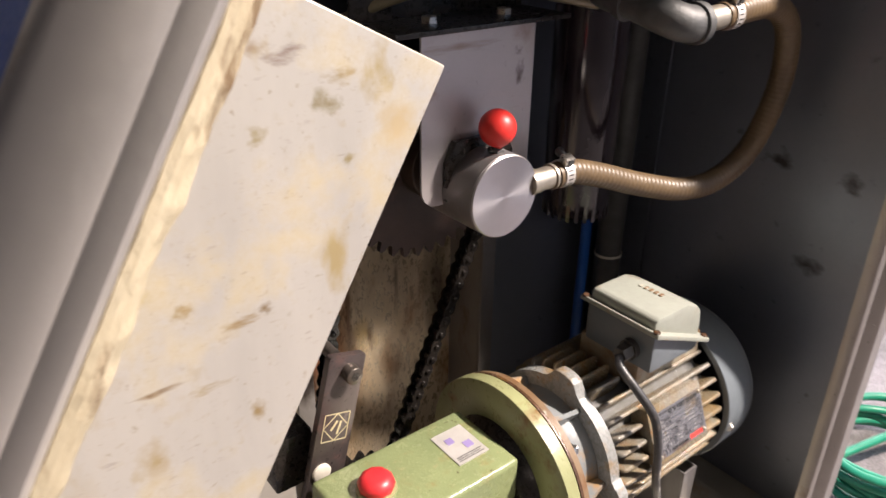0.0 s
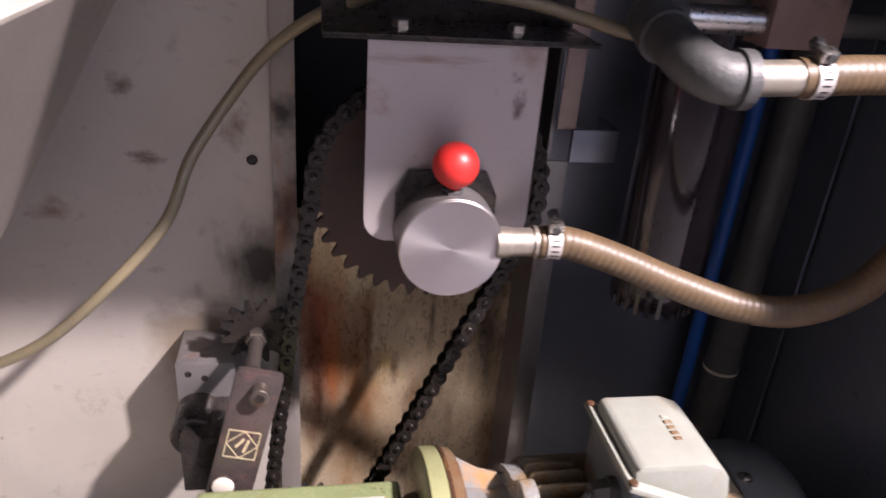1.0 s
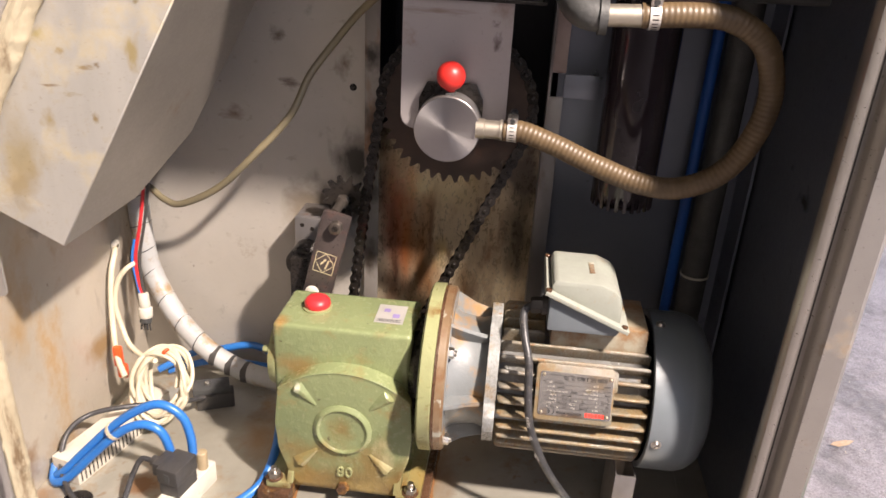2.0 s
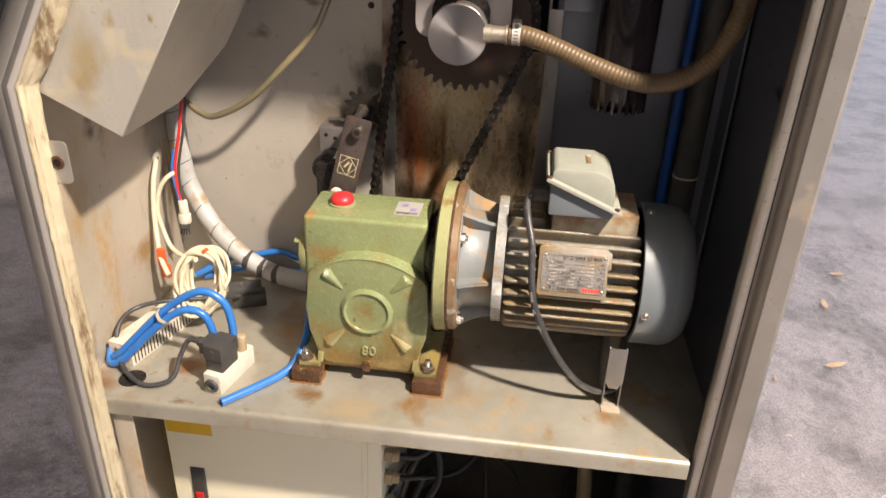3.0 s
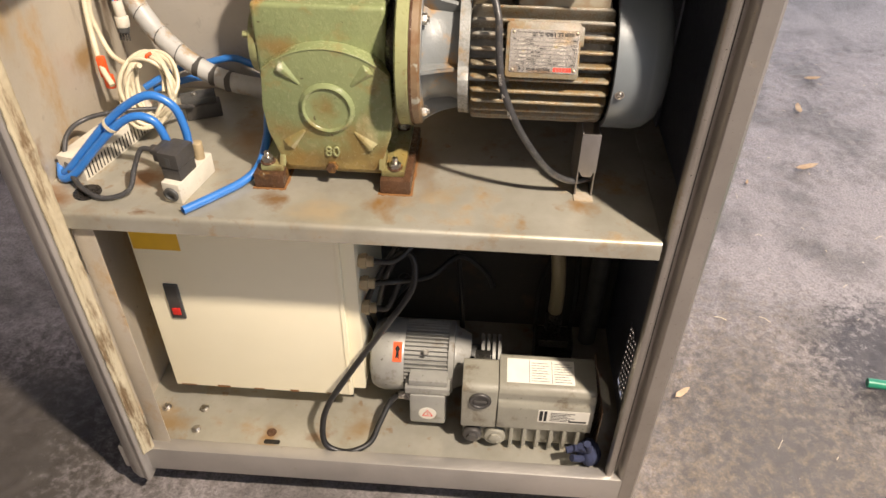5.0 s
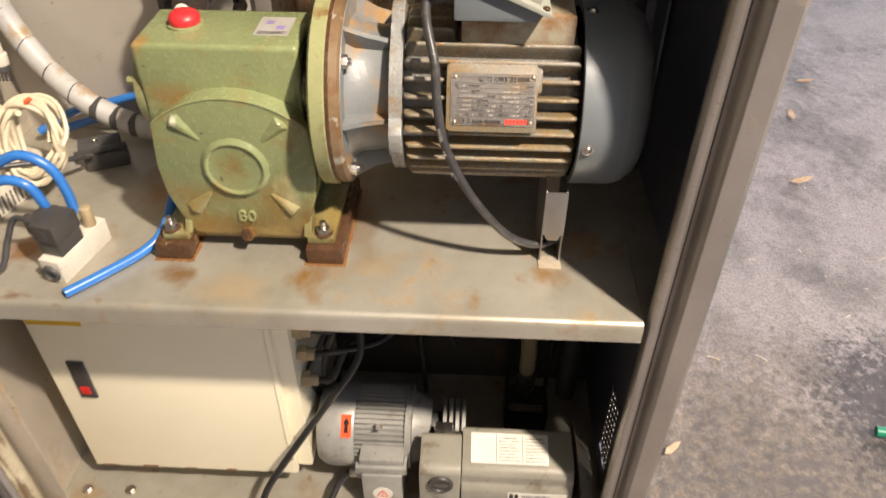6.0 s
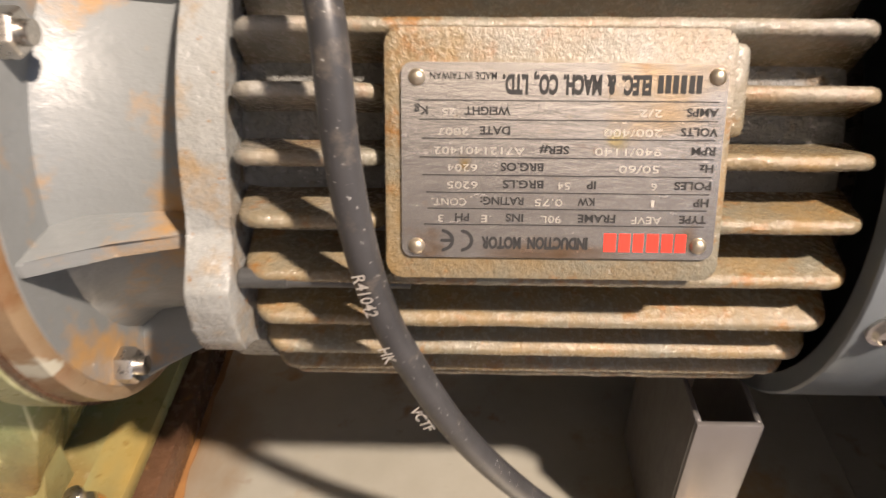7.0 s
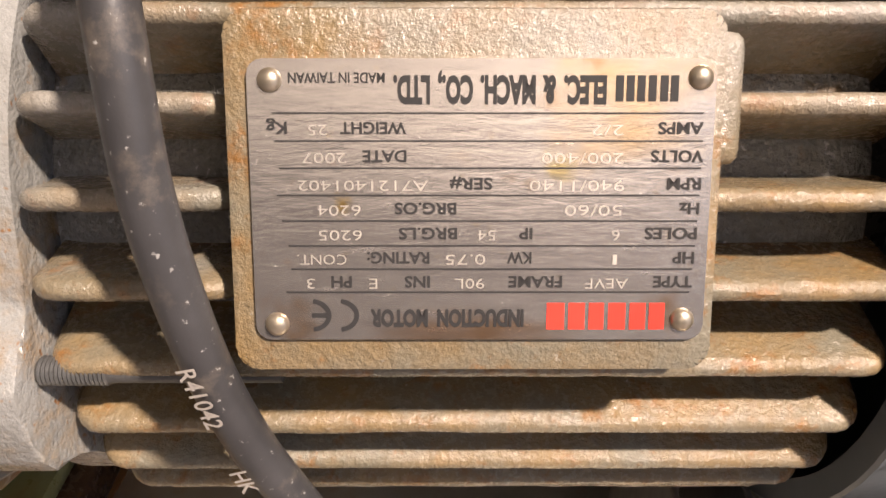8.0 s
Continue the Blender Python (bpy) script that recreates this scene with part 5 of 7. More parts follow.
        part("rivet", lathe([(0, 0.0027), (0.0005, 0.0027), (0.0013, 0.0023), (0.0019, 0.0014), (0.0021, 0.0003)], p, p + n_, 24), M_RIVET, g, "domed rivet")
    return g


nameplate()


# ---- support and cables on the motor ----
def motor_stand():
    g = thing("motor_stand", (0.573, 0.06, S), "narrow steel channel standing under the motor", "stand")
    part("web", prism([(0.561, 0.852), (0.5655, 0.852), (0.5665, 0.846), (0.5700, 0.842), (0.5835, 0.842), (0.5865, 0.846), (0.5875, 0.852), (0.592, 0.852), (0.592, 0.925), (0.561, 0.925)], 0.0028, xz(0.0248), 0.0006), M_STRUT, g, "notched front web of the channel")
    for fx in (0.561, 0.5892):
        part("flange", box(fx, fx + 0.0028, 0.0249, 0.118, S, 0.925, 0.0006, 1), M_STRUT, g)
    part("back_lip", box(0.5639, 0.5891, 0.100, 0.1025, S, 0.925), M_STRUT, g)
    part("base_tab", box(0.560, 0.593, 0.008, 0.035, S, S + 0.0025, 0.001), M_SIDE, g, "rusty base tab")
    return g


motor_stand()

cable_pts = [(0.407, 0.058, 1.184), (0.398, 0.046, 1.176), (0.4015, 0.020, 1.155), (0.4105, -0.004, 1.125), (0.413, -0.014, 1.090), (0.416, -0.016, 1.060), (0.421, -0.015, 1.03), (0.4305, -0.013, 1.0), (0.452, -0.008, 0.95), (0.482, 0.002, 0.898), (0.510, 0.014, 0.858), (0.535, 0.024, 0.836), (0.560, 0.032, 0.826), (0.59, 0.05, 0.824)]
mc = thing("motor_cable", (0.57, 0.03, 0.82), "grey-black rubber motor cable with white print", "cable")
part("sheath", tube(cable_pts, 0.0057, 14, 12), M_RUBBER, mc)
# white print along the cable, facing the opening
for txt, (xa, za), (xb, zb) in (("R41042", (0.4152, 1.050), (0.4202, 1.026)), ("HK", (0.4222, 1.016), (0.4252, 1.006)), ("VCTF", (0.4325, 0.984), (0.4385, 0.971))):
    pa, pb = Vector((xa, -0.0224, za)), Vector((xb, -0.0216, zb))
    m = axes((pa + pb) / 2, pb - pa, Vector((0, -1, 0)).cross(pb - pa))
    bm = words(txt, m, 0.0062, 0.0, bold=0.01, wide=1.0)
    part("cable_print", bm, M_STAMP, mc, "white printed letters")


# ---- chain drive ----
CH_Y = 0.276
PITCH = 0.01905
C1, R1 = Vector((0.265, 1.411)), 0.1185
C2, R2 = Vector((0.137, 0.95)), 0.052
C3, R3 = Vector((0.082, 1.240)), 0.0325


def sprocket_mesh(c, r, teeth, thick, bore):
    out = []
    for k in range(teeth):
        a = 2 * math.pi * k / teeth
        st = 2 * math.pi / teeth
        for f, rr in ((0.0, r - 0.005), (0.14, r - 0.004), (0.30, r + 0.003), (0.42, r + 0.0075), (0.58, r + 0.0075), (0.70, r + 0.003), (0.86, r - 0.004)):
            out.append((c.x + rr * math.cos(a + f * st), c.y + rr * math.sin(a + f * st)))
    return prism(out, thick, xz(CH_Y + thick / 2))


main_s = thing("drive_sprocket", (C1.x, CH_Y, C1.y), "large greasy toothed sprocket behind the cover plate", "sprocket")
part("toothed_disc", sprocket_mesh(C1, R1, 39, 0.008, 0.03), M_SPROCKET, main_s)
part("hub", rod((C1.x, CH_Y - 0.03, C1.y), (C1.x, CH_Y + 0.12, C1.y), 0.042, 36, 0.002), M_SPROCKET, main_s)
small = thing("reducer_sprocket", (C2.x, CH_Y, C2.y), "small black sprocket on the reducer shaft", "sprocket")
part("toothed_disc", sprocket_mesh(C2, R2, 17, 0.009, 0.02), M_BLACK, small)
part("shaft", rod((C2.x, 0.17, C2.y), (C2.x, CH_Y + 0.02, C2.y), 0.018, 24), M_BRIGHT, small)


def tangent(ca, ra, cb, rb, side):
    """Points at which a belt leaves one wheel and meets the next, on its left or right."""
    d = cb - ca
    L = d.length
    u = d / L
    c = (ra - rb) / L
    s_ = math.sqrt(1 - c * c) * side
    n = Vector((u.x * c - u.y * s_, u.x * s_ + u.y * c))
    return ca + n * ra, cb + n * rb


def chain_line():
    R1 = 0.1215
    pts = []
    ra, rb = tangent(C1, R1, C2, R2, 1)      # right run, downwards
    if ra.x < C1.x:
        ra, rb = tangent(C1, R1, C2, R2, -1)
    la = Vector((C1.x - R1 * math.cos(0.05), C1.y - R1 * math.sin(0.05)))
    mid = Vector((C3.x + R3 + 0.004, C3.y))
    lb = Vector((C2.x - R2, C2.y + 0.005))
    steps = 60
    a0 = math.atan2(ra.y - C1.y, ra.x - C1.x)
    a1 = math.atan2(la.y - C1.y, la.x - C1.x)
    if a1 < a0:
        a1 += 2 * math.pi
    pts += [Vector((C1.x + R1 * math.cos(a0 + (a1 - a0) * k / steps), C1.y + R1 * math.sin(a0 + (a1 - a0) * k / steps))) for k in range(steps + 1)]
    pts += [la.lerp(mid, k / 12) for k in range(1, 13)]
    pts += [mid.lerp(lb, k / 12) for k in range(1, 13)]
    b0, b1 = math.pi - 0.1, math.atan2(rb.y - C2.y, rb.x - C2.x) + 2 * math.pi
    pts += [Vector((C2.x + R2 * math.cos(b0 + (b1 - b0) * k / 20), C2.y + R2 * math.sin(b0 + (b1 - b0) * k / 20))) for k in range(1, 21)]
    pts += [rb.lerp(ra, k / 20) for k in range(1, 21)]
    return pts


def link_mesh_data(outer):
    """One link: two waisted side plates and a roller at each end."""
    w = 0.0085 if outer else 0.0065
    bm = bmesh.new()
    for side in (-1, 1):
        ends = [(radians(a), 1) for a in range(-118, 119, 20)] + [(radians(a), -1) for a in range(62, 299, 20)]
        out = [(e * PITCH / 2 + 0.0092 * math.cos(a), 0.0092 * math.sin(a)) for a, e in ends]
        out.insert(12, (0.0, 0.0062))
        out.append((0.0, -0.0062))
        y = side * w
        m = axes((0, y + 0.0009, 0), (1, 0, 0), (0, 0, 1))
        bm2 = prism(out, 0.0018, m)
        bm = merge(bm, bm2)
    if outer:
        for e in (-0.5, 0.5):
            bm = merge(bm, rod((e * PITCH, -0.0125, 0), (e * PITCH, 0.0125, 0), 0.0036, 12, 0.0008))
    else:
        for e in (-0.5, 0.5):
            bm = merge(bm, rod((e * PITCH, -0.0062, 0), (e * PITCH, 0.0062, 0), 0.0058, 12))
    bmesh.ops.recalc_face_normals(bm, faces=bm.faces)
    me = bpy.data.meshes.new("link")
    bm.to_mesh(me)
    bm.free()
    me.materials.append(M_CHAIN)
    me.shade_smooth()
    me.set_sharp_from_angle(angle=radians(38))
    return me


chain = thing("roller_chain", (C1.x, CH_Y, C1.y), "black oily roller chain round the sprockets", "chain")
line = chain_line()
acc = [0.0]
for p, q in zip(line, line[1:] + line[:1]):
    acc.append(acc[-1] + (q - p).length)
total = acc[-1]
count = int(round(total / PITCH / 2)) * 2
links = [link_mesh_data(True), link_mesh_data(False)]


def on_line(s_):
    s_ %= total
    k = max(i for i in range(len(acc) - 1) if acc[i] <= s_)
    p, q = line[k], line[(k + 1) % len(line)]
    f = (s_ - acc[k]) / max(1e-9, acc[k + 1] - acc[k])
    return p.lerp(q, f)


for k in range(count):
    p, q = on_line(total * k / count), on_line(total * (k + 1) / count)
    mid = (p + q) / 2
    o = new("link", links[k % 2])
    o.parent = chain
    o.location = Vector((mid.x, CH_Y, mid.y)) - Vector(chain.location)
    o.rotation_euler = (0, -math.atan2(q.y - p.y, q.x - p.x), 0)

# ---- chain tensioner ----
def tensioner():
    g = thing("chain_tensioner", (0.05, 0.25, 1.08), "black steel chain tensioner with a gold emblem", "tensioner")
    a = Vector((0.245, 0, 0.97)).normalized()
    b = Vector((a.z, 0, -a.x))
    o = Vector((0.0515, 0.196, 1.088))
    m = Matrix.Translation(o) @ Matrix((b, a, b.cross(a))).transposed().to_4x4()
    fr = m @ Matrix.Translation((0, 0, 0))
    arm = part("arm", prism(rounded(-0.024, 0.024, -0.03, 0.162, 0.004, 2), 0.010, fr, 0.001), M_ARM, g)
    fwd = 1 if (fr.to_3x3() @ Vector((0, 0, 1))).y < 0 else -1
    face = 0.010 if fwd > 0 else 0.0
    em = []
    e0, e1, z0, z1 = -0.0165, 0.0165, 0.052, 0.088
    zc = (z0 + z1) / 2
    def stroke(p, q, w=0.0011):
        p, q = Vector(p), Vector(q)
        d = (q - p).normalized()
        return box(0, (q - p).length, -w / 2, w / 2, 0, 0.0004, 0, 1, fr @ Matrix.Translation((0, 0, face + 0.0002 * fwd - (0 if fwd > 0 else 0.0004))) @ axes((p.x, p.y, 0), (d.x, d.y, 0), (-d.y, d.x, 0)))
    for p, q in (((e0, z0), (e1, z0)), ((e1, z0), (e1, z1)), ((e1, z1), (e0, z1)), ((e0, z1), (e0, z0)), ((0, z0), (e1, zc)), ((e1, zc), (0, z1)), ((0, z1), (e0, zc)), ((e0, zc), (0, z0))):
        em.append(stroke(p, q))
    em.append(stroke((-0.006, zc - 0.004), (0.001, zc + 0.008), 0.003))
    em.append(stroke((0.003, zc - 0.010), (0.006, zc + 0.007), 0.003))
    part("emblem", merge(*em), M_GOLD, arm, "gold square emblem with a diamond")
    c = m @ Vector((0.004, 0.142, 0))
    part("socket_screw", merge(rod((c.x, 0.19, c.z), (c.x, 0.172, c.z), 0.0105, 24, 0.0012)), M_BOLT, g, "browned socket-head screw")
    part("screw_socket", lathe([(0, 0.0058), (0.0004, 0.0058)], (c.x, 0.1722, c.z), (c.x, 0, c.z), 6), M_BLACK, g)
    part("idler", sprocket_mesh(C3, R3, 12, 0.008, 0.01), M_BLACK, g, "small toothed idler sprocket")
    part("idler_bolt", merge(rod((C3.x, 0.20, C3.y), (C3.x, CH_Y, C3.y), 0.0075, 20), hexnut((C3.x, 0.262, C3.y), (C3.x, 0.252, C3.y), 0.012)), M_BOLT, g)
    part("spring_body", rod((0.012, 0.235, 1.125), (0.012, 0.33, 1.125), 0.027, 32, 0.003), M_BLACK, g)
    part("body_block", box(0.0, 0.052, 0.212, 0.30, 1.070, 1.145, 0.004, 2), M_BLACK, g)
    part("lower_bolt", rod((0.046, 0.182, 1.100), (0.046, 0.20, 1.100), 0.012, 20, 0.002), M_WHITEPL, g, "pale round cap")
    blk = part("wall_block", box(-0.012, 0.055, 0.285, YB, 1.10, 1.192, 0.003), M_STRUT, g, "bare steel mounting block")
    for bx, bz in ((0.002, 1.178), (0.02, 1.172)):
        part("block_hole", lathe([(0, 0.004), (0.0004, 0.004)], (bx, 0.2848, bz), (bx, 0, bz), 12), M_BLACK, blk)
    return g


tensioner()

# ---- rotary inlet with cover plate ----
def rotary_inlet():
    pl = thing("cover_plate", (0.268, 0.184, 1.49), "hanging stainless cover plate with rounded lower corners", "plate")
    part("sheet", prism(rounded(0.190, 0.346, 1.396, 1.5825, 0.022, 5, skip=("tl", "tr")), 0.003, xz(0.186)), M_COVER, pl)
    bar = thing("angle_bar", (0.27, 0.21, 1.585), "black steel angle bar above the cover plate", "bar")
    part("lower_flange", box(0.152, 0.390, 0.172, 0.252, 1.583, 1.588, 0.001), M_BLACK, bar)
    part("upright_flange", box(0.152, 0.390, 0.253, 0.258, 1.583, 1.66, 0.001), M_BLACK, bar)
    for bx in (0.221, 0.324):
        part("bolt", merge(hexnut((bx, 0.212, 1.588), (bx, 0.212, 1.595), 0.0085)), M_BRIGHT, bar, "plated hex bolt")
    g = thing("rotary_inlet", (C1.x, 0.16, C1.y), "turned aluminium rotary vacuum inlet with a red knob", "fitting")
    part("body", lathe([(0, 0.0), (0, 0.0462), (0.001, 0.0475), (0.09, 0.0475), (0.09, 0.0)], (C1.x, 0.1335, C1.y), (C1.x, 1, C1.y), 64, cap=False), M_STRUT, g, "dull turned body")
    part("face", lathe([(0, 0.0), (0, 0.0462), (0.001, 0.0472), (0.0022, 0.0472), (0.0022, 0.0)], (C1.x, 0.131, C1.y), (C1.x, 1, C1.y), 64, cap=False), M_TURNED, g, "bright turned face")
    part("clamp", prism([(C1.x - 0.047, C1.y - 0.01), (C1.x + 0.047, C1.y - 0.01), (C1.x + 0.047, C1.y + 0.034), (C1.x + 0.036, C1.y + 0.058), (C1.x - 0.036, C1.y + 0.058), (C1.x - 0.047, C1.y + 0.034)], 0.010, xz(0.1825), 0.002), M_BLACK, g, "black clamp behind the inlet body")
    k = part("knob", lathe([(0, 0.006)] + [(0.022 - 0.0205 * math.cos(radians(a)), 0.0205 * math.sin(radians(a))) for a in range(20, 180, 8)] + [(0.0425, 0.0005)], (C1.x + 0.001, 0.150, 1.462), (C1.x + 0.001, 0.146, 2), 36), M_RED, g, "glossy red ball knob")
    part("stem", merge(rod((C1.x, 0.150, 1.45), (C1.x, 0.150, 1.470), 0.006, 18), hexnut((C1.x, 0.150, 1.456), (C1.x, 0.150, 1.462), 0.0095)), M_GALV, g)
    part("nipple", lathe([(0, 0.0145), (0.012, 0.0145), (0.013, 0.0132), (0.034, 0.0132), (0.034, 0.0152), (0.038, 0.0152), (0.038, 0.013)], (0.306, 0.139, 1.415), (1.306, 0.139, 1.415), 28), M_NIPPLE, g, "dull plated hose nipple")
    return g


rotary_inlet()


def hose_clamp(at, way, r):
    g = thing("hose_clamp", at, "bright worm-drive hose clamp", "clamp", "hose clamps")
    a = Vector(at)
    w = Vector(way).normalized()
    part("band", lathe([(-0.0065, r), (-0.0065, r + 0.0012), (0.0065, r + 0.0012), (0.0065, r)], a, a + w, 40, cap=False), M_BAND, g, "pale zinc-plated band")
    s1 = w.orthogonal().normalized()
    s2 = w.cross(s1).normalized()
    for k in range(20):
        n3 = s1 * math.cos(k * math.pi / 10) + s2 * math.sin(k * math.pi / 10)
        part("band_slot", box(-0.0035, 0.0035, -0.0006, 0.0006, 0, 0.0004, 0, 1, axes(a + n3 * (r + 0.0011), w, n3.cross(w))), M_BLACK, g)
    up = Vector((0, -0.35, 0.94))
    up = (up - w * up.dot(w)).normalized()
    sd = w.cross(up)
    c = a + up * (r + 0.005)
    part("screw_housing", box(-0.007, 0.007, -0.006, 0.006, -0.004, 0.005, 0.0015, 2, axes(c, w, sd)), M_BRIGHT, g)
    part("screw", merge(rod(c - sd * 0.012, c + sd * 0.008, 0.0038, 14), hexnut(c - sd * 0.012, c - sd * 0.018, 0.0055)), M_GALV, g)
    for k in range(6):
        an = radians(150 + 16 * k)
        q = a + (math.cos(an) * up + math.sin(an) * sd) * (r + 0.0013)
        nn = (q - a).normalized()
        part("slot", box(-0.0038, 0.0038, -0.0008, 0.0008, 0, 0.0003, 0, 1, axes(q, w, w.cross(nn) * -1)), M_BLACK, g)
    return g


hose_pts = [(0.346, 0.137, 1.4155), (0.372, 0.135, 1.416), (0.42, 0.128, 1.402), (0.477, 0.115, 1.382), (0.54, 0.098, 1.366), (0.590, 0.083, 1.370), (0.636, 0.072, 1.400), (0.664, 0.066, 1.452), (0.671, 0.062, 1.51), (0.650, 0.058, 1.565), (0.605, 0.056, 1.592), (0.555, 0.056, 1.594), (0.500, 0.056, 1.590)]
hs = thing("vacuum_hose", (0.36, 0.13, 1.40), "amber ribbed vacuum hose bent in a loop", "hose")
part("hose_wall", tube(hose_pts, 0.0150, 22, 72, 0.00020, 0.0068), M_HOSE, hs, "amber wall with fine moulded rings")
hose_clamp((0.358, 0.1365, 1.4165), (1, -0.06, 0.0), 0.0152)
hose_clamp((0.515, 0.056, 1.5905), (1, 0, 0.04), 0.0152)


def elbow_fitting():
    g = thing("pipe_elbow", (0.44, 0.08, 1.58), "grey malleable iron pipe elbow and nipples", "fitting")
    pts = [(0.456, 0.056, 1.587), (0.440, 0.057, 1.588), (0.428, 0.064, 1.592), (0.421, 0.080, 1.598), (0.420, 0.10, 1.603), (0.420, 0.125, 1.607)]
    part("elbow", tube(pts, 0.0195, 24, 6), M_GALV, g)
    part("collar", lathe([(0, 0.0195), (0, 0.0225), (0.010, 0.0225), (0.010, 0.0195)], (0.450, 0.056, 1.587), (1, 0.056, 1.587), 32), M_GALV, g)
    part("collar", lathe([(0, 0.0195), (0, 0.0225), (0.010, 0.0225), (0.010, 0.0195)], (0.420, 0.115, 1.605), (0.420, 1.115, 1.8), 32), M_GALV, g)
    part("nipple", rod((0.459, 0.056, 1.588), (0.505, 0.056, 1.590), 0.0135, 28), M_NIPPLE, g, "bright nipple into the hose")
    part("rear_elbow", tube([(0.420, 0.125, 1.607), (0.420, 0.15, 1.612), (0.43, 0.165, 1.614), (0.452, 0.168, 1.614)], 0.0195, 24, 6), M_GALV, g)
    part("rear_nipple", rod((0.452, 0.168, 1.614), (0.53, 0.168, 1.614), 0.0125, 28), M_BRIGHT, g)
    part("rear_block", box(0.53, 0.60, 0.15, 0.19, 1.594, 1.64, 0.002), M_BROWNBLOCK, g, "dusty brown block")
    part("rear_pipe", rod((0.60, 0.168, 1.614), (XR, 0.168, 1.614), 0.0105, 24), M_GALV, g)
    return g


elbow_fitting()


# ---- right rear: strut, filter, pipes ----
st = thing("strut", (0.42, 0.33, S), "upright flat steel strut with a rusty face", "strut")
part("flat_bar", merge(box(0.408, 0.434, 0.325, 0.329, S, 1.428, 0.001), box(0.4085, 0.4125, 0.330, YB + 0.043, S, TOP - 0.02)), M_STRUT, st)
part("upper_bar", box(0.412, 0.434, 0.318, 0.322, 1.468, TOP - 0.02, 0.001), M_PINKBAR, st, "pinkish rusty upper bar")
part("bracket", merge(box(0.433, 0.488, 0.322, 0.328, 1.428, 1.466, 0.001), box(0.484, 0.488, 0.328, YB + 0.019, 1.428, 1.466)), M_SHADEPANEL, st, "small folded bracket")
fl = thing("filter_housing", (0.543, 0.27, 1.27), "smoky dark plastic filter bowl hanging upright", "filter")
bowl = [(0, 0.0), (0.0, 0.030), (0.004, 0.042), (0.012, 0.048), (0.03, 0.0495), (0.35, 0.0525)]
part("bowl", lathe(bowl, (0.543, 0.272, 1.272), (0.543, 0.272, 2.272), 48), M_BOWL, fl)
for k in range(24):
    a = 2 * math.pi * k / 24
    part("rib", box(-0.0018, 0.0018, -0.003, 0.003, 0, 0.05, 0.0006, 1, Matrix.Translation((0.543 + 0.0475 * math.cos(a), 0.272 + 0.0475 * math.sin(a), 1.274)) @ Matrix.Rotation(a, 4, "Z")), M_BOWL, fl)
part("head", rod((0.543, 0.272, 1.615), (0.543, 0.272, 1.67), 0.058, 40, 0.004), M_BLACKPL, fl)
part("mount", box(0.51, 0.576, 0.315, YB + 0.019, 1.62, 1.68, 0.003), M_GALV, fl)
pp = thing("vent_pipe", (0.695, 0.315, S), "upright grey plastic pipe in the rear corner", "pipe")
part("pipe", rod((0.695, 0.318, FLOOR), (0.695, 0.318, TOP), 0.0225, 32), M_GALV, pp)
part("cable_tie", lathe([(0, 0.0228), (0, 0.0242), (0.004, 0.0242), (0.004, 0.0228)], (0.695, 0.318, 1.136), (0.695, 0.318, 2), 32, cap=False), M_WHITEPL, pp, "pale cable tie")
solo("blue_tube", tube([(0.664, 0.345, TOP - 0.02), (0.664, 0.345, 1.45), (0.663, 0.345, 1.15), (0.662, 0.345, 0.95), (0.662, 0.345, S + 0.002)], 0.0095, 14), M_DEEPBLUE, "deep blue air tube beside the grey pipe", "tube")
solo("corner_angle", merge(box(0.722, 0.745, 0.35, 0.354, S, TOP - 0.01), box(0.741, 0.745, 0.28, 0.35, S, TOP - 0.01)), M_SHADEPANEL, "upright steel angle in the rear corner", "angle", kind="structure")

# ---- left: wires, wrap, tubes ----
solo("drain_tube", tube([(-0.318, 0.30, 1.255), (-0.300, 0.300, 1.232), (-0.276, 0.296, 1.217), (-0.245, 0.28, 1.205), (-0.208, 0.266, 1.206), (-0.131, 0.248, 1.249), (-0.060, 0.236, 1.316), (0.001, 0.246, 1.385), (0.027, 0.27, 1.445), (0.064, 0.296, 1.498), (0.100, 0.304, 1.542), (0.142, 0.288, 1.578), (0.182, 0.254, 1.602), (0.215, 0.222, 1.618), (0.26, 0.208, 1.621), (0.32, 0.20, 1.617), (0.37, 0.19, 1.607), (0.405, 0.175, 1.600), (0.43, 0.17, 1.595)], 0.0062, 12), M_YELLOWTUBE, "yellowed clear tube sagging before the back sheet", "tube")
wrap_pts = [(-0.318, 0.315, 1.30), (-0.322, 0.325, 1.20), (-0.322, 0.326, 1.11), (-0.312, 0.326, 1.034), (-0.264, 0.305, 0.958), (-0.206, 0.282, 0.910), (-0.155, 0.275, 0.878), (-0.106, 0.270, 0.862), (-0.045, 0.268, 0.852)]
wr = thing("cable_wrap", (-0.2, 0.31, S), "grey spiral-wrapped cable bundle curving to the shelf", "cable wrap")
part("sleeve", tube(wrap_pts, 0.0195, 18, 14), M_WRAP, wr)
wl = spline(wrap_pts, 14)
for k in range(6, len(wl) - 8, 9):
    d = (wl[k + 1] - wl[k]).normalized()
    tilt = (d + Vector((0.25, 0, 0.25))).normalized()
    black = k > len(wl) - 36
    w = 0.0008 if not black else 0.006
    part("wrap_edge", lathe([(-w, 0.0199), (-w, 0.0206), (w, 0.0206), (w, 0.0199)], wl[k], wl[k] + tilt, 22, cap=False), M_BLACKPL if black else M_RUBBER, wr)

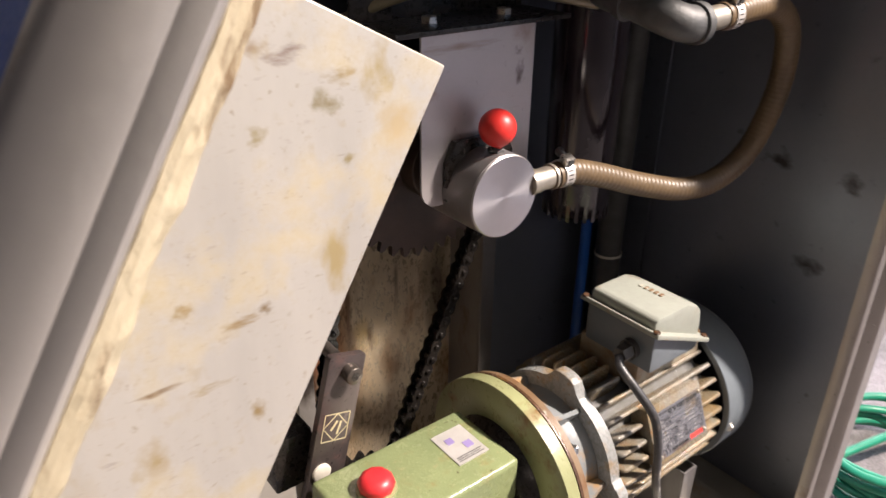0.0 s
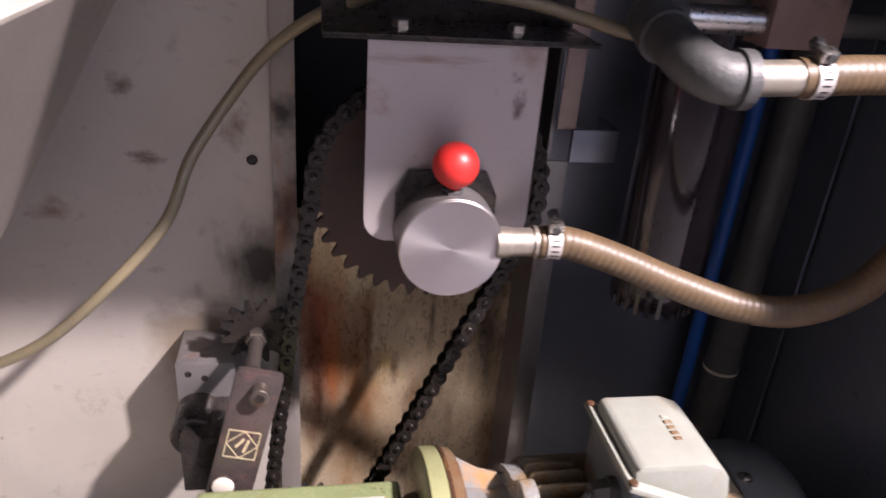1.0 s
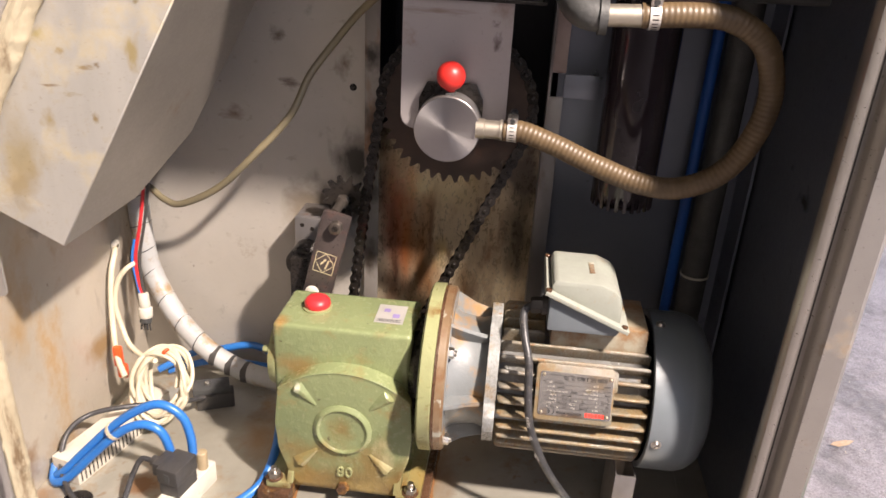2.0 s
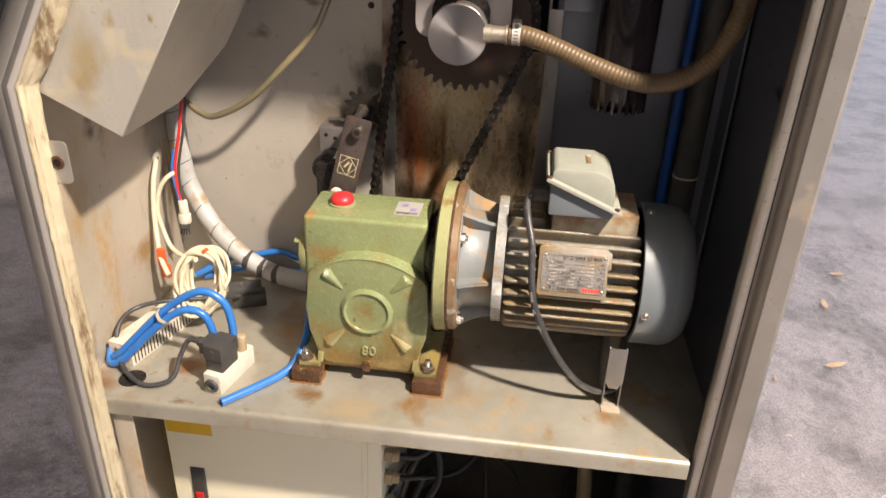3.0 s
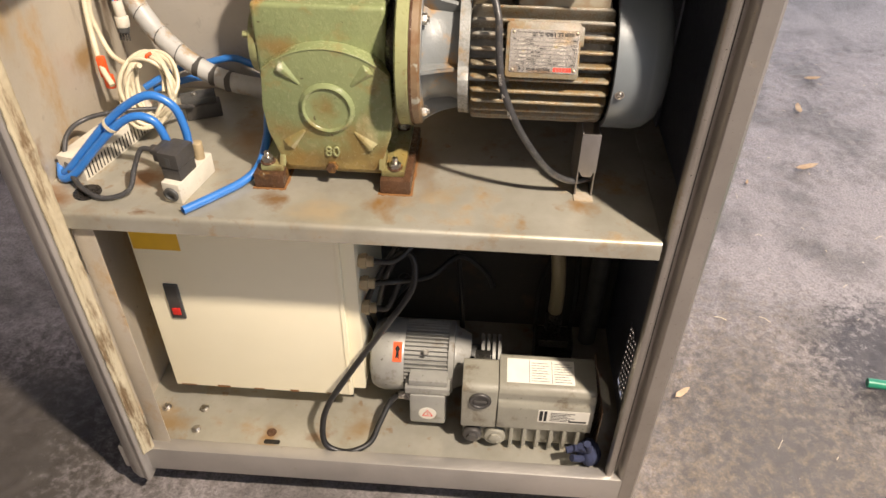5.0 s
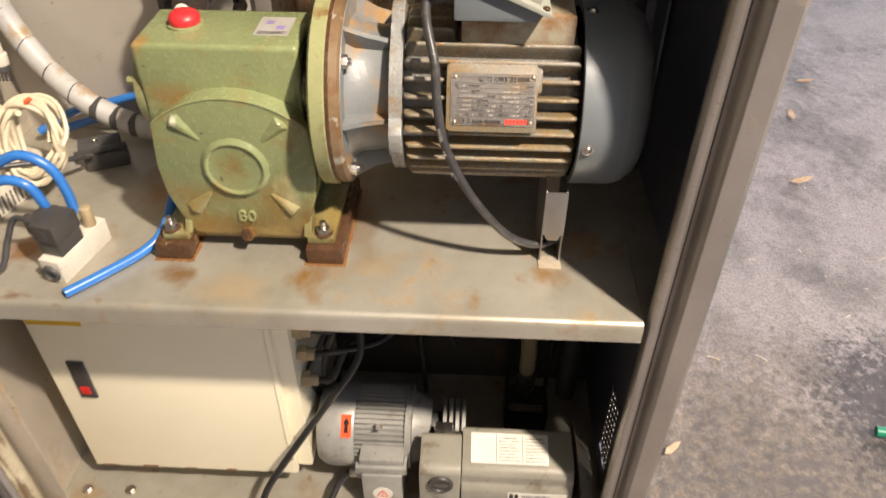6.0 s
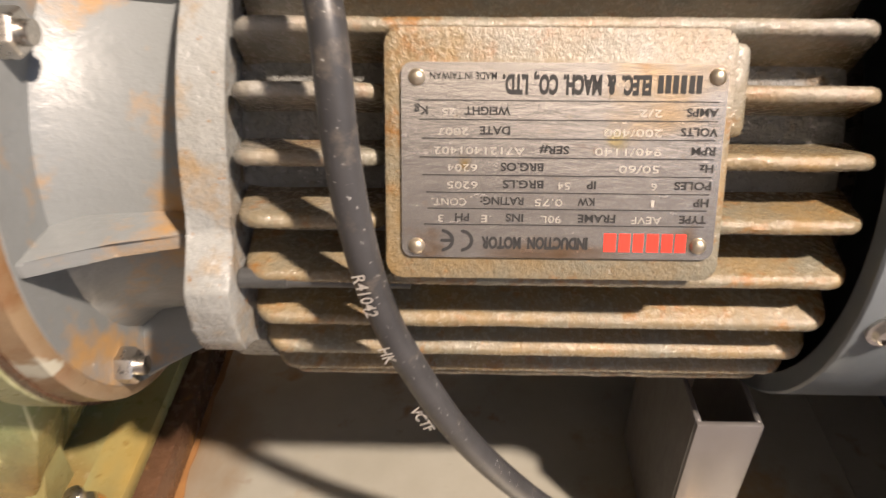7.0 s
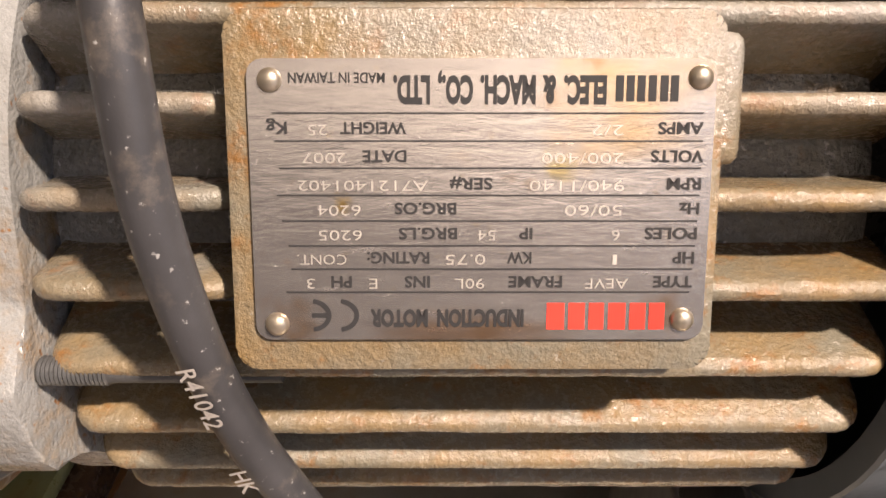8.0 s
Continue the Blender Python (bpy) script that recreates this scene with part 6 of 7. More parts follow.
wires = thing("plug_wires", (-0.29, 0.25, 0.97), "red, blue and black wires with a pale loose plug", "wires")
part("red_wire", tube([(-0.268, 0.268, 1.30), (-0.276, 0.268, 1.235), (-0.289, 0.265, 1.165), (-0.304, 0.260, 1.097), (-0.300, 0.252, 1.05), (-0.293, 0.247, 1.025)], 0.0032, 8), M_REDCAP, wires)
part("black_wire", tube([(-0.262, 0.27, 1.30), (-0.269, 0.27, 1.235), (-0.282, 0.267, 1.165), (-0.297, 0.262, 1.097), (-0.295, 0.253, 1.05), (-0.289, 0.248, 1.025)], 0.0028, 8), M_BLACKPL, wires)
part("blue_wire", tube([(-0.303, 0.262, 1.13), (-0.310, 0.258, 1.09), (-0.303, 0.252, 1.05), (-0.296, 0.246, 1.025)], 0.0028, 8), M_BLUE, wires)
part("plug", merge(rod((-0.2915, 0.247, 1.030), (-0.289, 0.244, 1.0), 0.0095, 16, 0.002), rod((-0.289, 0.244, 1.002), (-0.289, 0.242, 0.982), 0.0125, 16, 0.002)), M_WHITEPL, wires, "pale round plug body")
part("plug_collar", rod((-0.289, 0.242, 0.984), (-0.290, 0.240, 0.972), 0.0105, 16, 0.001), M_GALV, wires, "dull metal plug collar")
for k in range(4):
    part("pin", rod((-0.297 + 0.005 * k, 0.24, 0.974), (-0.299 + 0.006 * k, 0.238, 0.957), 0.0018, 8), M_BLACKPL, wires)

coil = thing("cream_cable_coil", (-0.24, 0.17, S), "coil of cream cable hanging from a wall grommet", "cable")
part("feed", tube([(-0.361, 0.290, 1.100), (-0.350, 0.270, 1.094), (-0.346, 0.246, 1.070), (-0.345, 0.230, 1.022), (-0.340, 0.215, 0.972), (-0.325, 0.19, 0.925), (-0.30, 0.165, 0.90)], 0.0052, 10), M_CREAM, coil)
part("second_feed", tube([(-0.305, 0.262, 1.085), (-0.318, 0.243, 1.076), (-0.333, 0.237, 1.050), (-0.340, 0.232, 1.008), (-0.328, 0.225, 0.961), (-0.305, 0.205, 0.940), (-0.265, 0.18, 0.935), (-0.235, 0.16, 0.945)], 0.0048, 10), M_CREAM, coil)
loops = []
rng = random.Random(4)
for k in range(9):
    cx, cy, cz = -0.227 + rng.uniform(-0.010, 0.010), 0.158 + rng.uniform(-0.010, 0.010), 0.902 + rng.uniform(-0.007, 0.007)
    ra, rb = 0.044 + rng.uniform(-0.010, 0.006), 0.056 + rng.uniform(-0.010, 0.005)
    tl = rng.uniform(-0.25, 0.25)
    for j in range(14):
        a = 2 * math.pi * j / 14
        loops.append((cx + ra * math.cos(a), cy + 0.025 * math.sin(a + tl) + 0.010 * math.sin(2 * a + k), cz + rb * math.sin(a)))
part("cable_loop", tube(loops, 0.0038, 8, 3), M_CREAM, coil)
part("red_tie", merge(box(-0.332, -0.316, 0.186, 0.198, 0.902, 0.945, 0.005), box(-0.327, -0.308, 0.184, 0.196, 0.880, 0.910, 0.006)), M_ORANGE, coil, "orange-red twist tie")
part("coil_tie", tube([(-0.222, 0.170, 0.950), (-0.220, 0.165, 0.962), (-0.214, 0.172, 0.965)], 0.003, 8), M_ORANGE, coil, "orange-red twist tie")
solo("grommet", lathe([(0, 0.004), (0, 0.0125), (0.004, 0.012), (0.007, 0.008), (0.007, 0.004)], (XL + 0.001, 0.290, 1.100), (1, 0.290, 1.100), 20, cap=False), M_WHITEPL, "pale round grommet in the side sheet", "grommet")

# slotted wiring strip lying on the shelf
def wiring_strip():
    g = thing("terminal_strip", (-0.27, 0.11, S), "dusty off-white slotted wiring strip lying askew", "wiring strip")
    p, q = Vector((-0.317, -0.004, S + 0.0225)), Vector((-0.262, 0.215, S + 0.0225))
    d = (q - p).normalized()
    side = Vector((d.y, -d.x, 0)).normalized()
    L = (q - p).length
    m = axes(p, d, -side)
    part("duct", box(0, L, -0.018, 0.034, -0.0222, 0.0225, 0.002, 2, m), M_WHITEPL, g)
    for k in range(int(L / 0.0085) - 1):
        part("slot", box(0.006 + 0.0085 * k, 0.0085 + 0.0085 * k, -0.0186, -0.0178, -0.018, 0.010, 0, 1, m), M_BLACK, g)
    return g


wiring_strip()
jb = thing("relay_box", (-0.17, 0.25, S), "small black and steel relay box at the rear of the shelf", "box")
jm = Matrix.Translation((-0.170, 0.245, S)) @ Matrix.Rotation(radians(24), 4, "Z")
part("black_case", box(-0.035, 0.035, -0.018, 0.014, 0.0, 0.030, 0.003, 2, jm), M_BLACKPL, jb)
part("steel_cover", box(-0.040, 0.028, -0.012, 0.024, 0.0305, 0.044, 0.002, 2, jm), M_GALV, jb)
part("cover_screw", rod(jm @ Vector((-0.012, 0.004, 0.044)), jm @ Vector((-0.012, 0.004, 0.050)), 0.005, 12, 0.001), M_BRIGHT, jb)


def valve():
    g = thing("solenoid_valve", (-0.13, -0.01, S), "black solenoid coil on a white valve block", "valve")
    d = Vector((0.22, 0.97, 0)).normalized()
    sd = Vector((d.y, -d.x, 0))
    o = Vector((-0.125, -0.058, S))
    m = axes(o, sd, d)
    part("block", box(-0.017, 0.017, 0.0, 0.108, 0, 0.040, 0.003, 2, m), M_WHITEPL, g)
    p0 = m @ Vector((0, 0.001, 0.019))
    p1 = m @ Vector((0, -0.006, 0.018))
    port = part("port", lathe([(0, 0.0135), (0.005, 0.0135), (0.006, 0.009), (0.002, 0.006)], p0, p1, 24), M_GALV, g, "grey round end port")
    part("coil", merge(box(-0.0175, 0.0165, 0.012, 0.060, 0.040, 0.062, 0.002, 2, m), box(-0.0195, 0.0185, 0.010, 0.062, 0.0625, 0.092, 0.004, 2, m)), M_BLACKPL, g, "black solenoid coil")
    part("connector", merge(box(-0.034, -0.0195, 0.018, 0.054, 0.066, 0.090, 0.003, 2, m), rod(m @ Vector((-0.034, 0.036, 0.078)), m @ Vector((-0.046, 0.036, 0.078)), 0.009, 16, 0.001)), M_BLACKPL, g)
    part("coil_mark", box(-0.004, 0.004, 0.0092, 0.0101, 0.068, 0.084, 0, 1, m), M_GALV, g)
    f0, f1 = m @ Vector((0.006, 0.088, 0.03)), m @ Vector((0.006, 0.088, 0.072))
    part("push_fitting", rod(f0, f1, 0.009, 20, 0.0015), M_BRASS, g, "dull push-in fitting")
    return g


valve()
solo("valve_lead", tube([(-0.164, -0.013, 0.878), (-0.184, -0.010, 0.874), (-0.197, -0.022, 0.846), (-0.205, -0.045, 0.815), (-0.235, -0.060, 0.806), (-0.268, -0.057, 0.808), (-0.305, -0.030, 0.813), (-0.335, 0.005, 0.832), (-0.343, 0.045, 0.862), (-0.325, 0.085, 0.872), (-0.27, 0.115, 0.875), (-0.20, 0.17, 0.855), (-0.178, 0.215, 0.835)], 0.0045, 10), M_RUBBER, "grey lead from the solenoid coil", "lead")


def blue_tubes():
    a = [(-0.112, 0.022, 0.868), (-0.113, 0.022, 0.905), (-0.124, 0.022, 0.943), (-0.158, 0.021, 0.962), (-0.200, 0.018, 0.944), (-0.245, 0.012, 0.908), (-0.290, 0.002, 0.862), (-0.325, -0.006, 0.825), (-0.342, 0.000, 0.813), (-0.352, 0.03, 0.809), (-0.352, 0.11, 0.809)]
    b = [(-0.142, 0.012, 0.85), (-0.146, 0.012, 0.885), (-0.158, 0.011, 0.918), (-0.188, 0.010, 0.927), (-0.225, 0.006, 0.908), (-0.268, -0.004, 0.868), (-0.308, -0.014, 0.826), (-0.330, -0.016, 0.811), (-0.344, -0.008, 0.809), (-0.351, 0.012, 0.823)]
    for pts in ([(-0.31, 0.30, 0.826), (-0.245, 0.33, 0.856), (-0.193, 0.335, 0.867), (-0.130, 0.338, 0.882), (-0.083, 0.338, 0.868), (-0.035, 0.338, 0.845)],
                [(-0.30, 0.32, 0.812), (-0.23, 0.338, 0.830), (-0.195, 0.338, 0.835), (-0.146, 0.338, 0.837), (-0.08, 0.338, 0.832), (-0.03, 0.338, 0.815)]):
        solo("air_tube", tube(pts, 0.0072, 12, 10), M_BLUE, "blue air tube behind the wrapped cable", "tube", "air tubes")
    for pts in (a, b):
        solo("air_tube", tube(pts, 0.0072, 12, 10), M_BLUE, "bright blue air tube looped to the valve", "tube", "air tubes")
    solo("air_tube", tube([(-0.0975, -0.088, S + 0.0085), (-0.06, -0.045, S + 0.0085), (-0.02, 0.005, S + 0.010), (0.0, 0.04, S + 0.022), (0.005, 0.09, S + 0.05), (-0.01, 0.16, S + 0.06), (-0.03, 0.25, S + 0.06)], 0.0075, 14, 10, hollow=0.66), M_BLUE, "blue air tube with a cut open end on the shelf", "tube", "air tubes")
    solo("cable_tie", lathe([(-0.003, 0.0135), (-0.003, 0.0148), (0.003, 0.0148), (0.003, 0.0135)], (-0.235, 0.009, 0.908), (-0.215, 0.012, 0.925), 20, cap=False), M_CREAM, "pale cable tie round the blue tubes", "cable tie")


blue_tubes()


# ---- lower bay ----
def control_box():
    g = thing("control_box", (-0.07, 0.1, 0.21), "cream enamelled control box with a rusty lower edge", "control box")
    part("body", box(-0.270, 0.158, 0.045, YB, 0.215, S - 0.05, 0.003), M_ENAMEL, g)
    door = part("door", box(-0.283, 0.131, 0.029, 0.044, 0.208, S - 0.045, 0.004, 2), M_ENAMEL, g, "cream flat door")
    part("door_fold", box(0.1215, 0.1245, 0.0275, 0.029, 0.212, S - 0.05), M_ENAMEL, door, "pale folded door edge")
    for k in range(5):
        part("rust_run", box(-0.27 + 0.085 * k, -0.235 + 0.08 * k, 0.0286, 0.0289, 0.209, 0.213 + 0.002 * (k % 2)), M_RUSTRIM, door, "rust along the lower edge")
    hd = part("handle", box(-0.241, -0.211, 0.0245, 0.029, 0.432, 0.528, 0.001), M_GALV, door, "grey flush latch")
    part("latch_plate", box(-0.2365, -0.2155, 0.0238, 0.0245, 0.438, 0.522), M_BLACKPL, hd)
    part("latch_button", box(-0.2345, -0.2175, 0.0205, 0.0238, 0.446, 0.464, 0.001), M_RED, hd, "red latch button")
    part("yellow_label", box(-0.279, -0.184, 0.0282, 0.0287, 0.618, 0.665), M_YELLOW, door, "yellow warning label")
    part("door_screw", rod((0.124, 0.029, 0.262), (0.124, 0.025, 0.262), 0.004, 12), M_BRASS, door)
    for z in (0.578, 0.518, 0.448):
        gl = part("gland", merge(rod((0.158, 0.075, z), (0.166, 0.075, z), 0.0135, 20), rod((0.168, 0.075, z), (0.190, 0.075, z), 0.0115, 18, 0.002)), M_BRASS, g, "beige cable gland")
        part("gland_nut", hexnut((0.164, 0.075, z), (0.176, 0.075, z), 0.0165), M_BRASS, gl)
    return g


control_box()

for pts in ([(0.185, 0.075, 0.578), (0.23, 0.085, 0.575), (0.27, 0.12, 0.60), (0.32, 0.18, 0.68), (0.36, 0.24, 0.76)],
            [(0.185, 0.075, 0.518), (0.23, 0.085, 0.518), (0.30, 0.14, 0.49), (0.36, 0.2, 0.50), (0.42, 0.24, 0.42), (0.44, 0.26, 0.36)],
            [(0.185, 0.075, 0.448), (0.215, 0.08, 0.45), (0.24, 0.12, 0.50), (0.25, 0.16, 0.45), (0.2, 0.26, 0.30), (0.17, 0.28, 0.2), (0.2, 0.29, 0.147)],
            [(0.29, 0.13, 0.745), (0.28, 0.13, 0.68), (0.20, 0.12, 0.52), (0.16, 0.11, 0.42), (0.165, 0.16, 0.30), (0.17, 0.22, 0.2), (0.18, 0.3, 0.147)],
            [(0.33, 0.2, 0.75), (0.33, 0.21, 0.65), (0.35, 0.23, 0.5), (0.36, 0.25, 0.4), (0.37, 0.28, 0.2), (0.37, 0.3, 0.147)],
            [(0.60, 0.3, 0.76), (0.60, 0.3, 0.6), (0.58, 0.31, 0.45), (0.56, 0.32, 0.3), (0.56, 0.33, 0.147)],
            [(0.645, 0.3, 0.76), (0.65, 0.3, 0.6), (0.64, 0.31, 0.45), (0.65, 0.32, 0.3), (0.65, 0.33, 0.147)]):
    solo("black_cable", tube(pts, 0.0062, 10), M_CABLE, "black cable hanging in the lower bay", "cable", "lower bay cables")


def vacuum_pump():
    g = thing("vacuum_pump", (0.45, 0.08, FLOOR), "dirty grey oil vacuum pump with its motor", "pump")
    MY, MZ = 0.112, 0.268

    def at(x):
        return (x, MY, MZ), (x + 1, MY, MZ)

    cw = part("motor_cowl", lathe([(0.0, 0.0), (0.0, 0.05), (0.006, 0.072), (0.018, 0.080), (0.034, 0.0835), (0.078, 0.0835), (0.080, 0.082)], *at(0.168), 56, cap=False), M_PUMPMOTOR, g, "smooth silver-grey fan cowl")
    sk = part("arrow_sticker", box(-0.010, 0.010, -0.022, 0.022, 0, 0.0006, 0, 1, axes((0.233, MY - 0.0840 * math.cos(radians(50)), MZ + 0.0840 * math.sin(radians(50))), (1, 0, 0), (0, math.sin(radians(50)), math.cos(radians(50))))), M_ORANGE, cw, "orange direction sticker")
    m2 = axes((0.233, MY - 0.0846 * math.cos(radians(50)), MZ + 0.0846 * math.sin(radians(50))), (1, 0, 0), (0, math.sin(radians(50)), math.cos(radians(50))))
    part("arrow", prism([(0, 0.016), (0.006, 0.006), (0.003, 0.002), (0.004, -0.016), (0, -0.012), (-0.004, -0.016), (-0.003, 0.002), (-0.006, 0.006)], 0.0003, m2), M_BLACK, sk)
    part("motor_core", lathe([(0, 0.074), (0.1, 0.074)], *at(0.247), 48), M_PUMPMOTOR, g)
    for k in range(52):
        a = radians(6.92 * k)
        if 190 < 6.92 * k < 250:
            continue
        u = Vector((0, -math.cos(a), math.sin(a)))
        part("fin", box(0.248, 0.345, 0.072, 0.0835, -0.0016, 0.0016, 0.0006, 1, axes((0, MY, MZ), (1, 0, 0), u)), M_PUMPMOTOR, g)
    part("end_shield", lathe([(0, 0.083), (0.012, 0.083), (0.014, 0.072), (0.03, 0.066), (0.05, 0.055)], *at(0.346), 48), M_PUMPMOTOR, g)
    part("lift_eye", merge(rod((0.298, MY - 0.050, MZ + 0.062), (0.298, MY - 0.062, MZ + 0.078), 0.004, 12), hexnut((0.298, MY - 0.058, MZ + 0.073), (0.298, MY - 0.063, MZ + 0.079), 0.007)), M_BRIGHT, g)
    part("coupling_guard", merge(*[lathe([(0, 0.045), (0.001, 0.058), (0.008, 0.058), (0.009, 0.045)], *at(0.418 + 0.0125 * k), 40) for k in range(4)]), M_PUMPMOTOR, g, "ribbed coupling guard")
    part("coupling", rod((0.385, MY, MZ), (0.42, MY, MZ), 0.032, 32), M_GALV, g)
    part("lantern_lug", box(0.405, 0.44, 0.045, 0.075, 0.318, 0.338, 0.003), M_BRIGHT, g)
    tb = part("terminal_box", box(0.264, 0.346, -0.004, 0.06, 0.166, 0.262, 0.008, 2), M_PUMPMOTOR, g, "motor terminal box")
    part("box_neck", box(0.254, 0.354, 0.0, 0.075, 0.262, 0.282, 0.003), M_PUMPMOTOR, tb)
    part("box_arch", box(0.262, 0.348, 0.006, 0.08, 0.282, 0.300, 0.004), M_PUMPMOTOR, tb)
    wl_ = part("warning_disc", lathe([(0, 0.020), (0.0008, 0.020)], (0.305, -0.004, 0.203), (0.305, -1, 0.203), 28), M_PAPER, tb, "round white warning sticker")
    tri = [(0.0, 0.012), (0.0115, -0.008), (-0.0115, -0.008)]
    edges = []
    for p, q in zip(tri, tri[1:] + tri[:1]):
        edges.append(tube([(0.305 + p[0], -0.0050, 0.203 + p[1]), (0.305 + q[0], -0.0050, 0.203 + q[1])], 0.0009, 6, 1, smooth=False))
    part("warning_triangle", merge(*edges, box(0.3042, 0.3058, -0.0056, -0.0050, 0.199, 0.208)), M_REDINK, wl_)
    part("gland", merge(hexnut((0.264, 0.03, 0.222), (0.250, 0.03, 0.222), 0.013), rod((0.252, 0.03, 0.222), (0.236, 0.03, 0.222), 0.0105, 18, 0.002)), M_BRIGHT, g)
    # oil box
    YP = -0.045
    prof = [(YP, 0.222), (YP, 0.292), (YP + 0.004, 0.303), (YP + 0.008, 0.309), (YP + 0.006, 0.330), (YP + 0.012, 0.341), (YP + 0.020, 0.345), (0.050, 0.353), (0.058, 0.347), (0.060, 0.20)]
    part("oil_box", prism(prof, 0.205, axes((0.459, 0, 0), (0, 1, 0), (0, 0, 1)), 0.004), M_PUMP, g, "cast oil box with a stepped top")
    prof2 = [(YP + 0.004, 0.215), (YP + 0.004, 0.335), (YP + 0.010, 0.343), (YP + 0.018, 0.346), (0.036, 0.349), (0.044, 0.343), (0.044, 0.20)]
    part("filler_side", prism(prof2, 0.077, axes((0.381, 0, 0), (0, 1, 0), (0, 0, 1)), 0.004), M_PUMP, g)
    part("filler_cap", lathe([(0, 0.0235), (0.004, 0.0235), (0.006, 0.022), (0.006, 0.017), (0.004, 0.016), (0.004, 0.0)], (0.421, YP + 0.004, 0.306), (0.421, -1, 0.306), 32, cap=False), M_BLACKPL, g, "black round filler cap")
    part("cap_grip", box(0.407, 0.435, YP - 0.004, YP + 0.001, 0.303, 0.309, 0.001), M_BLACKPL, g)
    la = axes((0.475, YP + 0.0245, 0.3462), (1, 0, 0), (0, 0.0752, 0.0080))
    lb = part("notice_label", box(0, 0.143, 0, 0.062, 0, 0.0006, 0, 1, la), M_PAPER, g, "white notice label with three panels")
    part("label_rule", merge(box(0.047, 0.048, 0.002, 0.060, 0.0006, 0.0009, 0, 1, la), box(0.095, 0.096, 0.002, 0.060, 0.0006, 0.0009, 0, 1, la), *[box(0.052 + 0.048 * c, 0.090 + 0.048 * c - 0.004 * (k % 3), 0.006 + 0.0065 * k, 0.0072 + 0.0065 * k, 0.0006, 0.0009, 0, 1, la) for c in (0, 1) for k in range(8)]), M_GALV, lb)
    tl_ = part("type_label", box(0.546, 0.655, YP - 0.0007, YP, 0.252, 0.292), M_PAPER, g, "small printed type label")
    part("label_print", merge(box(0.549, 0.556, YP - 0.0011, YP - 0.0007, 0.256, 0.289), box(0.559, 0.565, YP - 0.0011, YP - 0.0007, 0.256, 0.289), *[box(0.572, 0.608 + 0.008 * (k % 3), YP - 0.0011, YP - 0.0007, 0.258 + 0.005 * k, 0.2596 + 0.005 * k) for k in range(6)], box(0.612, 0.650, YP - 0.0011, YP - 0.0007, 0.256, 0.261)), M_INK, tl_)
    part("sump", box(0.386, 0.660, YP + 0.018, 0.05, 0.152, 0.224, 0.006, 2), M_PUMP, g)
    for k in range(6):
        x = 0.489 + 0.029 * k
        part("sump_fin", box(x, x + 0.009, YP + 0.001, YP + 0.03, 0.156, 0.224, 0.003, 2), M_PUMP, g)
    for x, r, mt in ((0.408, 0.021, M_BLACKPL), (0.458, 0.024, M_PUMP)):
        part("drain_plug", merge(rod((x, YP + 0.02, 0.182), (x, YP + 0.002, 0.182), r, 28, 0.003), hexnut((x, YP + 0.004, 0.182), (x, YP - 0.004, 0.182), r * 0.62)), mt, g)
    part("pump_foot", merge(box(0.39, 0.42, -0.02, 0.05, FLOOR, 0.153, 0.002), box(0.61, 0.65, -0.02, 0.05, FLOOR, 0.153, 0.002)), M_BLACKPL, g)
    part("motor_foot", merge(box(0.26, 0.34, 0.10, 0.20, FLOOR, 0.146, 0.002), box(0.29, 0.31, 0.11, 0.19, 0.146, 0.21, 0.002)), M_PUMPMOTOR, g)
    part("inlet_block", box(0.545, 0.635, 0.16, 0.225, 0.20, 0.275, 0.004), M_BLACK, g)
    part("inlet_tag", box(0.553, 0.620, 0.157, 0.1595, 0.272, 0.292, 0.001), M_BRIGHT, g)
    part("inlet_tower", rod((0.588, 0.22, 0.27), (0.588, 0.22, 0.33), 0.02, 24, 0.003), M_BLACK, g)
    return g


vacuum_pump()
solo("suction_hose", tube([(0.588, 0.22, 0.325), (0.588, 0.22, 0.40), (0.578, 0.225, 0.50), (0.555, 0.25, 0.60), (0.53, 0.28, 0.68), (0.52, 0.3, 0.76)], 0.0165, 16, 30, 0.0004, 0.006), M_YELLOWTUBE, "amber suction hose rising from the pump", "hose")
solo("pump_lead", tube([(0.236, 0.03, 0.222), (0.216, 0.015, 0.205), (0.198, -0.02, 0.178), (0.180, -0.055, 0.152), (0.145, -0.078, 0.147), (0.110, -0.080, 0.147), (0.082, -0.075, 0.165), (0.077, -0.058, 0.205), (0.090, -0.040, 0.255), (0.132, -0.008, 0.318), (0.205, 0.035, 0.42), (0.262, 0.07, 0.50), (0.272, 0.09, 0.545), (0.262, 0.105, 0.575), (0.235, 0.11, 0.57), (0.205, 0.11, 0.50), (0.182, 0.14, 0.38), (0.18, 0.2, 0.25)], 0.0068, 12), M_CABLE, "black rubber lead looping over the cabinet floor", "lead")
for tx, tz in ((0.372, 0.70), (0.368, 0.61)):
    solo("wall_clip", box(tx, tx + 0.055, YB - 0.006, YB, tz, tz + 0.006, 0.001), M_PAPER, "thin bright metal strip on the lower back sheet", "clip", "wall clips")
guard = thing("mesh_guard", (0.69, 0.08, FLOOR), "perforated brown steel guard beside the pump", "guard")
part("guard_sheet", box(0.6785, 0.6805, -0.05, 0.12, FLOOR, 0.30), M_TAN, guard)
for i in range(9):
    part("guard_hole", merge(*[rod((0.6786, -0.042 + 0.013 * j + 0.0065 * (i % 2), 0.155 + 0.016 * i), (0.6780, -0.042 + 0.013 * j + 0.0065 * (i % 2), 0.155 + 0.016 * i), 0.0042, 8) for j in range(11)]), M_BLACK, guard)


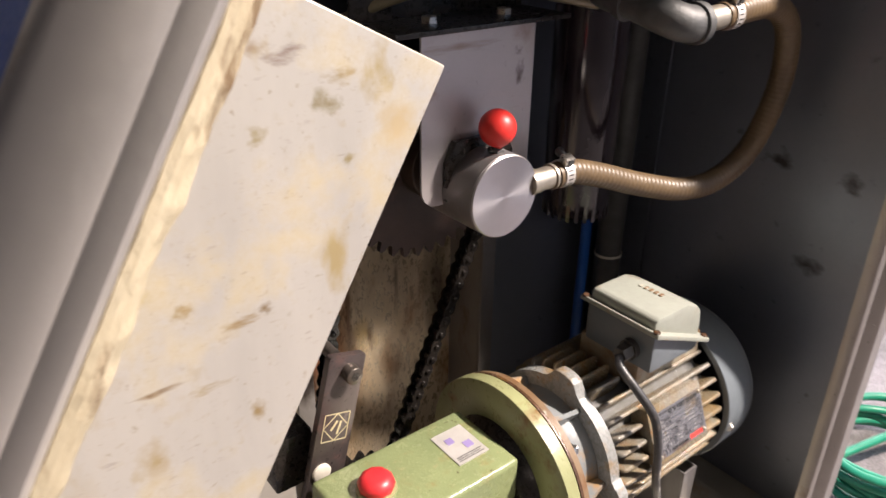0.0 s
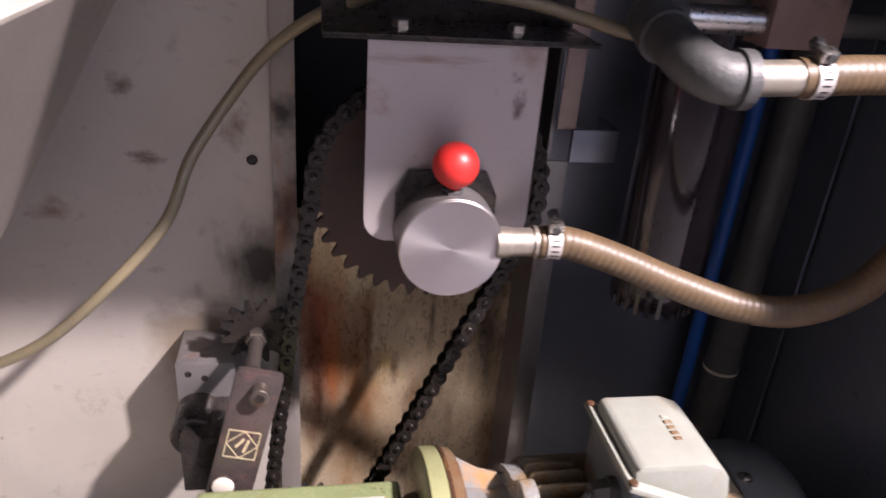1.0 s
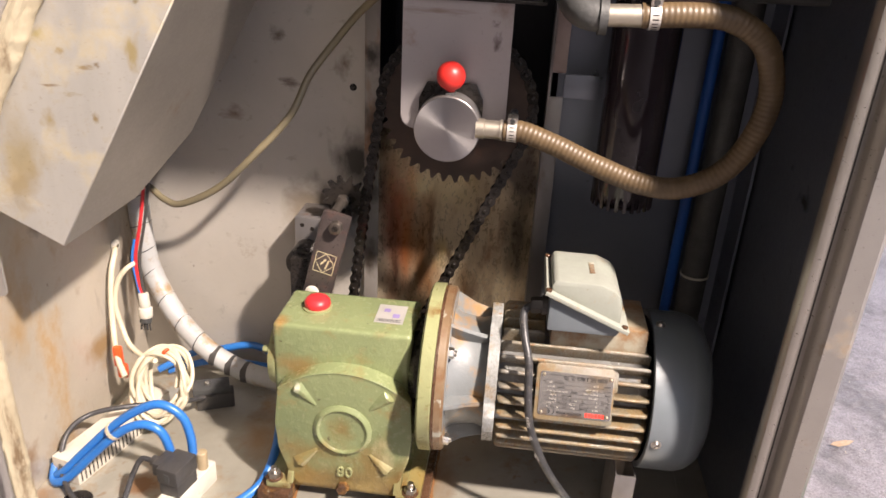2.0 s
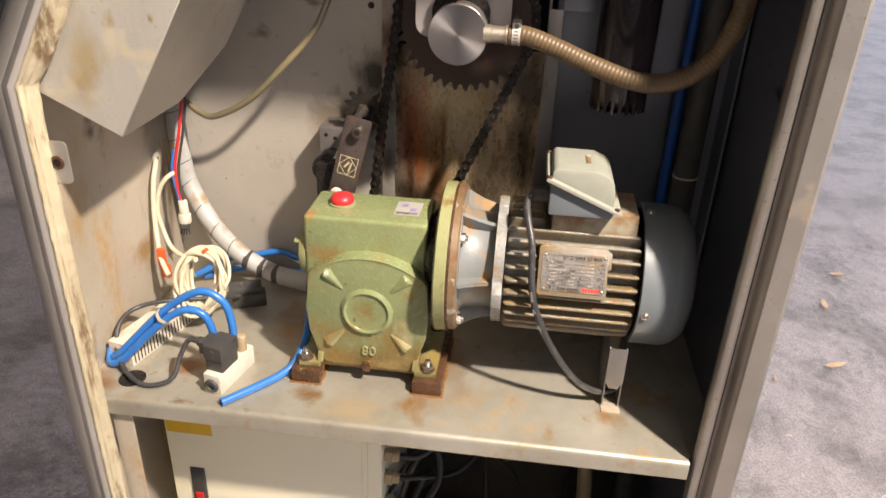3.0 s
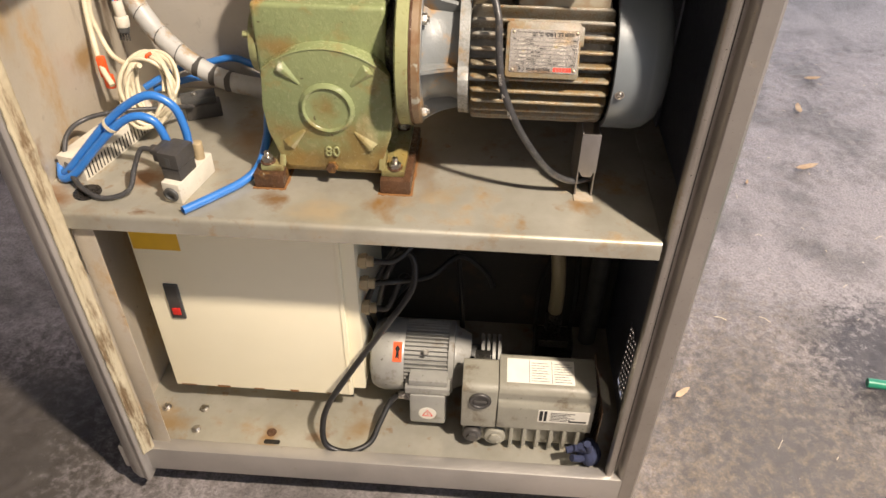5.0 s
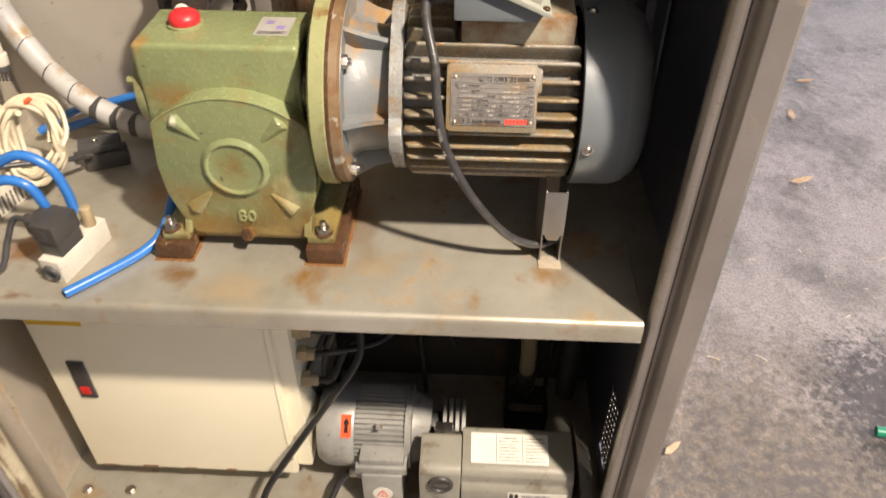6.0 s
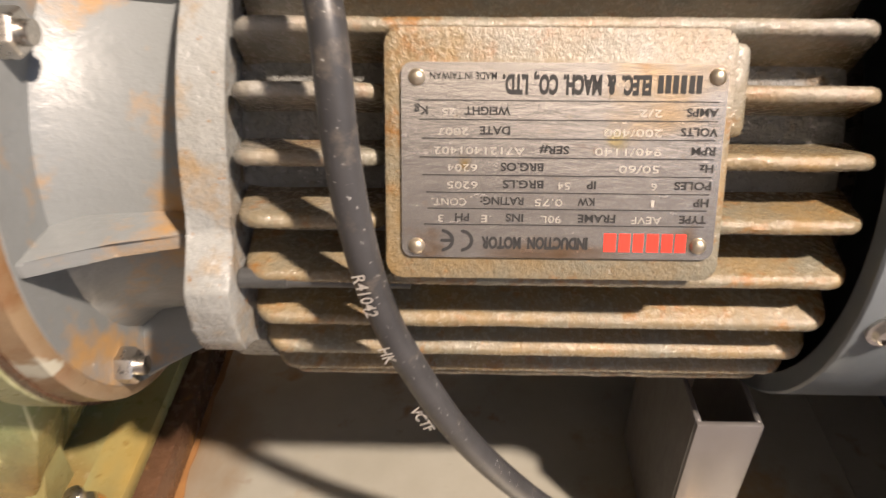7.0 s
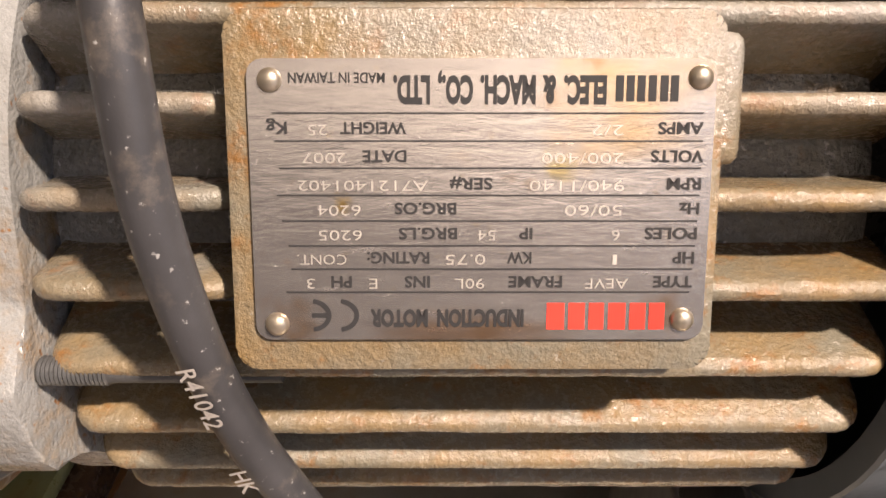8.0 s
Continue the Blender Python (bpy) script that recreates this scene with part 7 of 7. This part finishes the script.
def glove():
    g = thing("work_glove", (0.66, -0.06, FLOOR), "crumpled dark blue knitted work glove", "glove")
    bm = bmesh.new()
    bmesh.ops.create_icosphere(bm, subdivisions=3, radius=1)
    for v in bm.verts:
        v.co = Vector((0.668 + v.co.x * 0.022, -0.055 + v.co.y * 0.030, 0.170 + v.co.z * 0.032)) + v.normal * 0.004 * noise.noise(v.co * 4)
    part("palm", bm, M_GLOVE, g)
    for k in range(4):
        part("finger", tube([(0.664 - 0.004 * k, -0.062, 0.182), (0.660 - 0.009 * k, -0.074, 0.206), (0.654 - 0.014 * k, -0.080, 0.232 - 0.009 * k)], 0.0078, 10), M_GLOVE, g)
    part("thumb", tube([(0.655, -0.07, 0.168), (0.640, -0.082, 0.180), (0.626, -0.086, 0.188)], 0.0082, 10), M_GLOVE, g)
    part("cuff", rod((0.672, -0.045, 0.142), (0.670, -0.052, 0.165), 0.026, 20, 0.004), M_GLOVE, g)
    return g


glove()
for bx, by in ((-0.317, 0.013), (-0.227, 0.016), (-0.227, -0.043)):
    solo("floor_bolt", merge(hexnut((bx, by, FLOOR), (bx, by, FLOOR + 0.007), 0.0085), rod((bx, by, FLOOR), (bx, by, FLOOR + 0.001), 0.0115, 20)), M_BRIGHT, "plated hex bolt in the cabinet floor", "bolt", "floor bolts")
solo("floor_hole", lathe([(0, 0.004), (0, 0.0115), (0.0012, 0.011), (0.0012, 0.004)], (-0.052, -0.038, FLOOR), (-0.052, -0.038, 1), 24), M_RUST, "rusty bolt hole in the cabinet floor", "hole")
solo("floor_slot", prism(rounded(-0.063, -0.026, -0.070, -0.058, 0.005, 3), 0.0006, axes((0, 0, FLOOR + 0.0004), (1, 0, 0), (0, 1, 0))), M_BLACK, "dark slot cut in the cabinet floor", "slot")

# ---- things outside ----
for px, py, a, L in ((1.64, 1.428, 20, 0.10), (1.386, 1.304, 70, 0.035), (0.964, 0.268, 40, 0.06), (1.9, 2.2, 10, 0.08), (1.75, 1.9, 80, 0.09), (2.0, 1.4, 130, 0.07)):
    bm = bmesh.new()
    m = axes((px, py, 0.006), (math.cos(radians(a)), math.sin(radians(a)), 0), (-math.sin(radians(a)), math.cos(radians(a)), 0))
    out = [(-L / 2, 0), (-L / 5, L * 0.16), (L / 4, L * 0.13), (L / 2, 0.0), (L / 5, -L * 0.1), (-L / 4, -L * 0.13)]
    bm = prism(out, 0.002, m)
    for v in bm.verts:
        v.co.z += 0.15 * abs((v.co - Vector((px, py, 0))).length) + 0.004 * noise.noise(v.co * 60)
    solo("dry_leaf", bm, M_LEAF, "curled dry leaf on the asphalt", "leaf", "leaves")


def straw():
    """Short pale straws strewn over the yard."""
    bm = bmesh.new()
    r = random.Random(12)
    for k in range(60):
        px, py, a, L = r.uniform(0.95, 2.6), r.uniform(-0.1, 2.4), r.uniform(0, 3.14), r.choice((0.006, 0.006, 0.008, 0.012, 0.02, 0.035))
        dx, dy = math.cos(a) * L / 2, math.sin(a) * L / 2
        bm = merge(bm, tube([(px - dx, py - dy, 0.002), (px, py, 0.004 + 0.05 * L), (px + dx, py + dy, 0.002)], r.uniform(0.0006, 0.0015), 5, 3))
    solo("straw", bm, M_STRAW, "short pale straws strewn over the asphalt", "straw", kind="stuff")


straw()


def hose_coil():
    g = thing("garden_hose", (2.0, 0.2, 0), "coil of green garden hose on the ground", "hose")
    pts = []
    for k in range(7 * 24):
        a = 2 * math.pi * k / 24
        r = 0.24 + 0.02 * math.sin(k * 0.37)
        pts.append((2.02 + r * math.cos(a), 0.14 + r * math.sin(a) * 0.9, 0.014 + 0.022 * (k / 24) + 0.006 * math.sin(k)))
    pts += [(1.75, 0.25, 0.10), (1.62, 0.31, 0.03), (1.47, 0.34, 0.014)]
    part("coil", tube(pts, 0.0135, 10, 2), M_TEAL, g)
    return g


hose_coil()


# ---- unseen roof and walls added to shape the light ----
solo("light_block_roof", merge(box(-4.0, 2.0, -4.5, 0.9, 4.3, 4.4), box(-4.0, -0.45, 0.9, 5.0, 4.3, 4.4)), M_BLOCKER, "unseen roof added to hold sky light off the machine", "roof", kind="structure")
solo("light_block_side", box(-4.1, -4.0, -4.5, 5.1, 0.0, 4.4), M_BLOCKER, "unseen dark wall added to block sky light", "wall", kind="structure")
solo("light_block_front", box(-4.0, 2.7, -4.6, -4.5, 0.0, 2.82), M_BLOCKER, "unseen dark wall added to block sky light", "wall", kind="structure")
# unseen reflector: its pale face brightens the top of the nameplate
solo("reflector_wall", box(-4.0, 2.7, -4.6, -4.5, 2.82, 4.3), M_REFLECTOR, "unseen pale wall added as a reflector for the nameplate", "wall", kind="structure")
solo("light_block_rear", box(-4.0, -0.45, 5.0, 5.1, 0.0, 4.3), M_BLOCKER, "unseen dark wall added to block sky light", "wall", kind="structure")
